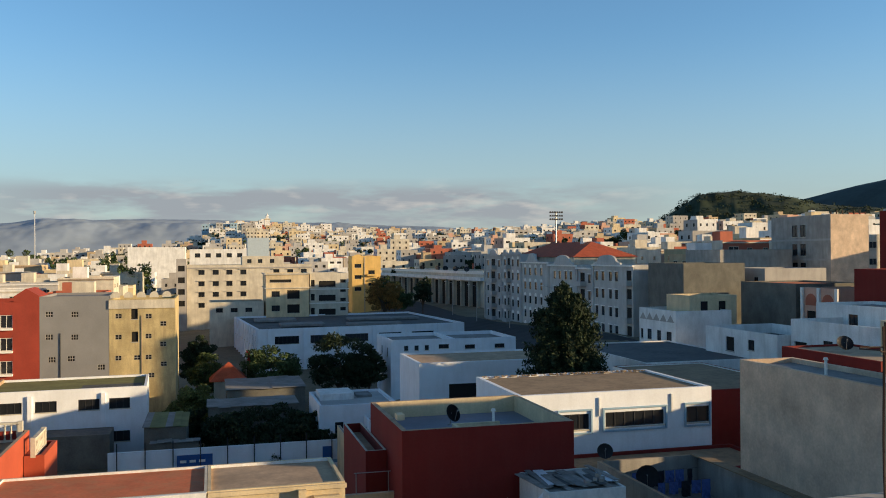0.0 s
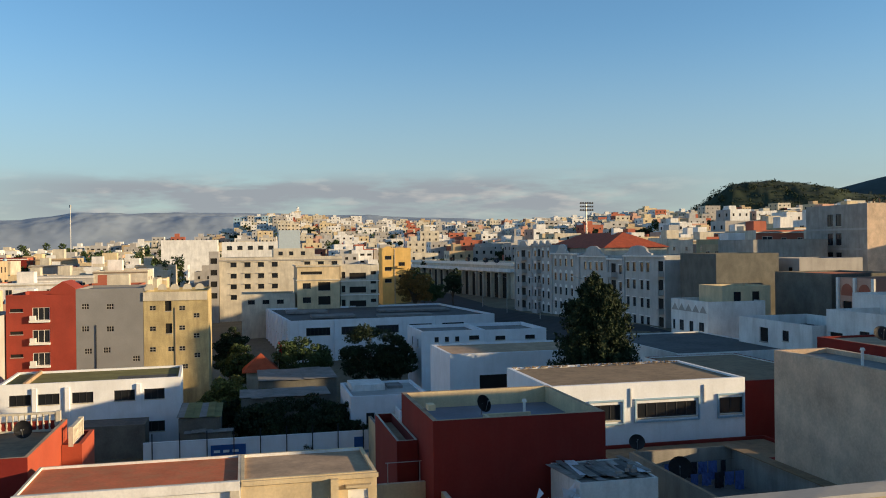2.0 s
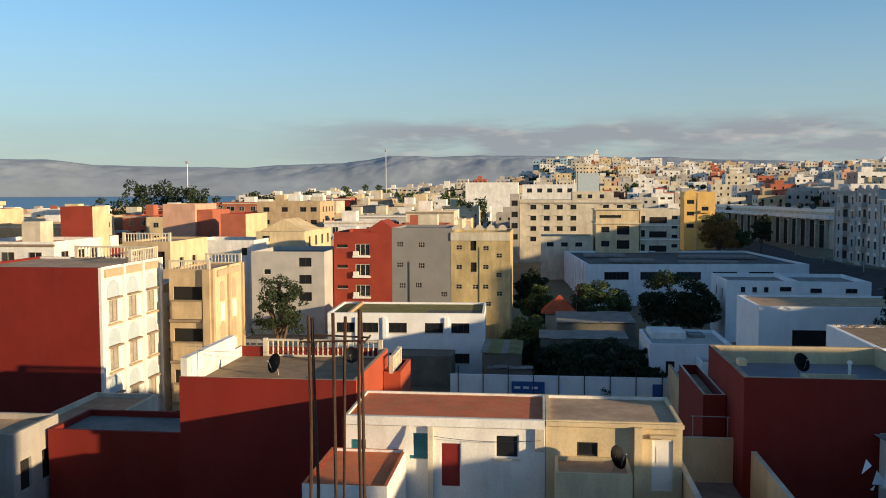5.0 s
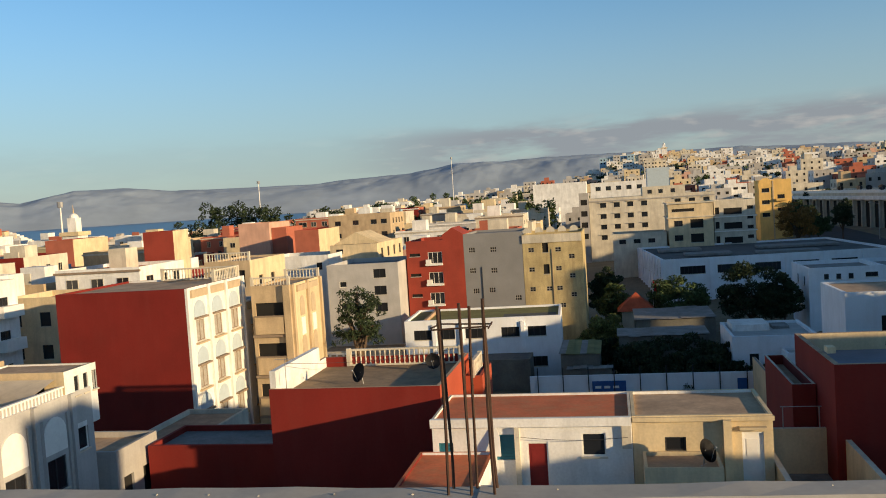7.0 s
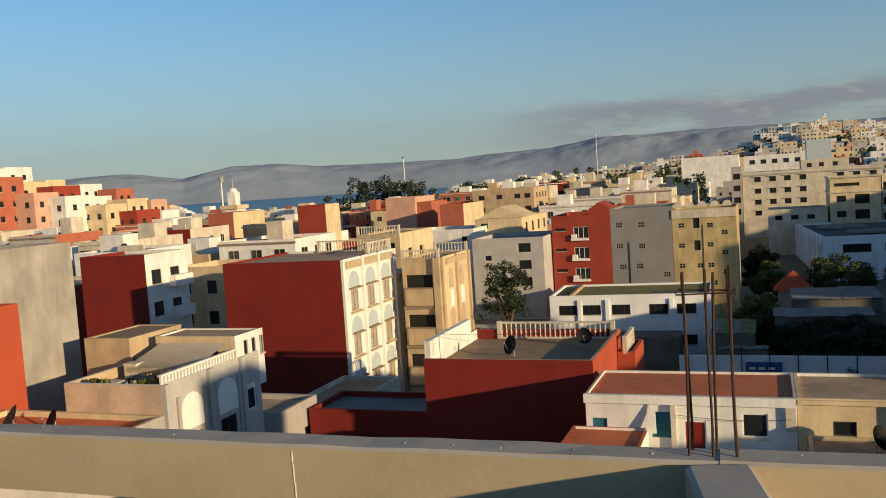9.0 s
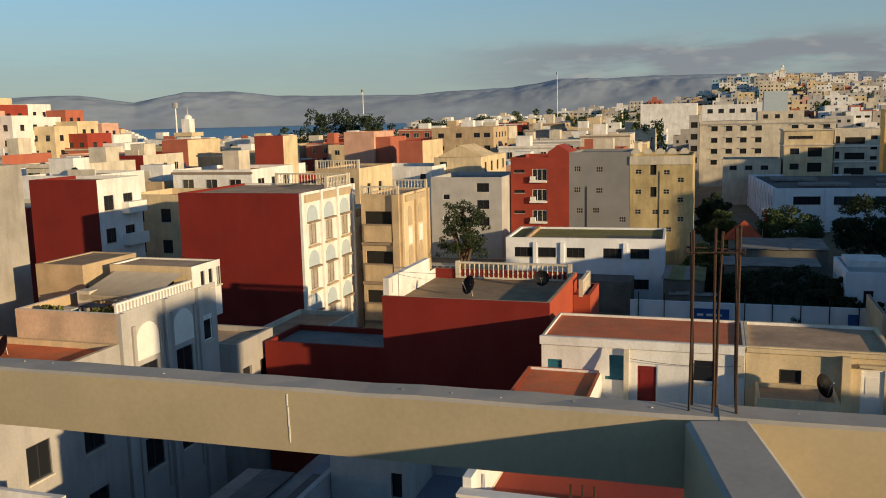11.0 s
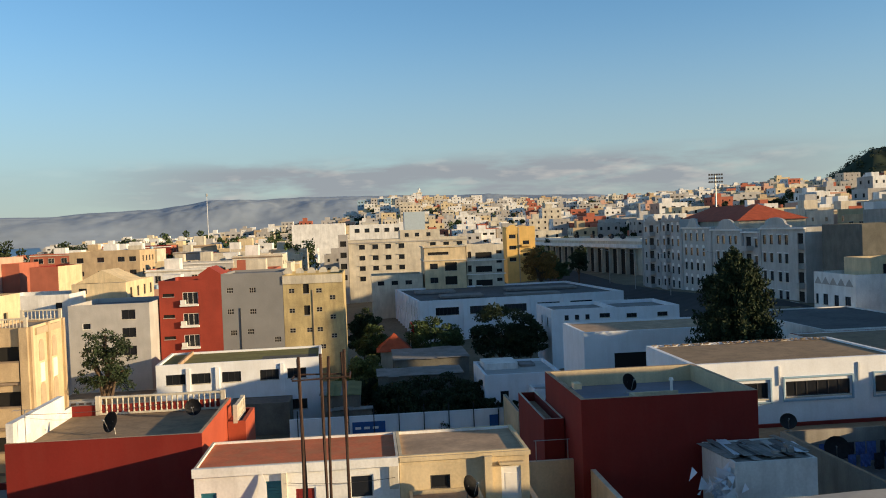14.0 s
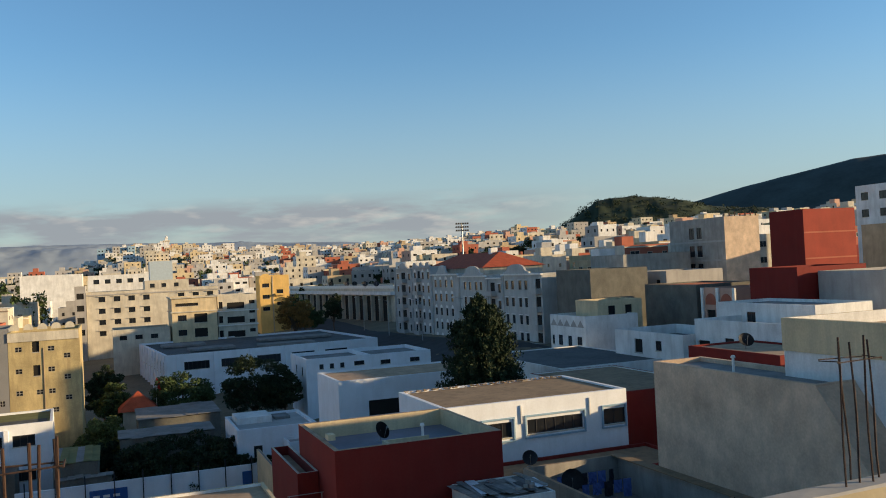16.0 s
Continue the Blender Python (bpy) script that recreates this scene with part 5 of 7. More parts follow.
for i, (x, y, hh, sp, th, m, n) in enumerate(((-2.2, 137, 10, 3.0, 2, "leafdark", 5000), (8.0, 124.7, 10, 4.2, 2, "leaf", 7000), (17.7, 123.7, 10.5, 4.6, 2, "leafdark", 7000), (21.5, 121, 9, 2.6, 2, "leafdark", 4000), (-2.4, 110, 7.5, 3.4, 1.5, "leaflight", 5000), (2.6, 108, 6, 2.4, 1.2, "leaflight", 3000), (-1.0, 128, 8, 3.0, 2, "leaf", 4000), (38.5, 196, 12, 4.2, 3, "leafrust", 4500), (25, 196, 9, 4, 2, "leafdark", 4000))):
    tree("yard_tree", (x, y, ground_z(x, y) - 0.2), {"leafdark": "dark evergreen yard tree with dense crown", "leaf": "broad green yard tree", "leaflight": "light yellow green garden tree", "leafrust": "autumn coloured street tree"}[m], hh, sp, th, 40 + i, m, n, 0.2, 30, group="yard trees")
for i, (x, y, sp, hh) in enumerate(((1.2, 95.0, 3.0, 6.6), (4.5, 95.5, 3.2, 7.0), (7.6, 95.0, 3.0, 6.8), (9.2, 91.8, 2.2, 6.2), (-1.5, 112.0, 2.0, 4.5), (6.0, 91.6, 2.6, 5.2), (-2.0, 103.5, 2.2, 5.5), (11.2, 91.0, 1.7, 4.6), (13.4, 90.6, 1.5, 4.2), (10.2, 94.5, 2.4, 6.4), (3.0, 92.5, 2.4, 5.6))):
    tree("bush", (x, y, 0.0), "dense dark green bush behind the yard wall", hh, sp, 0.5, 70 + i, "leafdark", 5000, 0.17, 30, group="yard bushes")


# ---- street side: tall blocks to the west ----
def rows_of(a, zs, w, hgt, style):
    return [(x, z, w, hgt, style) for z in zs for x in a]


cols = (56.75, 59.6, 62.5)
zs = (14.35, 11.0, 7.65, 4.3)
h = building("red_tower_block", "tall apartment block with red gable and white arched front", -39.8, -29.8, 54.8, 64.3, 0.5, 17.5, {"S": "red", "E": "white", "N": "white", "W": "red"}, "rooftan",
             {"E": rows_of(cols, zs, 1.25, 1.5, "blind")}, parapet=0.15, category="apartment block")
for y in (54.95, 58.15, 61.05, 64.15):
    box_on(h, "pilaster", -29.798, -29.6, y - 0.16, y + 0.16, 0.5, 17.5, "trim")
for y in cols:
    box_on(h, "cornice", -29.798, -29.65, y - 1.2, y + 1.2, 16.75, 17.3, "sand")
    for z in zs:
        arch_panel(h, "E", local(h, -29.798, y, z + 1.0), 1.7, 1.15, "paleblue")
        box_on(h, "window_ledge", -29.798, -29.5, y - 0.85, y + 0.85, z + 0.85, z + 0.98, "brown")
        box_on(h, "sill_band", -29.798, -29.55, y - 0.85, y + 0.85, z - 0.95, z - 0.82, "sand")
balustrade((-36.5, 64.0), (-30.0, 64.0), 17.4, 0.95)
balustrade((-30.1, 60.0), (-30.1, 63.9), 17.4, 0.95)
h = building("white_arch_annex", "narrow white apartment wing with arched panels", -36.0, -29.75, 64.4, 67.7, 0.5, 15.45, "white", "rooftan", {"E": rows_of((66.1,), (12.5, 9.2, 5.9), 1.2, 1.5, "blind")}, parapet=0.2, category="apartment block")
box_on(h, "cornice", -29.748, -29.6, 64.5, 67.6, 14.7, 15.3, "sand")
for z in (12.5, 9.2, 5.9):
    arch_panel(h, "E", local(h, -29.748, 66.1, z + 0.95), 1.5, 1.1, "paleblue")
    box_on(h, "window_ledge", -29.748, -29.45, 65.3, 66.9, z + 0.82, z + 0.94, "brown")
zb = (14.2, 11.0, 7.8, 4.6)
h = building("beige_villa", "beige apartment house with balconies and yellow arched panels", -28.6, -25.3, 63.1, 70.1, 0.5, 16.7, {"S": "beige", "E": "cream", "N": "beige", "W": "beige"}, "rooftan",
             {"S": rows_of((-27.15,), zb, 2.3, 2.3, "open")}, parapet=0.2, category="apartment block")
for z in zb:
    box_on(h, "balcony_front", -28.32, -25.95, 62.85, 63.1, z - 1.3, z + 0.05, "beige")
    box_on(h, "balcony_coping", -28.36, -25.9, 62.8, 63.12, z + 0.05, z + 0.15, "brown")
    box_on(h, "floor_band", -28.6, -25.3, 62.92, 62.998, z - 1.55, z - 1.35, "brown")
box_on(h, "corner_pier", -25.85, -25.3, 62.8, 63.098, 0.5, 16.7, "beige")
for y in (65.4, 68.0):
    for z in zb:
        arch_panel(h, "E", local(h, -25.298, y, z - 0.2), 1.0, 1.6, "sand")
        box_on(h, "panel", -25.298, -25.25, y - 0.42, y + 0.42, z - 1.75, z - 0.35, "trim")
    box_on(h, "cornice", -25.298, -25.15, y - 1.1, y + 1.1, 16.0, 16.5, "sand")
for y in (63.3, 66.7, 69.9):
    box_on(h, "pilaster", -25.298, -25.12, y - 0.2, y + 0.2, 0.5, 16.7, "beige")
balustrade((-28.5, 63.25), (-25.5, 63.25), 16.6, 0.75, 0.24, "brown baluster railing on the roof corner")
balustrade((-28.3, 69.9), (-25.4, 69.9), 16.6, 0.8)
h = building("beige_arcade_house", "beige house with an arcaded roof storey", -38.8, -34.2, 76.0, 84.9, 0.5, 18.0, {"S": "beige", "E": "cream", "N": "beige", "W": "beige"}, "rooftan", {"S": rows_of((-37.6, -35.4), (16.3,), 1.3, 1.6, "open"), "E": rows_of((78.5, 81.5), (15.6, 12.4), 1.0, 1.6, "open")}, parapet=0.2, category="house")
balustrade((-38.7, 76.15), (-34.3, 76.15), 17.9, 0.9)
building("white_gable_house", "low white house with a stepped gable", -53.7, -43.4, 126.0, 136.0, 0.5, 15.3, "white", "roofgrey", {"S": [(-52.2, 13.6, 0.9, 1.1, "wind"), (-44.9, 13.6, 0.9, 1.1, "wind")]}, category="house")
h = building("grey_white_flats", "pale grey apartment building behind a street tree", -39.0, -29.0, 112.0, 124.0, 0.0, 14.6, "lightgrey", "roofgrey", {"S": [(-31.6, z, 1.7, 1.2, "wind") for z in (13.2, 10.9, 8.6)] + [(-36.8, z, 1.0, 0.8, "win") for z in (11.9, 8.9)]}, category="apartment block")
h2 = building("street_shop", "single storey shop with a brown awning roof", -39.0, -28.0, 107.0, 111.9, 0.0, 3.6, "pale", "roofbrown", {"S": [(a, 1.5, 2.2, 2.2, "open") for a in (-37, -33.5, -30)]}, parapet=0.1, category="shop")
box_on(h2, "sign_board", -38.9, -33.0, 106.8, 106.998, 2.7, 3.4, "trim", "white shop sign with unreadable marks")
for k in range(5):
    box_on(h2, "sign_bar", -38.3 + 0.9 * k, -37.7 + 0.9 * k, 106.76, 106.798, 2.95, 3.2, "brown")
h = building("red_apartments", "red apartment house with a gable tower and air conditioners", -28.8, -20.7, 116.5, 128, 0.0, 17.0, "crimson", "roofgrey", {"S": [(-24.75, z, 2.0, 1.6, "win") for z in (14.6, 11.8, 8.95, 6.1)] + [(-27.6, z, 1.5, 0.4, "open") for z in (15.1, 12.3, 9.45)]}, category="apartment block")
bm = bmesh.new()
for y in (0.0, 6.0):
    for c in ((0, 0), (2.9, 0), (2.9, 0.7), (1.45, 1.65), (0, 0.7)):
        bm.verts.new((c[0], y, c[1]))
bm.verts.ensure_lookup_table()
v = bm.verts
for f in ((0, 1, 2, 3, 4), (9, 8, 7, 6, 5), (0, 5, 6, 1), (1, 6, 7, 2), (2, 7, 8, 3), (3, 8, 9, 4), (4, 9, 5, 0)):
    bm.faces.new([v[i] for i in f])
bmesh.ops.recalc_face_normals(bm, faces=bm.faces)
part("gable_tower", bm, "crimson", h, "", local(h, -23.6, 116.45, 17.0))
for z in (14.6, 11.8, 8.95, 6.1):
    box_on(h, "balcony_rail", -26.1, -23.7, 116.1, 116.498, z - 1.05, z - 0.8, "trim")
    box_on(h, "air_conditioner", -26.0, -25.3, 116.05, 116.45, z - 0.78, z - 0.2, "trim", "white air conditioner")
h = building("grey_apartments", "blank blue grey apartment gable with small grilled windows", -20.68, -12.6, 116.52, 128, 0.0, 17.6, "bluegrey", "roofgrey",
             {"S": [(x, z, 0.85, 0.7, "grille") for x, z in ((-19.56, 15.38), (-16.6, 15.31), (-19.58, 12.55), (-16.62, 12.46), (-19.27, 9.72), (-17.04, 9.78), (-13.52, 8.58))]}, parapet=0.3, category="apartment block")
bm = bmesh.new()
tube(bm, (0, 0, 0), (0, 0, 6.5), 0.05, None, 6)
part("drain_pipe", bm, "dark", h, "", local(h, -18.3, 116.45, 6.5))
h = building("yellow_apartments", "stained ochre yellow apartment house with grilled windows", -12.58, -4.55, 116.5, 128, 0.0, 17.1, "yellow", "roofgrey",
             {"S": [(x, z, 0.75, 0.6, "grille") for x, z in ((-11.45, 14.97), (-7.83, 14.88), (-6.04, 13.89), (-11.47, 12.31), (-7.85, 12.34), (-6.06, 11.27), (-11.49, 9.65), (-9.24, 9.64), (-7.86, 9.66), (-6.0, 8.72), (-7.53, 7.33))] + [(-9.54, 15.2, 0.8, 1.3, "open"), (-9.49, 12.3, 0.8, 1.3, "open")]}, parapet=0.8, category="apartment block")
box_on(h, "parapet_band", -12.6, -4.65, 116.35, 116.498, 15.9, 17.0, "pale")
for k in range(5):
    arch_panel(h, "S", local(h, -11.8 + 1.55 * k, 116.5, 17.3), 1.1, 0.75, "pale", "merlon")
bm = bmesh.new()
tube(bm, (0, 0, 0), (0, 0, 9.5), 0.05, None, 6)
part("drain_pipe", bm, "brown", h, "", local(h, -8.7, 116.44, 5.5))
tree("street_tree", (-22.6, 71.4, 0.3), "slim street tree with a small dark crown", 16.2, 2.5, 9.8, 91, "leafdark", 2600, 0.13, 22)

# the terrace house and its neighbours
h = building("terrace_house", "pale grey house with arched panels and a furnished roof terrace", -30.6, -25.3, 29.0, 36.5, 0.5, 14.75, {"S": "tanwall", "E": "lightgrey", "N": "white", "W": "beige"}, "rooftan",
             {"E": [(30.9, 11.4, 1.3, 1.5, "wind"), (33.6, 11.4, 1.3, 1.5, "wind"), (35.6, 12.6, 0.9, 1.3, "win"), (30.9, 8.0, 1.3, 1.5, "wind"), (33.6, 8.0, 1.3, 1.5, "wind"), (35.6, 8.6, 0.9, 1.3, "win")]}, parapet=0.9, thick=0.18, top="trim", category="house")
for y in (30.9, 33.6):
    for z in (12.4, 9.0):
        arch_panel(h, "E", local(h, -25.298, y, z), 1.6, 1.6, "trim")
for y in (30.9, 33.6):
    for dy in (-0.95, 0.95):
        box_on(h, "arch_pier", -25.298, -25.2, y + dy - 0.1, y + dy + 0.1, 6.0, 14.0, "greyrender")
for y in (29.15, 32.25, 34.85):
    box_on(h, "pilaster", -25.298, -25.1, y - 0.15, y + 0.15, 0.5, 14.75, "lightgrey")
h = building("terrace_roof_room", "white roof room on the terrace house", -30.0, -25.32, 34.6, 36.9, 13.0, 15.8, {"S": "cream", "E": "white", "N": "white", "W": "white"}, "rooftan", {"E": [(35.5, 15.0, 0.35, 0.9, "wind"), (36.2, 15.0, 0.35, 0.9, "wind"), (36.9, 15.0, 0.35, 0.9, "wind")], "S": [(-28.6, 14.6, 0.9, 1.7, "open"), (-26.8, 14.6, 0.9, 1.7, "open")]}, parapet=0.08, thick=0.1, category="roof room")
aw = thing("awning", (-29.6, 34.5, 15.4), "cream cloth awning with a scalloped edge over the terrace", "awning")
bm = bmesh.new()
n = 16
edge = [(bm.verts.new((3.9 * k / n, 0, 0.1)), bm.verts.new((3.9 * k / n, -2.6, -0.55)), bm.verts.new((3.9 * k / n, -2.62, -0.78 - 0.06 * (k % 2)))) for k in range(n + 1)]
for a, b in zip(edge, edge[1:]):
    bm.faces.new((a[0], a[1], b[1], b[0]))
    bm.faces.new((a[1], a[2], b[2], b[1]))
bmesh.ops.solidify(bm, geom=bm.faces[:], thickness=0.02)
part("cloth", bm, "awning", aw)
for x in (0.1, 3.8):
    bm = bmesh.new()
    tube(bm, (x, -2.5, -1.7), (x, -2.5, -0.56), 0.03, None, 6)
    part("post", bm, "steel", aw)
building("terrace_lean_to", "lean-to with a brown sheet roof on the terrace", -33.5, -30.7, 33.5, 37.6, 13.0, 15.9, "beige", "roofbrown", parapet=0.05, category="shed")
table = thing("terrace_table", (-28.0, 31.0, 13.85), "small dark table on the roof terrace", "table")
slab("tabletop", table, -0.6, 0.6, -0.35, 0.35, 0.7, 0.75, "dark")
for x in (-0.5, 0.5):
    for y in (-0.28, 0.28):
        slab("leg", table, x - 0.03, x + 0.03, y - 0.03, y + 0.03, 0, 0.7, "dark")
for i, x in enumerate((-29.6, -29.0, -26.9, -26.3)):
    p = thing("plant_pot", (x, 29.6, 13.85), "potted green plant on the terrace", "plant", "terrace plants")
    bm = bmesh.new()
    tube(bm, (0, 0, 0), (0, 0, 0.35), 0.14, 0.2, 10)
    part("pot", bm, "tile", p)
    leaf_cloud("foliage", [(0, 0, 0.6, 0.35), (0.1, 0.05, 0.85, 0.25)], 300, 0.09, "leaflight", p, 300 + i)
# terrace parapet of small piers, fence rail and stored goods
fence = thing("terrace_rail", (-25.45, 29.1, 14.75), "white pierced parapet rail along the terrace edge", "railing")
for k in range(24):
    slab("upright", fence, -0.06, 0.06, 0.05 + 0.23 * k, 0.15 + 0.23 * k, 0, 0.34, "trim")
slab("cap", fence, -0.09, 0.09, 0, 5.6, 0.34, 0.42, "trim")
for k, (x, y, w, d, t, m) in enumerate(((-28.9, 30.2, 0.9, 0.5, 0.7, "teal"), (-27.2, 30.0, 1.1, 0.5, 0.55, "teal"), (-26.4, 31.4, 0.5, 0.6, 0.9, "rust"), (-29.4, 32.2, 0.7, 0.6, 1.1, "pale"), (-26.3, 33.2, 0.6, 0.5, 0.8, "doorred"))):
    c = thing("storage_crate", (x, y, 13.855), "stored box among goods on the roof terrace", "box", "terrace goods")
    slab("body", c, -w / 2, w / 2, -d / 2, d / 2, 0, t, m)
    slab("lid", c, -w / 2 - 0.03, w / 2 + 0.03, -d / 2 - 0.03, d / 2 + 0.03, t, t + 0.05, "pale")
building("red_roof_low_house", "low house with a red roof and cream parapet", -34.0, -25.2, 21.0, 28.9, 0.5, 13.5, {"S": "cream", "E": "greyrender", "N": "cream", "W": "cream"}, "roofred", {"E": rows_of((21.0, 24.0, 27.0), (10.3, 7.2, 4.0), 1.2, 1.4, "wind")}, parapet=0.25, category="house")
dish(-29.5, 27.0, 13.0, 0.5, 150, 25)
dish(-30.8, 26.0, 13.0, 0.7, 120, 30, "pale satellite dish on a red roof")
dish(-30.3, 33.0, 13.9, 0.55, 120, 25, "rusty satellite dish on the terrace corner")
building("concrete_tower", "tall raw concrete blank wall of a house", -46.0, -36.0, 20.0, 35.8, 0.5, 20.7, "concrete", "roofgrey", parapet=0.3, category="apartment block")
building("orange_gable_house", "tall orange painted blank wall in front of bare concrete", -35.9, -34.2, 17.0, 30.3, 0.5, 18.2, "orange", "roofgrey", parapet=0.3, category="house")
building("arched_side_house", "narrow grey house with an arched side and tiled edge", -29.0, -25.0, 37.6, 41.5, 0.5, 11.2, "greyrender", "rooftan", {"E": [(38.6, 9.0, 0.9, 1.5, "open"), (40.4, 9.0, 0.9, 1.5, "open")]}, parapet=0.3, category="house")
building("tan_roof_house", "tan flat roofed house beside the red tower", -29.5, -25.2, 45.5, 53.5, 0.5, 9.4, "pale", "rooftan", parapet=0.3, category="house")
h = building("red_gable_house", "apartment house with a red gable and white front", -59.5, -52.3, 61.2, 67.1, 0.5, 18.0, {"S": "red", "E": "white", "N": "white", "W": "red"}, "rooftan", {"E": rows_of((62.6, 65.2), (15.9, 13.0, 10.1, 7.2), 1.3, 1.3, "wind")}, parapet=0.3, category="apartment block")
for z in (15.0, 12.1, 9.2):
    box_on(h, "balcony", -52.298, -51.5, 64.2, 66.8, z - 0.2, z + 0.8, "trim")
building("yellow_corner_house", "cream yellow corner house with a roof room", -56.0, -49.5, 69.5, 77.0, 0.5, 16.0, "cream", "rooftan", {"S": rows_of((-54.5, -51.5), (14.0, 11.0, 8.0), 1.1, 1.3, "wind"), "E": rows_of((71.5, 74.5), (14.0, 11.0, 8.0), 1.1, 1.3, "wind")}, category="house")

# ---- just below the beams ----
h = building("green_panel_house", "house with stepped green panels and a balustraded roof", -6.7, 6.6, 16.75, 23.0, 0.5, 13.6, {"S": "beige", "E": "pale", "N": "white", "W": "pale"}, "crimson", parapet=0.1, thick=0.2, top="trim", category="house")
for cx in (-5.18, -2.1, 2.6, 4.8):
    box_on(h, "green_panel", cx - 0.8, cx + 0.8, 16.69, 16.748, 8.5, 13.5, "green", "grey green panel")
    for k in range(6):
        box_on(h, "step_block", cx - 0.7 + 0.11 * k, cx + 0.7 - 0.11 * k, 16.65, 16.688, 11.6 + 0.27 * k, 11.87 + 0.27 * k, "beige")
for x0, x1 in ((-6.45, -4.05), (-3.7, -1.4), (1.4, 3.5), (3.9, 6.4)):
    balustrade((x0, 16.85), (x1, 16.85), 13.55, 0.72, 0.15)
box_on(h, "coping", -6.75, 6.65, 16.68, 17.05, 14.28, 14.36, "trim")
for x0, x1 in ((-6.7, -6.56), (-3.94, -3.81), (-1.29, 1.29), (3.61, 3.79), (6.51, 6.6)):
    box_on(h, "parapet_pier", x0, x1, 16.76, 16.94, 13.6, 14.27, "beige")
for x in (-4.25, -4.0, -3.75):
    box_on(h, "roof_post", x - 0.025, x + 0.025, 16.9, 16.95, 14.37, 14.75, "rust")
box_on(h, "back_wall", -6.5, -3.9, 20.8, 21.0, 13.5, 14.7, "white")
box_on(h, "side_wall", -6.7, -6.5, 17.06, 21.0, 13.6, 14.6, "white")
building("blue_roof_house", "house with a sunken blue grey roof in shade", -14.3, -8.0, 17.0, 28.5, 0.5, 10.4, "lightgrey", "roofblue", parapet=0.9, thick=0.2, category="house")
building("blue_roof_stair", "white stair head on the blue grey roof", -14.05, -11.2, 25.5, 28.2, 9.0, 11.1, "greywhite", "roofdark", {"S": [(-11.6, 10.2, 0.4, 0.9, "open")]}, parapet=0.3, category="stair head")
building("alley_white_house", "white house corner catching the low sun", -25.0, -20.9, 14.5, 20.5, 0.5, 11.0, "white", "rooftan", parapet=0.4, category="house")
tin_roof("alley_awning", -18.6, -14.5, 20.6, 27.6, 9.2, "lean-to under a dark sheet roof along the alley", "roofdark", 6)
h = thing("roof_wall_end", (-14.2, 18.8, 10.4), "white rendered wall end on the roof edge", "wall")
slab("wall", h, -0.1, 0.25, 0, 1.6, 0, 0.55, "white")
slab("coping", h, -0.14, 0.29, -0.05, 1.65, 0.55, 0.62, "tile")
building("alley_house", "small grey house along the alley", -23.5, -17.5, 16.0, 27.0, 0.5, 7.5, "lightgrey", "roofgrey", {"E": rows_of((19, 22, 25), (5.5,), 1.0, 1.2, "wind")}, category="house")
tin_roof("alley_shed", -17.3, -14.6, 28.8, 36.5, 8.5, "lean-to roof along the alley", "roofblue", 5)
tree("alley_shrub", (-5.6, 28.0, 2.0), "green shrub in the alley", 4.0, 1.6, 0.6, 120, "leaf", 1500, 0.12, 14)

# ---- middle distance ----
def curved_gable(parent, at, wide, tall, material, thick=0.35):
    """A raised parapet with shoulders and a round head, looking towards -x."""
    half = wide / 2
    pts = [(-half, 0.0), (-half, tall * 0.18)]
    for k in range(1, 6):
        a = math.pi / 2 * k / 6
        pts.append((-half + half * 0.32 * math.sin(a), tall * (0.18 + 0.27 * (1 - math.cos(a)))))
    for k in range(13):
        a = math.pi * (1 - k / 12)
        pts.append((half * 0.66 * math.cos(a), tall * (0.47 + 0.53 * math.sin(a))))
    pts += [(-y, z) for y, z in pts[6:0:-1]] + [(half, 0.0)]
    bm = bmesh.new()
    f = [bm.verts.new((0, y, z)) for y, z in pts]
    b = [bm.verts.new((thick, y, z)) for y, z in pts]
    bm.faces.new(f)
    bm.faces.new(b[::-1])
    for k in range(len(pts)):
        n = (k + 1) % len(pts)
        bm.faces.new((f[k], f[n], b[n], b[k]))
    bmesh.ops.recalc_face_normals(bm, faces=bm.faces)
    return part("gable", bm, material, parent, "", at)


def balcony_stack(h, x, y0, y1, rows_, paint):
    """Balconies one above another, each a slab, a parapet and a dark recess."""
    for z in rows_:
        box_on(h, "balcony_slab", x - 1.1, x - 0.002, y0, y1, z - 1.3, z - 1.12, paint)
        box_on(h, "balcony_front", x - 1.1, x - 1.0, y0, y1, z - 1.118, z - 0.45, paint)
        box_on(h, "balcony_side", x - 0.998, x - 0.002, y0, y0 + 0.1, z - 1.118, z - 0.45, paint)


FLATS = [  # near end, far end, eaves, gable height, window places along the wall, balcony span, paint, label
    (117.2, 131.7, 20.8, 1.5, (123.2, 125.3, 128.0, 130.3), (117.6, 120.4), "greywhite", "grey white apartment building with a round gable and corner balconies"),
    (131.8, 138.2, 20.2, 0.0, (133.2,), (134.4, 137.6), "lightgrey", "recessed grey apartment bay with stacked balconies"),
    (138.3, 151.2, 20.6, 1.7, (140.9, 143.1, 145.9, 148.3), None, "greywhite", "grey white apartment building with a round gable"),
    (151.3, 165.9, 21.0, 1.7, (155.0, 158.0, 161.0, 163.8), None, "greywhite", "white apartment building with rows of arched windows"),
    (166.0, 178.3, 22.6, 0.6, (168.0, 171.2, 176.2), (172.3, 175.2), "lightgrey", "grey apartment building with pointed window hoods and balconies"),
    (178.4, 190.2, 22.4, 1.2, (180.2, 188.0), (181.8, 186.6), "lightgrey", "grey apartment building with scrolled parapet and wide balconies"),
]
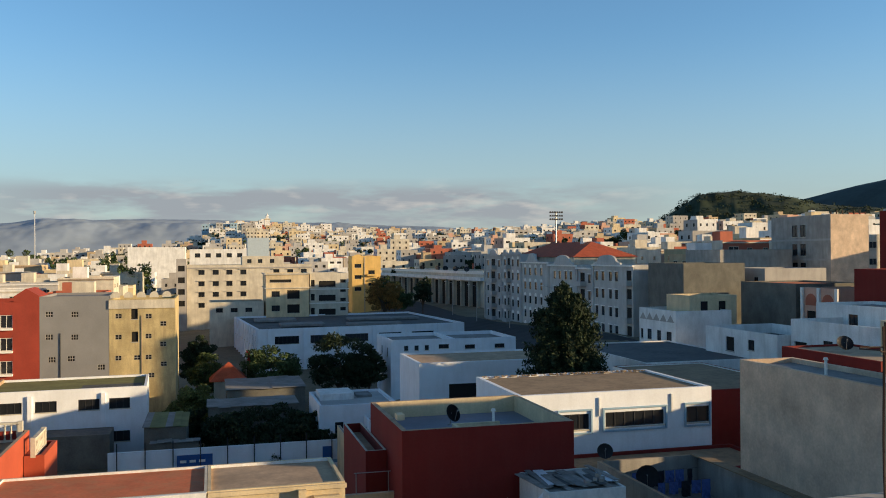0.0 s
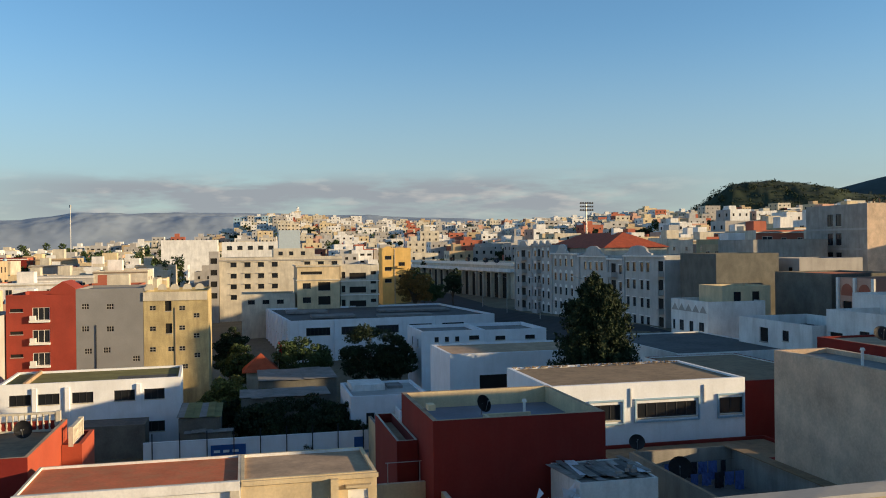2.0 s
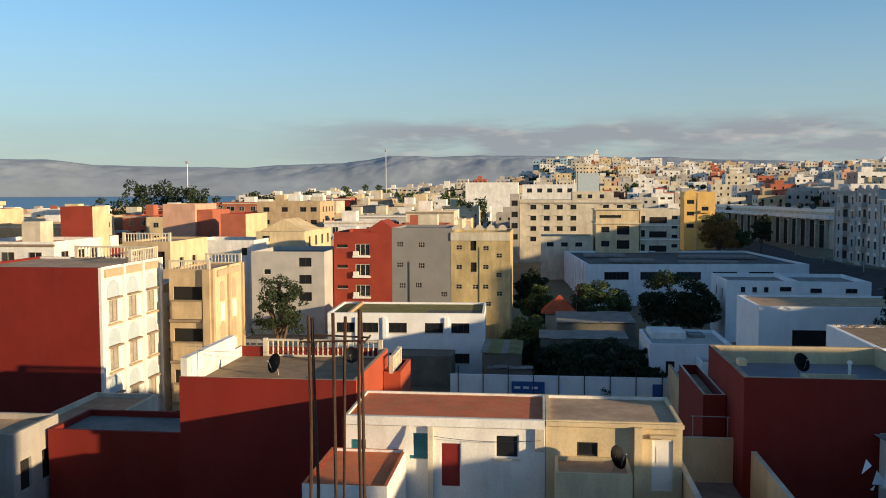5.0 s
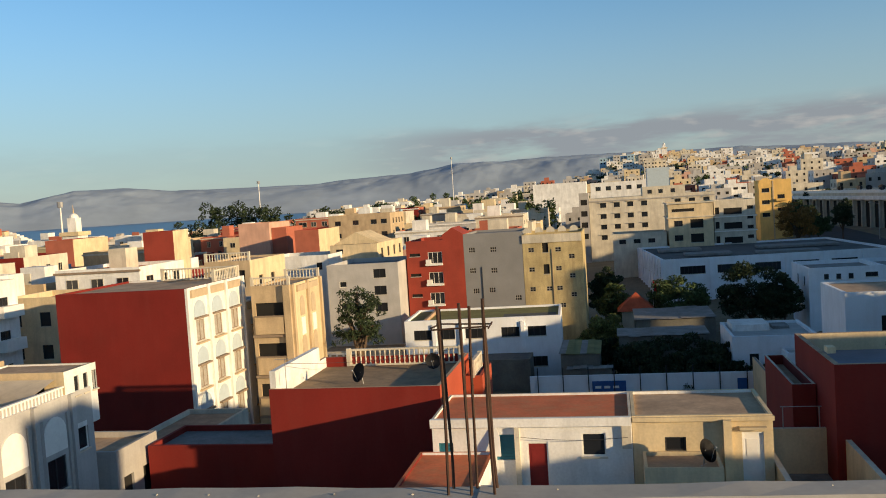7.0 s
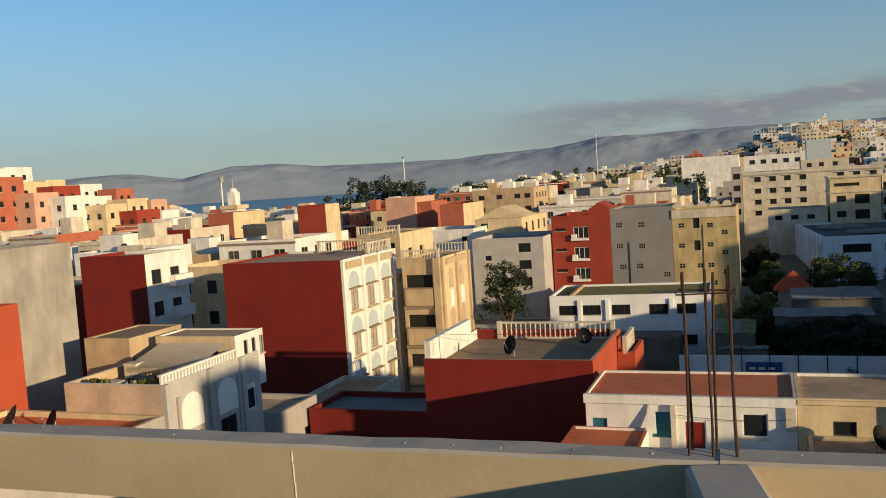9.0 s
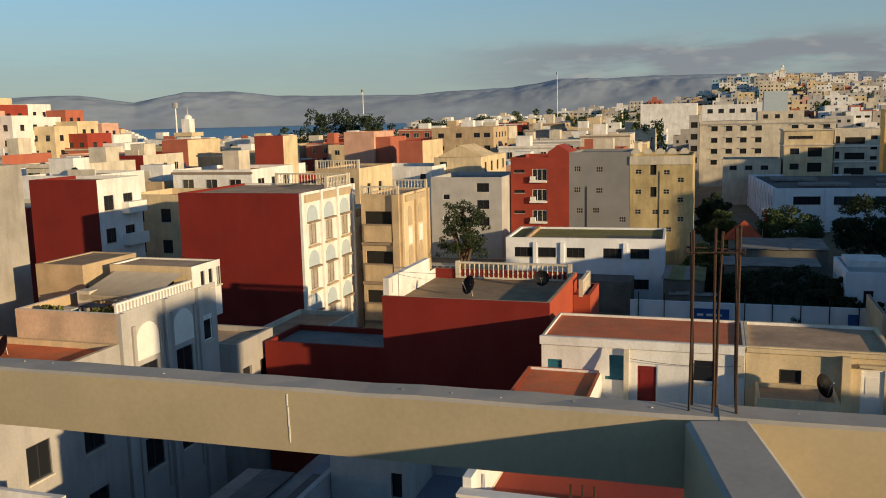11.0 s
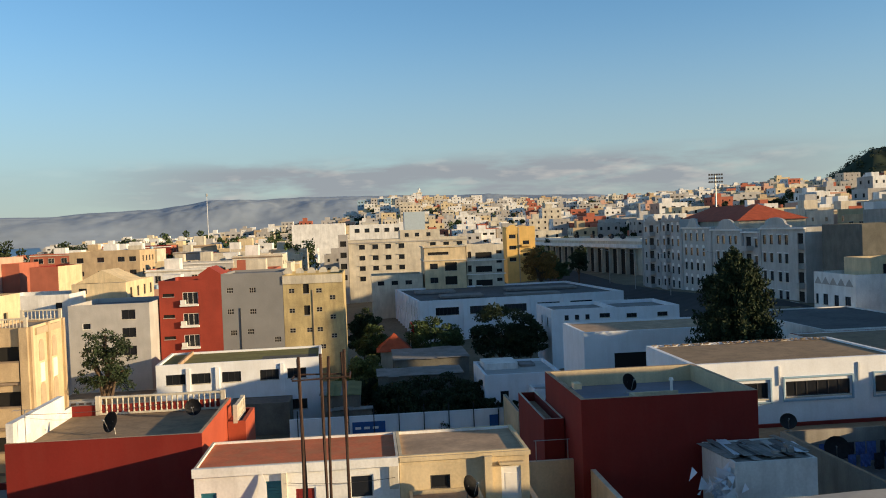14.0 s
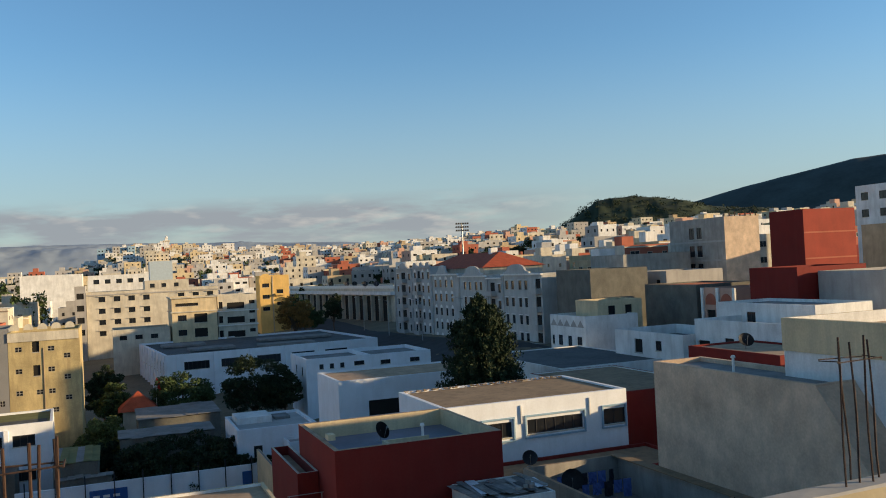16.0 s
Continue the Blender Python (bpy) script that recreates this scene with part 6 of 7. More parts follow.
for i, (y0, y1, top, peak, ys, span, paint, words) in enumerate(FLATS):
    rows_ = [top - 1.9 - 2.8 * k for k in range(5)]
    holes = [(y, z, 1.0, 1.45, "wind") for z in rows_ for y in ys]
    if span:
        holes += [((span[0] + span[1]) / 2, z, (span[1] - span[0]) * 0.6, 2.0, "open") for z in rows_]
    h = building("street_flats", words, 61.0, 64.4 if i in (2, 3, 4) else 72.0, y0, y1, 4.0, top, paint, "roofgrey", {"W": holes, "S": [(64, z, 1.2, 1.4, "wind") for z in rows_] if i == 0 else []}, category="apartment block", group="street apartments")
    if span:
        balcony_stack(h, 61.0, span[0], span[1], rows_, paint)
    for z in rows_:
        for y in ys:
            if i in (3, 4):
                arch_panel(h, "W", local(h, 60.998, y, z + 0.75), 1.25, 0.65, "trim", "window_hood")
            else:
                box_on(h, "window_hood", 60.85, 60.998, y - 0.65, y + 0.65, z + 0.78, z + 0.9, "trim")
    for y in (y0 + 0.22, y1 - 0.22):
        box_on(h, "pilaster", 60.78, 60.998, y - 0.2, y + 0.2, 4.0, top - 0.31, paint)
    box_on(h, "cornice", 60.6, 60.998, y0, y1, top - 0.3, top - 0.05, "trim" if i < 4 else "lightgrey")
    if peak > 1:
        wide = {0: 9.6, 2: 9.0, 3: 6.0, 5: 6.5}[i]
        mid = {0: 126.6, 2: 144.6, 3: 160.0, 5: 184.2}[i]
        curved_gable(h, local(h, 60.9, mid, top), wide, peak, paint)
    elif peak:
        for k in range(3):
            curved_gable(h, local(h, 60.9, y0 + 2.2 + 3.9 * k, top), 3.0, peak * 1.6, paint)


def hip_roof(x0, x1, y0, y1, z0, z1, label):
    root = thing("tiled_roof_hall", ((x0 + x1) / 2, (y0 + y1) / 2, 6.0), label, "hall")
    a, b = (x1 - x0) / 2, (y1 - y0) / 2
    slab("wall", root, -a + 0.5, a - 0.5, -b + 0.5, b - 0.5, 0, z0 - 6.0, "pale")
    bm = bmesh.new()
    e = [bm.verts.new((sx * a, sy * b, z0 - 6.0)) for sx, sy in ((-1, -1), (1, -1), (1, 1), (-1, 1))]
    r = [bm.verts.new((0, -b * 0.62, z1 - 6.0)), bm.verts.new((0, b * 0.62, z1 - 6.0))]
    for f in ((e[0], e[1], r[0]), (e[1], e[2], r[1], r[0]), (e[2], e[3], r[1]), (e[3], e[0], r[0], r[1]), (e[3], e[2], e[1], e[0])):
        bm.faces.new(f)
    part("roof", bm, "tile", root, "bright red tiled hip roof")
    slab("chimney", root, -1.0, 0.4, -b * 0.5, -b * 0.5 + 1.2, z0 - 6.0, z1 - 5.2, "white")


hip_roof(64.5, 78.0, 148.0, 181.0, 21.9, 24.9, "hall under a bright red tiled hip roof")
building("dark_box_house", "dark stained blank concrete box of a house", 62.0, 71.5, 105.0, 114.8, 6.0, 21.1, "darkwall", "roofgrey", parapet=0.3, category="house")
h = building("white_zigzag_house", "white house with a zigzag painted band", 53.0, 60.5, 91.6, 100.6, 5.0, 15.6, "white", "roofgrey", {"W": [(99.9, 12.36, 0.6, 1.2, "wind"), (98.0, 12.4, 1.1, 1.3, "wind"), (95.6, 12.4, 1.0, 1.3, "wind"), (93.2, 12.4, 1.2, 1.3, "wind")]}, category="house")
for k in range(5):
    bm = bmesh.new()
    bm.faces.new([bm.verts.new(c) for c in ((0, 0, 0), (0, 1.7, 0), (0, 0.85, 0.9))])
    part("zigzag", bm, "greyrender", h, "", local(h, 52.96, 91.9 + 1.7 * k, 14.2))
building("lit_roof_rooms", "cream roof rooms catching the low sun", 56.0, 62.5, 93.5, 99.0, 12.0, 17.3, "cream", "roofgrey", {"S": [(58, 16, 1.0, 1.2, "wind"), (60.5, 16, 1.0, 1.2, "open")]}, category="house")
building("white_yard_house", "white house with a walled roof yard", 50.0, 58.0, 68.5, 80.4, 4.0, 14.9, "white", "roofdark", {"W": [(76.0, 13.4, 1.4, 1.4, "open"), (72.5, 13.6, 1.0, 1.0, "wind"), (70.5, 9.0, 1.4, 1.2, "wind")]}, parapet=1.0, category="house")
building("grey_row_house", "grey rendered row house with a small window", 74.0, 84.0, 104.0, 113.0, 6.0, 20.3, "greyrender", "roofgrey", {"W": [(106, 18.5, 0.9, 1.1, "wind")]}, category="house")
building("concrete_row_house", "pale concrete house with a blank wall", 76.0, 89.0, 118.0, 128.0, 6.0, 23.0, "concrete", "roofgrey", category="house")
h = building("tan_apartments", "long weathered tan apartment block with many windows", -6.0, 25.0, 225.0, 238.0, 2.0, 20.3, "pale", "roofgrey", {"S": rows_of((-2.5, 0.95, 4.3, 7.75, 16, 19.5, 23), (18.45, 15.6, 12.9, 10.2), 1.5, 1.2, "wind")}, category="apartment block")
for z in (18.45, 15.6, 12.9, 10.2):
    for x in (-2.5, 0.95, 4.3, 7.75, 16, 19.5, 23):
        box_on(h, "window_hood", x - 0.95, x + 0.95, 224.7, 224.998, z + 0.66, z + 0.8, "pale")
box_on(h, "roof_band", -6.0, 25.0, 224.8, 224.998, 19.4, 19.7, "greyrender")
building("tan_apartments_tower", "pale stair tower on the tan apartments", 7.5, 18.0, 226.0, 236.0, 18.0, 22.5, "pale", "roofgrey", {"S": rows_of((9.3, 12.0, 15), (21.2,), 1.1, 1.0, "wind")}, category="roof room")
h = building("tan_balcony_side", "tan balcony stack beside the apartments", -8.5, -6.1, 224.0, 234.0, 2.0, 21.9, "greyrender", "roofgrey", {"S": rows_of((-7.3,), (19.5, 16.6, 13.7, 10.8), 1.6, 1.4, "open")}, category="apartment block")
building("modern_flats", "cream modernist flats with ribbon balconies", 11.0, 20.0, 185.0, 197.0, 2.0, 18.75, "cream", "roofgrey", {"S": [(13.0, z, 1.7, 1.2, "wind") for z in (14.45, 11.45)] + [(16.7, z, 2.6, 1.8, "open") for z in (14.3, 11.3)] + [(14, 17.2, 4.5, 0.6, "open")]}, bands=((15.6, 0.2, 0.25, "pale"), (18.5, 0.3, 0.3, "pale")), category="apartment block")
building("modern_flats_wing", "cream flats with open balconies and trellis", 20.3, 28.4, 186.0, 197.0, 2.0, 18.7, "pale", "roofgrey", {"S": [(20.9, z, 0.8, 1.4, "open") for z in (16.6, 13.6, 10.6)] + [(24.0, z, 3.6, 1.3, "open") for z in (16.4, 13.4, 10.4)] + [(27.4, z, 1.2, 0.7, "open") for z in (17, 15, 13, 11)]}, bands=((15.2, 0.2, 0.3, "trim"), (12.2, 0.2, 0.3, "trim")), category="apartment block")
building("low_white_clinic", "low white house with a flat roof below the apartments", -0.5, 10.6, 186.0, 196.0, 2.0, 12.9, "pale", "roofgrey", {"S": rows_of((1.5, 4.5, 7.5), (11.2,), 1.4, 0.9, "wind")}, category="house")
h = building("golden_apartments", "golden yellow apartment house with an arched bay", 37.5, 45.5, 237.0, 244.0, 2.0, 22.3, "gold", "roofgrey", {"S": rows_of((39.1,), (19.6, 16.5, 13.2), 1.9, 1.05, "wind") + rows_of((42.9,), (17.8, 14.4, 11.0), 1.8, 1.05, "wind")}, category="apartment block")
arch_panel(h, "S", local(h, 39.1, 236.96, 20.3), 3.4, 2.5, "gold", "gable_arch")
box_on(h, "pilaster", 40.8, 41.1, 236.85, 236.998, 2.0, 22.0, "sand")
for z in (18.6, 15.4, 12.1):
    box_on(h, "balcony", 41.6, 44.4, 236.2, 236.998, z - 1.9, z - 1.35, "gold")
h = building("arcade_hall", "long pale market hall with a colonnade along the avenue", 62.8, 76.8, 215.0, 297.0, 4.0, 18.0, "pale", "roofgrey", {"W": [(220.4 + 5.2 * k, 11.5, 4.4, 7.4, "open") for k in range(15)]}, parapet=0.4, category="hall", turn=8)
for k in range(16):
    box_on(h, "column", 61.9, 62.6, 217.6 + 5.2 * k, 218.0 + 5.2 * k, 4.0, 15.6, "pale")
box_on(h, "canopy", 61.3, 62.798, 214.6, 297.2, 15.6, 16.5, "white")
box_on(h, "roof_fascia", 62.3, 62.798, 214.6, 297.2, 17.3, 18.1, "trim")
for i, (x, y) in enumerate(((66, 222), (65.5, 231), (65, 240), (64.5, 247), (62.5, 258))):
    dish(x, y, 17.6, 0.8, 170, 30, "pale satellite dish on the market roof")
building("long_white_shed", "long white warehouse on the ridge", -29.3, -9.3, 330.0, 342.0, 4.0, 26.0, "white", "roofgrey", category="warehouse")
building("blue_grey_tower", "pale blue grey lift tower above the roofs", 9.4, 15.2, 240.0, 246.0, 4.0, 27.5, "paleblue", "roofgrey", category="tower")
building("ridge_school", "low white school on the ridge", -6.2, 13.0, 262.0, 272.0, 6.0, 24.6, "white", "roofgrey", {"S": rows_of((-4, -1, 2, 5, 8, 11), (22.8,), 1.5, 1.2, "wind")}, category="school")
h = building("pink_gable_house", "pink rendered house with a blank gable", -79.0, -72.0, 173.0, 185.0, 3.0, 20.1, "pink", "rooftan", category="house")
building("red_side_house", "red walled house beside the pink gable", -71.9, -68.6, 174.0, 184.0, 3.0, 18.9, "brick", "roofgrey", category="house")
building("red_long_house", "red house with a long blank wall", -61.1, -56.2, 159.0, 172.0, 3.0, 18.4, {"S": "brick", "E": "cream", "N": "red", "W": "red"}, "roofgrey", category="house")
building("tan_long_house", "long tan apartment house", -67.8, -52.4, 200.0, 214.0, 3.0, 20.3, "beige", "rooftan", {"S": rows_of((-65.5, -61, -56.5, -54), (18.4, 15.4), 1.5, 1.1, "wind"), "E": rows_of((203, 206, 209, 212), (18.4, 15.4), 1.2, 1.3, "wind")}, category="apartment block")
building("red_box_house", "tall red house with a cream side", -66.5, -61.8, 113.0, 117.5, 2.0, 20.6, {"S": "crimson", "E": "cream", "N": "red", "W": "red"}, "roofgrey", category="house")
building("red_wall_house", "red walled house near the minaret", -101.0, -95.4, 139.0, 150.0, 3.0, 19.7, {"S": "brick", "E": "cream", "N": "red", "W": "red"}, "roofgrey", category="house")
h = building("yellow_gabled_house", "pale yellow house with a gabled roof terrace", -45.4, -37.5, 133.0, 150.0, 1.0, 16.3, "cream", "rooftan", {"S": [(-43.8, 15.2, 1.2, 0.8, "wind")], "E": rows_of((136, 140, 144, 148), (14.6, 11.6), 1.2, 1.6, "wind")}, category="house")
bm = bmesh.new()
for y in (0.0, 9.0):
    for c in ((-3.9, 0), (3.9, 0), (0, 1.9)):
        bm.verts.new((c[0], y, c[1]))
bm.verts.ensure_lookup_table()
v = bm.verts
for f in ((0, 1, 2), (5, 4, 3), (0, 3, 4, 1), (1, 4, 5, 2), (2, 5, 3, 0)):
    bm.faces.new([v[i] for i in f])
bmesh.ops.recalc_face_normals(bm, faces=bm.faces)
part("gable", bm, "cream", h, "", local(h, -41.4, 134.5, 16.3))


def minaret(x, y, z0, z1, wide, label):
    root = thing("minaret", (x, y, z0), label, "minaret")
    t = z1 - z0
    slab("shaft", root, -wide, wide, -wide, wide, 0, t * 0.72, "white")
    slab("gallery", root, -wide * 1.25, wide * 1.25, -wide * 1.25, wide * 1.25, t * 0.72, t * 0.76, "cream")
    slab("lantern", root, -wide * 0.55, wide * 0.55, -wide * 0.55, wide * 0.55, t * 0.76, t * 0.9, "white")
    bm = bmesh.new()
    bmesh.ops.create_uvsphere(bm, u_segments=12, v_segments=8, radius=wide * 0.55)
    part("dome", bm, "white", root, "", (0, 0, t * 0.9))
    bm = bmesh.new()
    tube(bm, (0, 0, t * 0.95), (0, 0, t * 1.03), 0.12, 0.03, 6)
    part("finial", bm, "gold", root)


minaret(-118.5, 174.0, 4.0, 26.0, 1.9, "cream minaret with a small domed lantern near the bay")
minaret(55.0, 900.0, 44.0, 66.0, 2.6, "slim white minaret on the crowded hill")


def mast(x, y, z0, z1, label, r=0.25):
    root = thing("mast", (x, y, z0), label, "mast", "tall masts")
    bm = bmesh.new()
    tube(bm, (0, 0, 0), (0, 0, z1 - z0), r, r * 0.5, 8)
    part("pole", bm, "trim", root)
    bm = bmesh.new()
    tube(bm, (0, 0, z1 - z0 - 1.2), (0, 0, z1 - z0), r * 2.2, None, 8)
    part("head", bm, "steel", root)


mast(-75.1, 413.0, 4.0, 43.0, "thin white radio mast over the town", 0.22)
mast(-164.0, 387.0, 4.0, 37.0, "white floodlight mast near the bay", 0.35)
mast(-120.6, 172.5, 4.0, 27.5, "telephone mast with panel aerials", 0.3)
f = thing("floodlight_tower", (114.5, 277.0, 8.0), "steel stadium floodlight tower with lamp racks", "floodlight")
bm = bmesh.new()
tube(bm, (0, 0, 0), (0, 0, 29), 0.45, 0.25, 8)
part("pole", bm, "steel", f)
for k in range(3):
    bm = bmesh.new()
    tube(bm, (-2.4, 0, 26.4 + 1.2 * k), (2.4, 0, 26.4 + 1.2 * k), 0.1, None, 6)
    part("rack_bar", bm, "steel", f)
    for i in range(6):
        slab("lamp", f, -2.3 + 0.85 * i, -1.75 + 0.85 * i, -0.35, -0.1, 26.2 + 1.2 * k, 26.8 + 1.2 * k, "dark")


for k in range(7):
    x = -9.0 + 6.6 * k
    top = 53.0 + 0.6 * (k % 3) + 0.25 * k
    building("ridge_flats", "pale blue white flats along the top of the hill", x, x + 6.4, 850.0 + 3 * (k % 2), 862.0, 36.0, top, ("bluewall", "white", "lightgrey", "bluewall")[k % 4], "roofgrey", {"S": [(x + 1.7, top - 2.2, 1.2, 1.3, "open"), (x + 4.6, top - 2.2, 1.2, 1.3, "open"), (x + 1.7, top - 5.4, 1.2, 1.3, "open"), (x + 4.6, top - 5.4, 1.2, 1.3, "open")]}, category="apartment block", group="hilltop flats")


# ---- lamp posts along the avenue ----
def street_lamp(x, y, z, label):
    root = thing("street_lamp", (x, y, z), label, "street lamp", "avenue lamps")
    bm = bmesh.new()
    tube(bm, (0, 0, 0), (0, 0, 8), 0.1, 0.06, 8)
    part("pole", bm, "steel", root)
    bm = bmesh.new()
    tube(bm, (0, 0, 8), (-1.6, 0, 8.4), 0.05, 0.04, 6)
    part("arm", bm, "steel", root)
    slab("lantern", root, -2.1, -1.5, -0.12, 0.12, 8.33, 8.47, "trim")


for y in (140, 162, 184, 204):
    street_lamp(57.0, y, ground_z(57, y), "grey avenue lamp with a single arm")


for k, (x, y) in enumerate(((44.5, 205.0), (46.0, 221.0), (47.0, 236.0), (50.0, 252.0), (44.0, 246.0), (52.0, 214.0))):
    tree("avenue_tree", (x, y, ground_z(x, y) - 0.2), "broad dark green tree beside the avenue", 8.0 + k % 3, 3.2, 2.4, 210 + k, "leafdark" if k % 2 else "leaf", 2500, 0.22, 18, group="avenue trees")


def avenue():
    verts, faces = [], []
    for k in range(36):
        y = 95 + 5.4 * k
        for x in (46.5, 59.5):
            verts.append((x, y, ground_z(x, y) + 0.12))
    for k in range(35):
        faces.append((2 * k, 2 * k + 1, 2 * k + 3, 2 * k + 2))
    tagged(new("road", data_mesh("road", verts, faces, ["asphalt"])), "asphalt avenue between the school and the flats", "road", kind="structure")


avenue()


# ---- the town beyond ----
TAKEN = [(-62, 80, -30, 72), (-62, -26, 50, 86), (-41, -3, 90, 130), (-10, 46, 72, 186), (-10, 34, 184, 240), (32, 84, 186, 300), (44, 75, 60, 192), (60, 86, 150, 178), (60, 92, 80, 130), (88, 108, 96, 128),
         (-62, -26, 122, 152), (-82, -55, 157, 186), (-69, -50, 198, 216), (-68, -60, 111, 126), (-103, -93, 137, 152), (-31, -8, 326, 344), (-8, 16, 238, 274), (-124, -114, 168, 180), (110, 120, 272, 282), (114, 144, 96, 122), (40, 102, 40, 104)]


def is_free(x, y, w):
    return not any(a - w < x < b + w and c - w < y < d + w for a, b, c, d in TAKEN)


WIN = {}


def flat_window(wide, tall):
    key = (wide, tall)
    if key not in WIN:
        bm = bmesh.new()
        box(bm, -wide / 2 - 0.07, wide / 2 + 0.07, -0.05, 0.04, -tall / 2 - 0.08, tall / 2 + 0.07, 0)
        box(bm, -wide / 2, wide / 2, -0.056, -0.045, -tall / 2, tall / 2, 1)
        box(bm, -0.03, 0.03, -0.066, -0.05, -tall / 2, tall / 2, 0)
        WIN[key] = mesh_of(bm, "window", "pale", "glass")
    return WIN[key]


def shell(verts, faces, index, x0, x1, y0, y1, z0, z1, mi, roof_i, lip=0.5, thick=0.22):
    """Walls with a parapet and a sunk roof; mi is a slot for each of S, E, N, W."""
    k = len(verts)
    o = [(x0, y0), (x1, y0), (x1, y1), (x0, y1)]
    i_ = [(x0 + thick, y0 + thick), (x1 - thick, y0 + thick), (x1 - thick, y1 - thick), (x0 + thick, y1 - thick)]
    verts += [(*q, z0) for q in o] + [(*q, z1) for q in o] + [(*q, z1) for q in i_] + [(*q, z1 - lip) for q in i_]
    for a in range(4):
        b = (a + 1) % 4
        faces += [(k + a, k + b, k + 4 + b, k + 4 + a), (k + 4 + a, k + 4 + b, k + 8 + b, k + 8 + a), (k + 8 + a, k + 8 + b, k + 12 + b, k + 12 + a)]
        index += [mi[a]] * 3
    faces.append((k + 12, k + 13, k + 14, k + 15))
    index.append(roof_i)


PALETTE = ["cream", "white", "pale", "beige", "pink", "brick", "lightgrey", "greyrender", "gold", "olive", "bluewall"]
WEIGHTS = [24, 22, 24, 10, 4, 5, 10, 6, 2, 3, 1]
LOOKS = {"cream": "cream", "white": "white", "pale": "pale", "beige": "beige", "pink": "pink", "brick": "brick red", "lightgrey": "light grey", "greyrender": "grey", "gold": "golden", "olive": "olive", "bluewall": "pale blue"}
ROOFS = ["rooftan", "roofgrey", "roofgrey", "roofred", "rooftan"]


def town_house(x, y, w, d, z0, z1, r, detail):
    main = r.choices(PALETTE, WEIGHTS)[0]
    side = r.choices([main, "brick", "pale", "red"], [60, 14, 18, 8])[0]
    roof = r.choice(ROOFS)
    root = thing("town_house", (x, y, z0), f"{LOOKS[main]} flat roofed town house of {max(2, round((z1 - z0) / 3.1))} storeys", "house", "town houses")
    verts, faces, index = [], [], []
    mats = list(dict.fromkeys([main, side]))
    a, b = mats.index(main), mats.index(side)
    front_s = r.random() < 0.5
    mi = (a, b, a, b) if front_s else (b, a, b, a)
    shell(verts, faces, index, -w / 2, w / 2, -d / 2, d / 2, -4, z1 - z0, mi, 0, r.uniform(0.3, 0.9))
    faces.pop(), index.pop()
    put("wall", data_mesh("wall", verts, faces, mats, index), root)
    slab("roof", root, -w / 2 + 0.22, w / 2 - 0.22, -d / 2 + 0.22, d / 2 - 0.22, z1 - z0 - 0.9, z1 - z0 - 0.45, roof)
    if r.random() < 0.75:
        sx, sy = r.uniform(-0.25, 0.25) * w, r.uniform(-0.1, 0.3) * d
        slab("stair_head", root, sx - r.uniform(1, 2), sx + r.uniform(1, 2), sy - 1.4, sy + 1.4, z1 - z0 - 0.5, z1 - z0 + r.uniform(1.5, 2.6), r.choice([main, "pale", "white"]))
    if detail:
        face = "E" if x < -10 else "W"
        out, turn = (w / 2, 90) if face == "E" else (-w / 2, -90)
        rows_ = [z1 - z0 - 1.9 - 3.05 * k for k in range(4 if detail > 1 else 3)]
        me = flat_window(r.choice([0.8, 1.0, 1.2, 1.5]), r.choice([0.8, 1.1, 1.3]))
        wide = flat_window(r.choice([2.0, 2.4]), r.choice([1.3, 1.7]))
        blank_s, blank_side = not front_s and r.random() < 0.45, front_s and r.random() < 0.5
        bay = r.choice((-0.3, 0.0, 0.3))
        for z in rows_:
            if not blank_s:
                for f in (-0.3, 0.0, 0.3):
                    put("window", wide if f == bay and front_s else me, root, (f * w, -d / 2, z))
            if not blank_side:
                for f in (-0.3, 0.02, 0.3) if detail > 1 else (-0.25, 0.25):
                    put("window", me, root, (out, f * d, z), turn)
        if front_s and r.random() < 0.6:
            for z in rows_[:2]:
                slab("balcony", root, bay * w - 1.6, bay * w + 1.6, -d / 2 - 0.9, -d / 2 - 0.07, z - 1.3, z - 0.55, r.choice(["trim", main]))
        if r.random() < 0.5:
            slab("cornice", root, -w / 2 - 0.15, w / 2 + 0.15, -d / 2 - 0.2, -d / 2 - 0.002, z1 - z0 - 0.55, z1 - z0 - 0.3, r.choice(["trim", "brown", "pale"]))
        if r.random() < 0.45:
            sx = r.uniform(-0.3, 0.1) * w
            slab("roof_wall", root, sx, sx + r.uniform(2, 4), -d * 0.35, -d * 0.35 + 0.2, z1 - z0 - 0.46, z1 - z0 + r.uniform(0.5, 1.3), r.choice(["pale", "white", "brick", "greyrender"]))
    if r.random() < 0.3:
        bm = bmesh.new()
        tube(bm, (0, 0, 0), (0, 0, 1.1), 0.5, 0.45, 10)
        part("water_tank", bm, r.choice(["white", "dark", "bluewall"]), root, "", (r.uniform(-0.3, 0.3) * w, r.uniform(-0.3, 0.3) * d, z1 - z0 - 0.46))
    return root


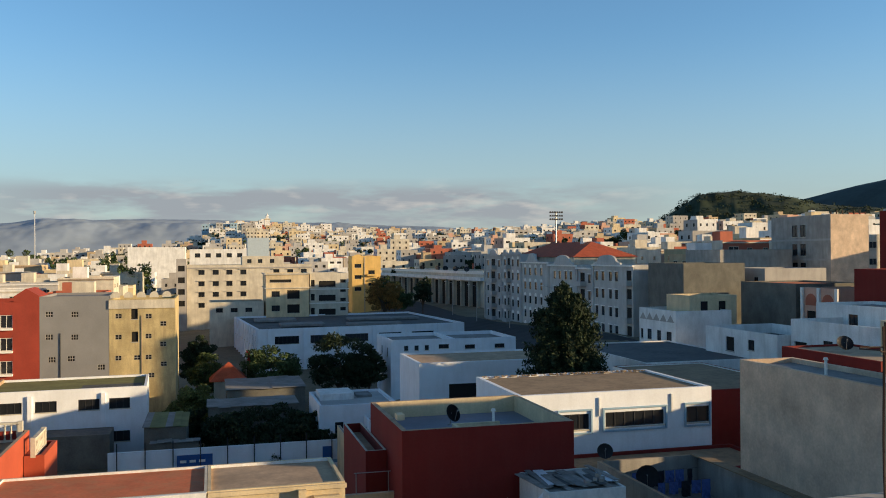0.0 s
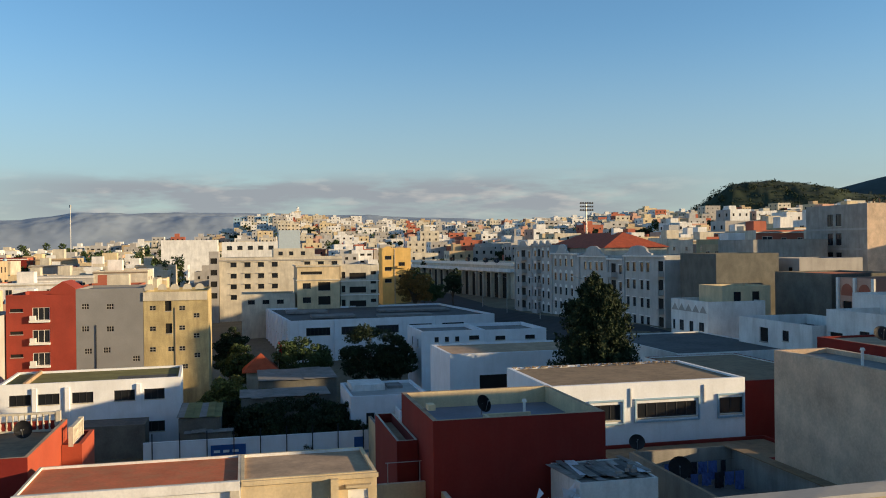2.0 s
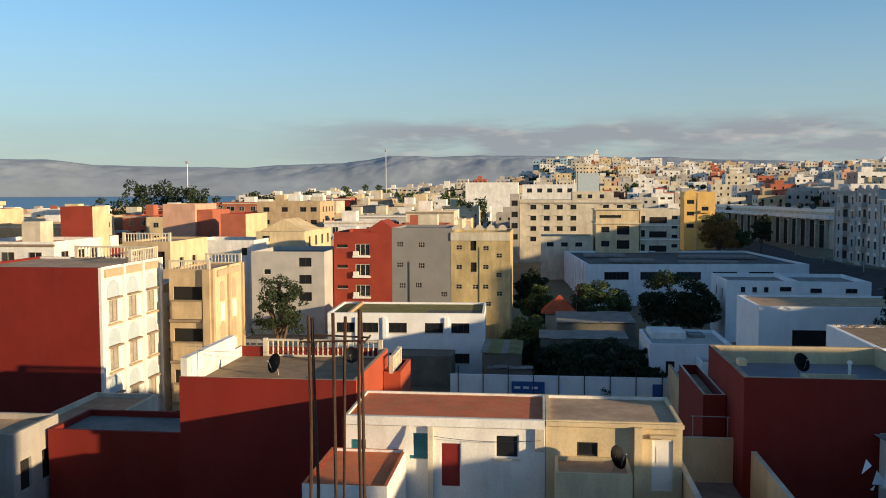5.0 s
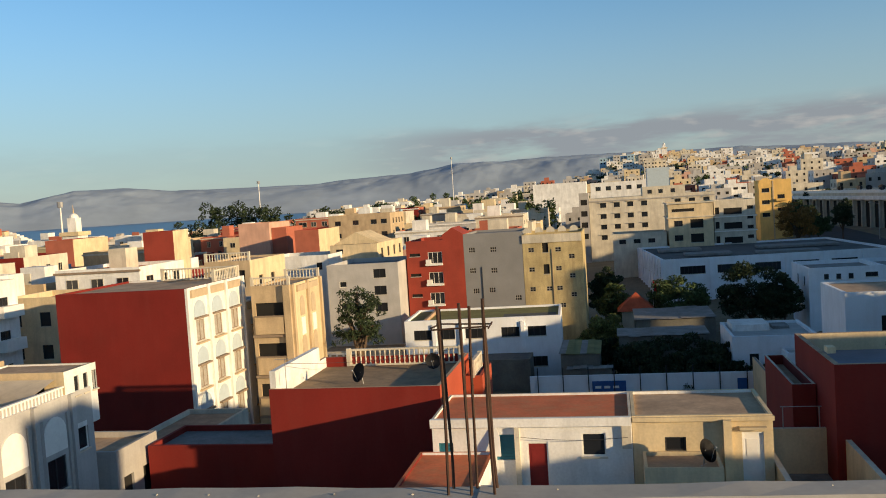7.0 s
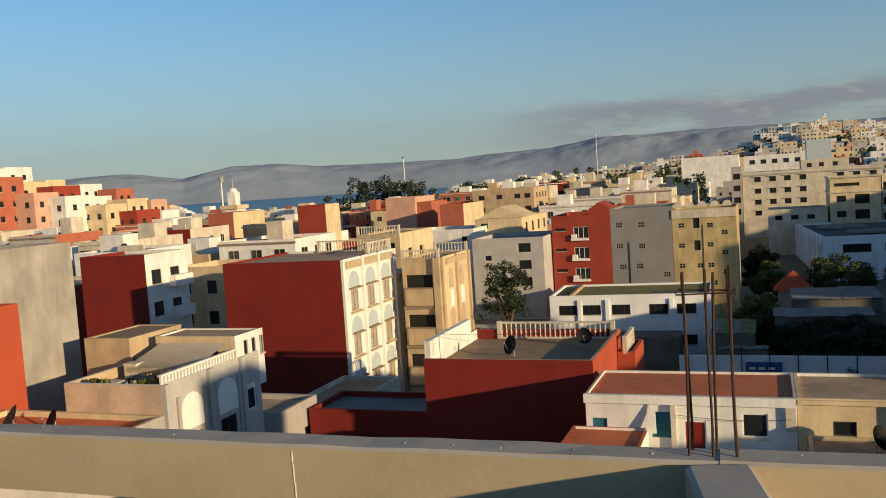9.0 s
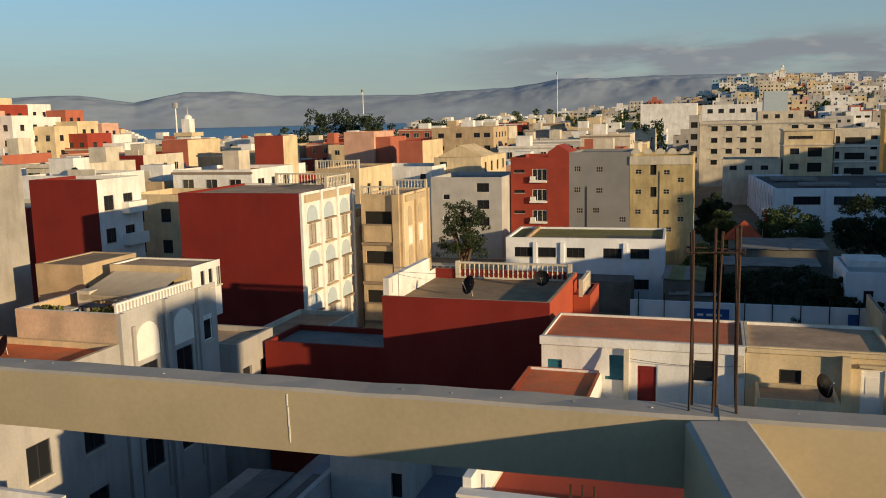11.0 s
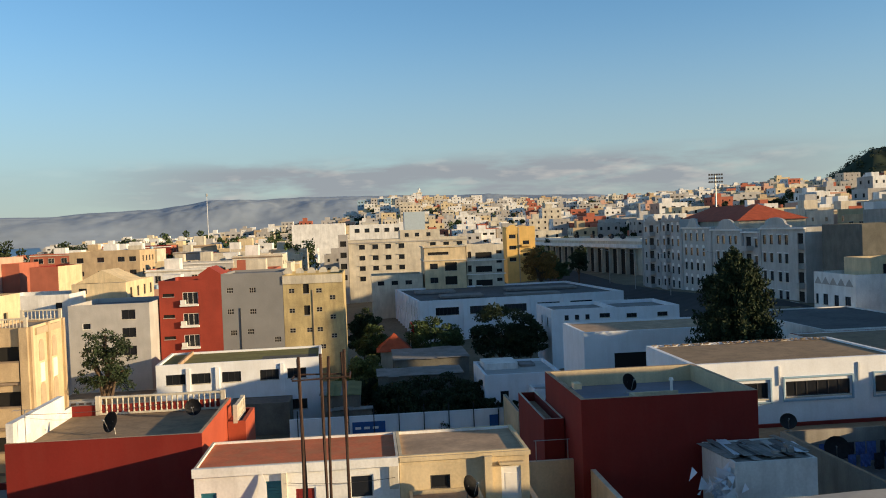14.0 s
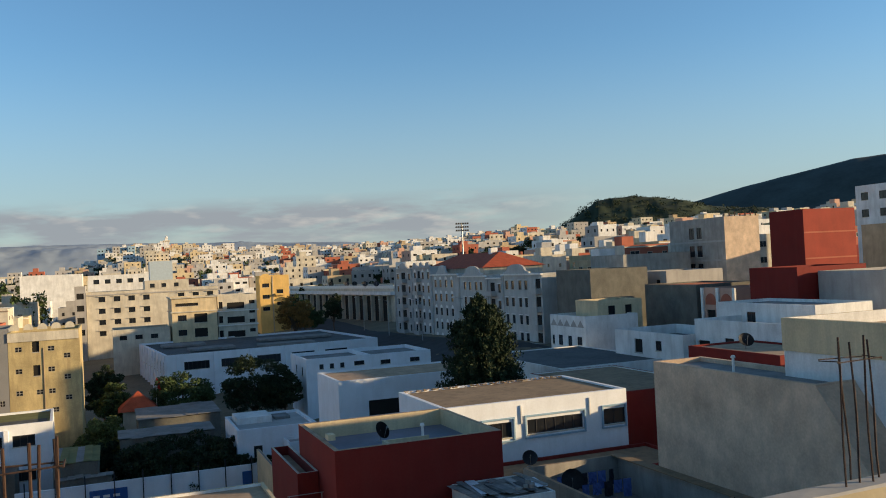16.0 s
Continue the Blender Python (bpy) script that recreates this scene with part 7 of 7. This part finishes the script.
def town_near():
    r = random.Random(21)
    count = 0
    for i in range(-26, 22):
        for j in range(4, 36):
            x, y = i * 12.5 + r.uniform(-1.0, 1.0), j * 12.5 + r.uniform(-1.0, 1.0)
            rad, az = math.hypot(x, y), math.degrees(math.atan2(-x, y))
            w, d = r.uniform(9.5, 12.0), r.uniform(9.5, 12.0)
            tall, skip = r.uniform(0, 1), r.random()
            if not (88 < rad < 275 and -46 < az < 56) or not is_free(x, y, 6.5) or skip < 0.1 + (0.12 if rad > 250 else 0):
                continue
            if i % 4 == 0 and az > 10 and rad < 200 and skip < 0.5:
                continue
            z0 = ground_z(x, y)
            hgt = (10.0 + 5.5 * tall) if az > 5 else (8.0 + 6.0 * tall)
            if rad < 150 and az > 5:
                hgt = 13.0 + 4.0 * tall
            if az < -20:
                hgt = 6.5 + 5.0 * tall
            town_house(x, y, w, d, z0, z0 + hgt, r, 2 if rad < 190 else 1)
            if r.random() < 0.12 and rad < 260:
                dish(x + r.uniform(-2, 2), y - d * 0.3, z0 + hgt - 0.46, 0.6, r.uniform(120, 220), 30, "pale satellite dish on a town roof")
            count += 1
    return count


town_near()


def town_far():
    """The crowded slopes, too many and too small to tell apart."""
    r = random.Random(33)
    names = ["cream", "white", "pale", "beige", "pink", "brick", "lightgrey", "greyrender", "rooftan", "roofgrey", "black"]
    tall_w = [12, 28, 18, 8, 4, 9, 14, 20]
    for ring, (r0, r1, step) in enumerate(((275, 620, 12.8), (620, 900, 14.5), (900, 1240, 17.0))):
        verts, faces, index = [], [], []
        n = int(r1 / step)
        for i in range(-n, n + 1):
            for j in range(4, n + 1):
                x, y = i * step + r.uniform(-4, 4), j * step + r.uniform(-4, 4)
                rad, az = math.hypot(x, y), math.degrees(math.atan2(-x, y))
                skip, f = r.random(), r.uniform(0, 1)
                if not (r0 < rad < r1 and -50 < az < 58) or not is_free(x, y, 5.0):
                    continue
                gap = 0.12 if az < 2 else (0.22 if az < 20 else 0.5)
                if skip < gap or (az > 8 and rad > 800 and az < 36):
                    continue
                z0 = ground_z(x, y)
                w, d = r.uniform(8, 13) / 2, r.uniform(8, 13) / 2
                z1 = z0 + 4.0 + 9.5 * f * f + (4.0 if skip > 0.95 else 0.0)
                if 20 < az < 37:
                    z1 = z0 + 4.0 + 6.0 * f
                ww, wt = r.choice(((0.35, 0.5), (0.45, 0.6), (0.6, 0.55), (0.9, 0.45)))
                a, b = r.choices(range(8), tall_w)[0], r.choices(range(8), tall_w)[0]
                shell(verts, faces, index, x - w, x + w, y - d, y + d, z0 - 3, z1, (a, b if r.random() < 0.35 else a, a, b), r.choice((8, 9)), 0.5)
                if r.random() < 0.5:
                    shell(verts, faces, index, x - w * 0.5, x + w * 0.2, y - d * 0.2, y + d * 0.6, z1 - 0.6, z1 + r.uniform(1.5, 2.6), (a, a, a, a), 9, 0.1)
                cols_ = 3 if ring < 2 else 2
                # Windows are flat black quads, the unlit rooms put into their colour.
                for k in range(3 if ring < 2 else 2):
                    zc = z1 - 2.0 - 3.0 * k
                    for c in range(cols_):
                        xc = x - w + 2 * w * (c + 0.5) / cols_
                        q = len(verts)
                        verts += [(xc - ww, y - d - 0.03, zc - wt), (xc + ww, y - d - 0.03, zc - wt), (xc + ww, y - d - 0.03, zc + wt), (xc - ww, y - d - 0.03, zc + wt)]
                        faces.append((q, q + 1, q + 2, q + 3))
                        index.append(10)
                        if c < 2:
                            s, xe = (1, x + w + 0.03) if x < 0 else (-1, x - w - 0.03)
                            yc = y - d * 0.5 + d * c
                            q = len(verts)
                            verts += [(xe, yc - 0.55, zc - 0.6), (xe, yc + 0.55, zc - 0.6), (xe, yc + 0.55, zc + 0.6), (xe, yc - 0.55, zc + 0.6)]
                            faces.append((q, q + 1, q + 2, q + 3) if s > 0 else (q + 3, q + 2, q + 1, q))
                            index.append(10)
        tagged(new("hillside_houses", data_mesh("hillside_houses", verts, faces, names, index)), "crowded pale flat roofed houses on the far slopes", "houses", kind="stuff")


town_far()


def woods(name, label, spots, material, seed, size, per):
    """Far trees as small clumps of blades."""
    r = random.Random(seed)
    cl = []
    for x, y, rad, hgt in spots:
        z = ground_z(x, y)
        for _ in range(per):
            a, q = r.uniform(0, 2 * math.pi), rad * math.sqrt(r.random())
            cl.append((x + q * math.cos(a), y + q * math.sin(a), z + hgt * r.uniform(0.25, 0.95), rad * r.uniform(0.16, 0.34)))
    ob = leaf_cloud(name, cl, min(60000, len(cl) * 90), size, material, None, seed, 0.85)
    return tagged(ob, label, "trees", kind="stuff")


woods("park_trees", "dark park trees between the roofs and the bay", [(-150, 293, 9, 18), (-141, 300, 10, 22), (-130, 303, 10, 21), (-120, 306, 8, 16), (-108, 330, 8, 15), (-92, 345, 8, 15)], "leafdark", 61, 0.55, 26)
r = random.Random(77)
woods("town_trees", "scattered dark trees among the town roofs", [(r.uniform(-60, 10), r.uniform(250, 390), r.uniform(4, 7), r.uniform(12, 17)) for _ in range(22)] + [(r.uniform(-130, -10), r.uniform(360, 470), r.uniform(4, 8), r.uniform(12, 17)) for _ in range(26)] + [(r.uniform(-200, 330), r.uniform(400, 900), r.uniform(4, 8), r.uniform(8, 13)) for _ in range(70)], "leaf", 62, 0.6, 9)
woods("hillside_trees", "dark trees between the houses on the slope", [(q * math.sin(b), q * math.cos(b), r.uniform(4, 8), r.uniform(8, 13)) for q, b in ((r.uniform(290, 900), radians(r.uniform(8, 36))) for _ in range(60))], "leafdark", 64, 0.8, 10)
woods("slope_scrub", "dark scrub on the slope below the hill town", [(r.uniform(-60, -5), r.uniform(560, 800), r.uniform(10, 18), r.uniform(6, 10)) for _ in range(40)], "leafdark", 63, 1.0, 9)


def hill_trees():
    rr = np.random.default_rng(5)
    ob = bpy.data.objects["wooded_hill"]
    co = np.array([v.co for v in ob.data.vertices])
    pick = rr.integers(0, len(co), 2600)
    cl = [(*(co[i] + rr.normal(size=3) * (7, 7, 0.5) - (0, 0, 2.5)), rr.uniform(3.0, 6.0)) for i in pick]
    tagged(leaf_cloud("hill_woods", cl, 60000, 1.5, "leafdark", None, 9, 0.9), "dense dark woods covering the hill", "trees", kind="stuff")


hill_trees()


# ---- white and brick red houses climbing a rise towards the sea ----
def rise_houses():
    r = random.Random(77)
    paints = ["white", "crimson", "cream", "white", "pink", "brick", "white", "cream"]
    words = {"white": "white", "crimson": "deep red", "cream": "cream", "pink": "pink", "brick": "brick red"}
    k = 0
    for row, (dist, drop) in enumerate(((196.0, 5.5), (214.0, 2.8), (232.0, 0.0))):
        for i in range(6):
            az = radians(38.2 + 1.95 * i + 0.6 * row)
            top = 24.0 + 2.1 * i - drop + r.uniform(-0.9, 0.9)
            cx, cy = -dist * math.sin(az), dist * math.cos(az)
            w, d = r.uniform(2.6, 3.6), r.uniform(3.0, 4.5)
            paint = paints[k % len(paints)]
            k += 1
            zs = [top - 2.4 - 3.0 * j for j in range(3)]
            building("rise_house", words[paint] + " rendered house on the rise towards the sea", cx - w, cx + w, cy - d, cy + d, 0.5, top, paint, "rooftan",
                     {"S": rows_of((cx - w * 0.5, cx + w * 0.45), zs, 1.1, 1.2, "wind"), "E": rows_of((cy - d * 0.4, cy + d * 0.4), zs, 1.1, 1.2, "wind")}, parapet=0.6, category="house")


rise_houses()
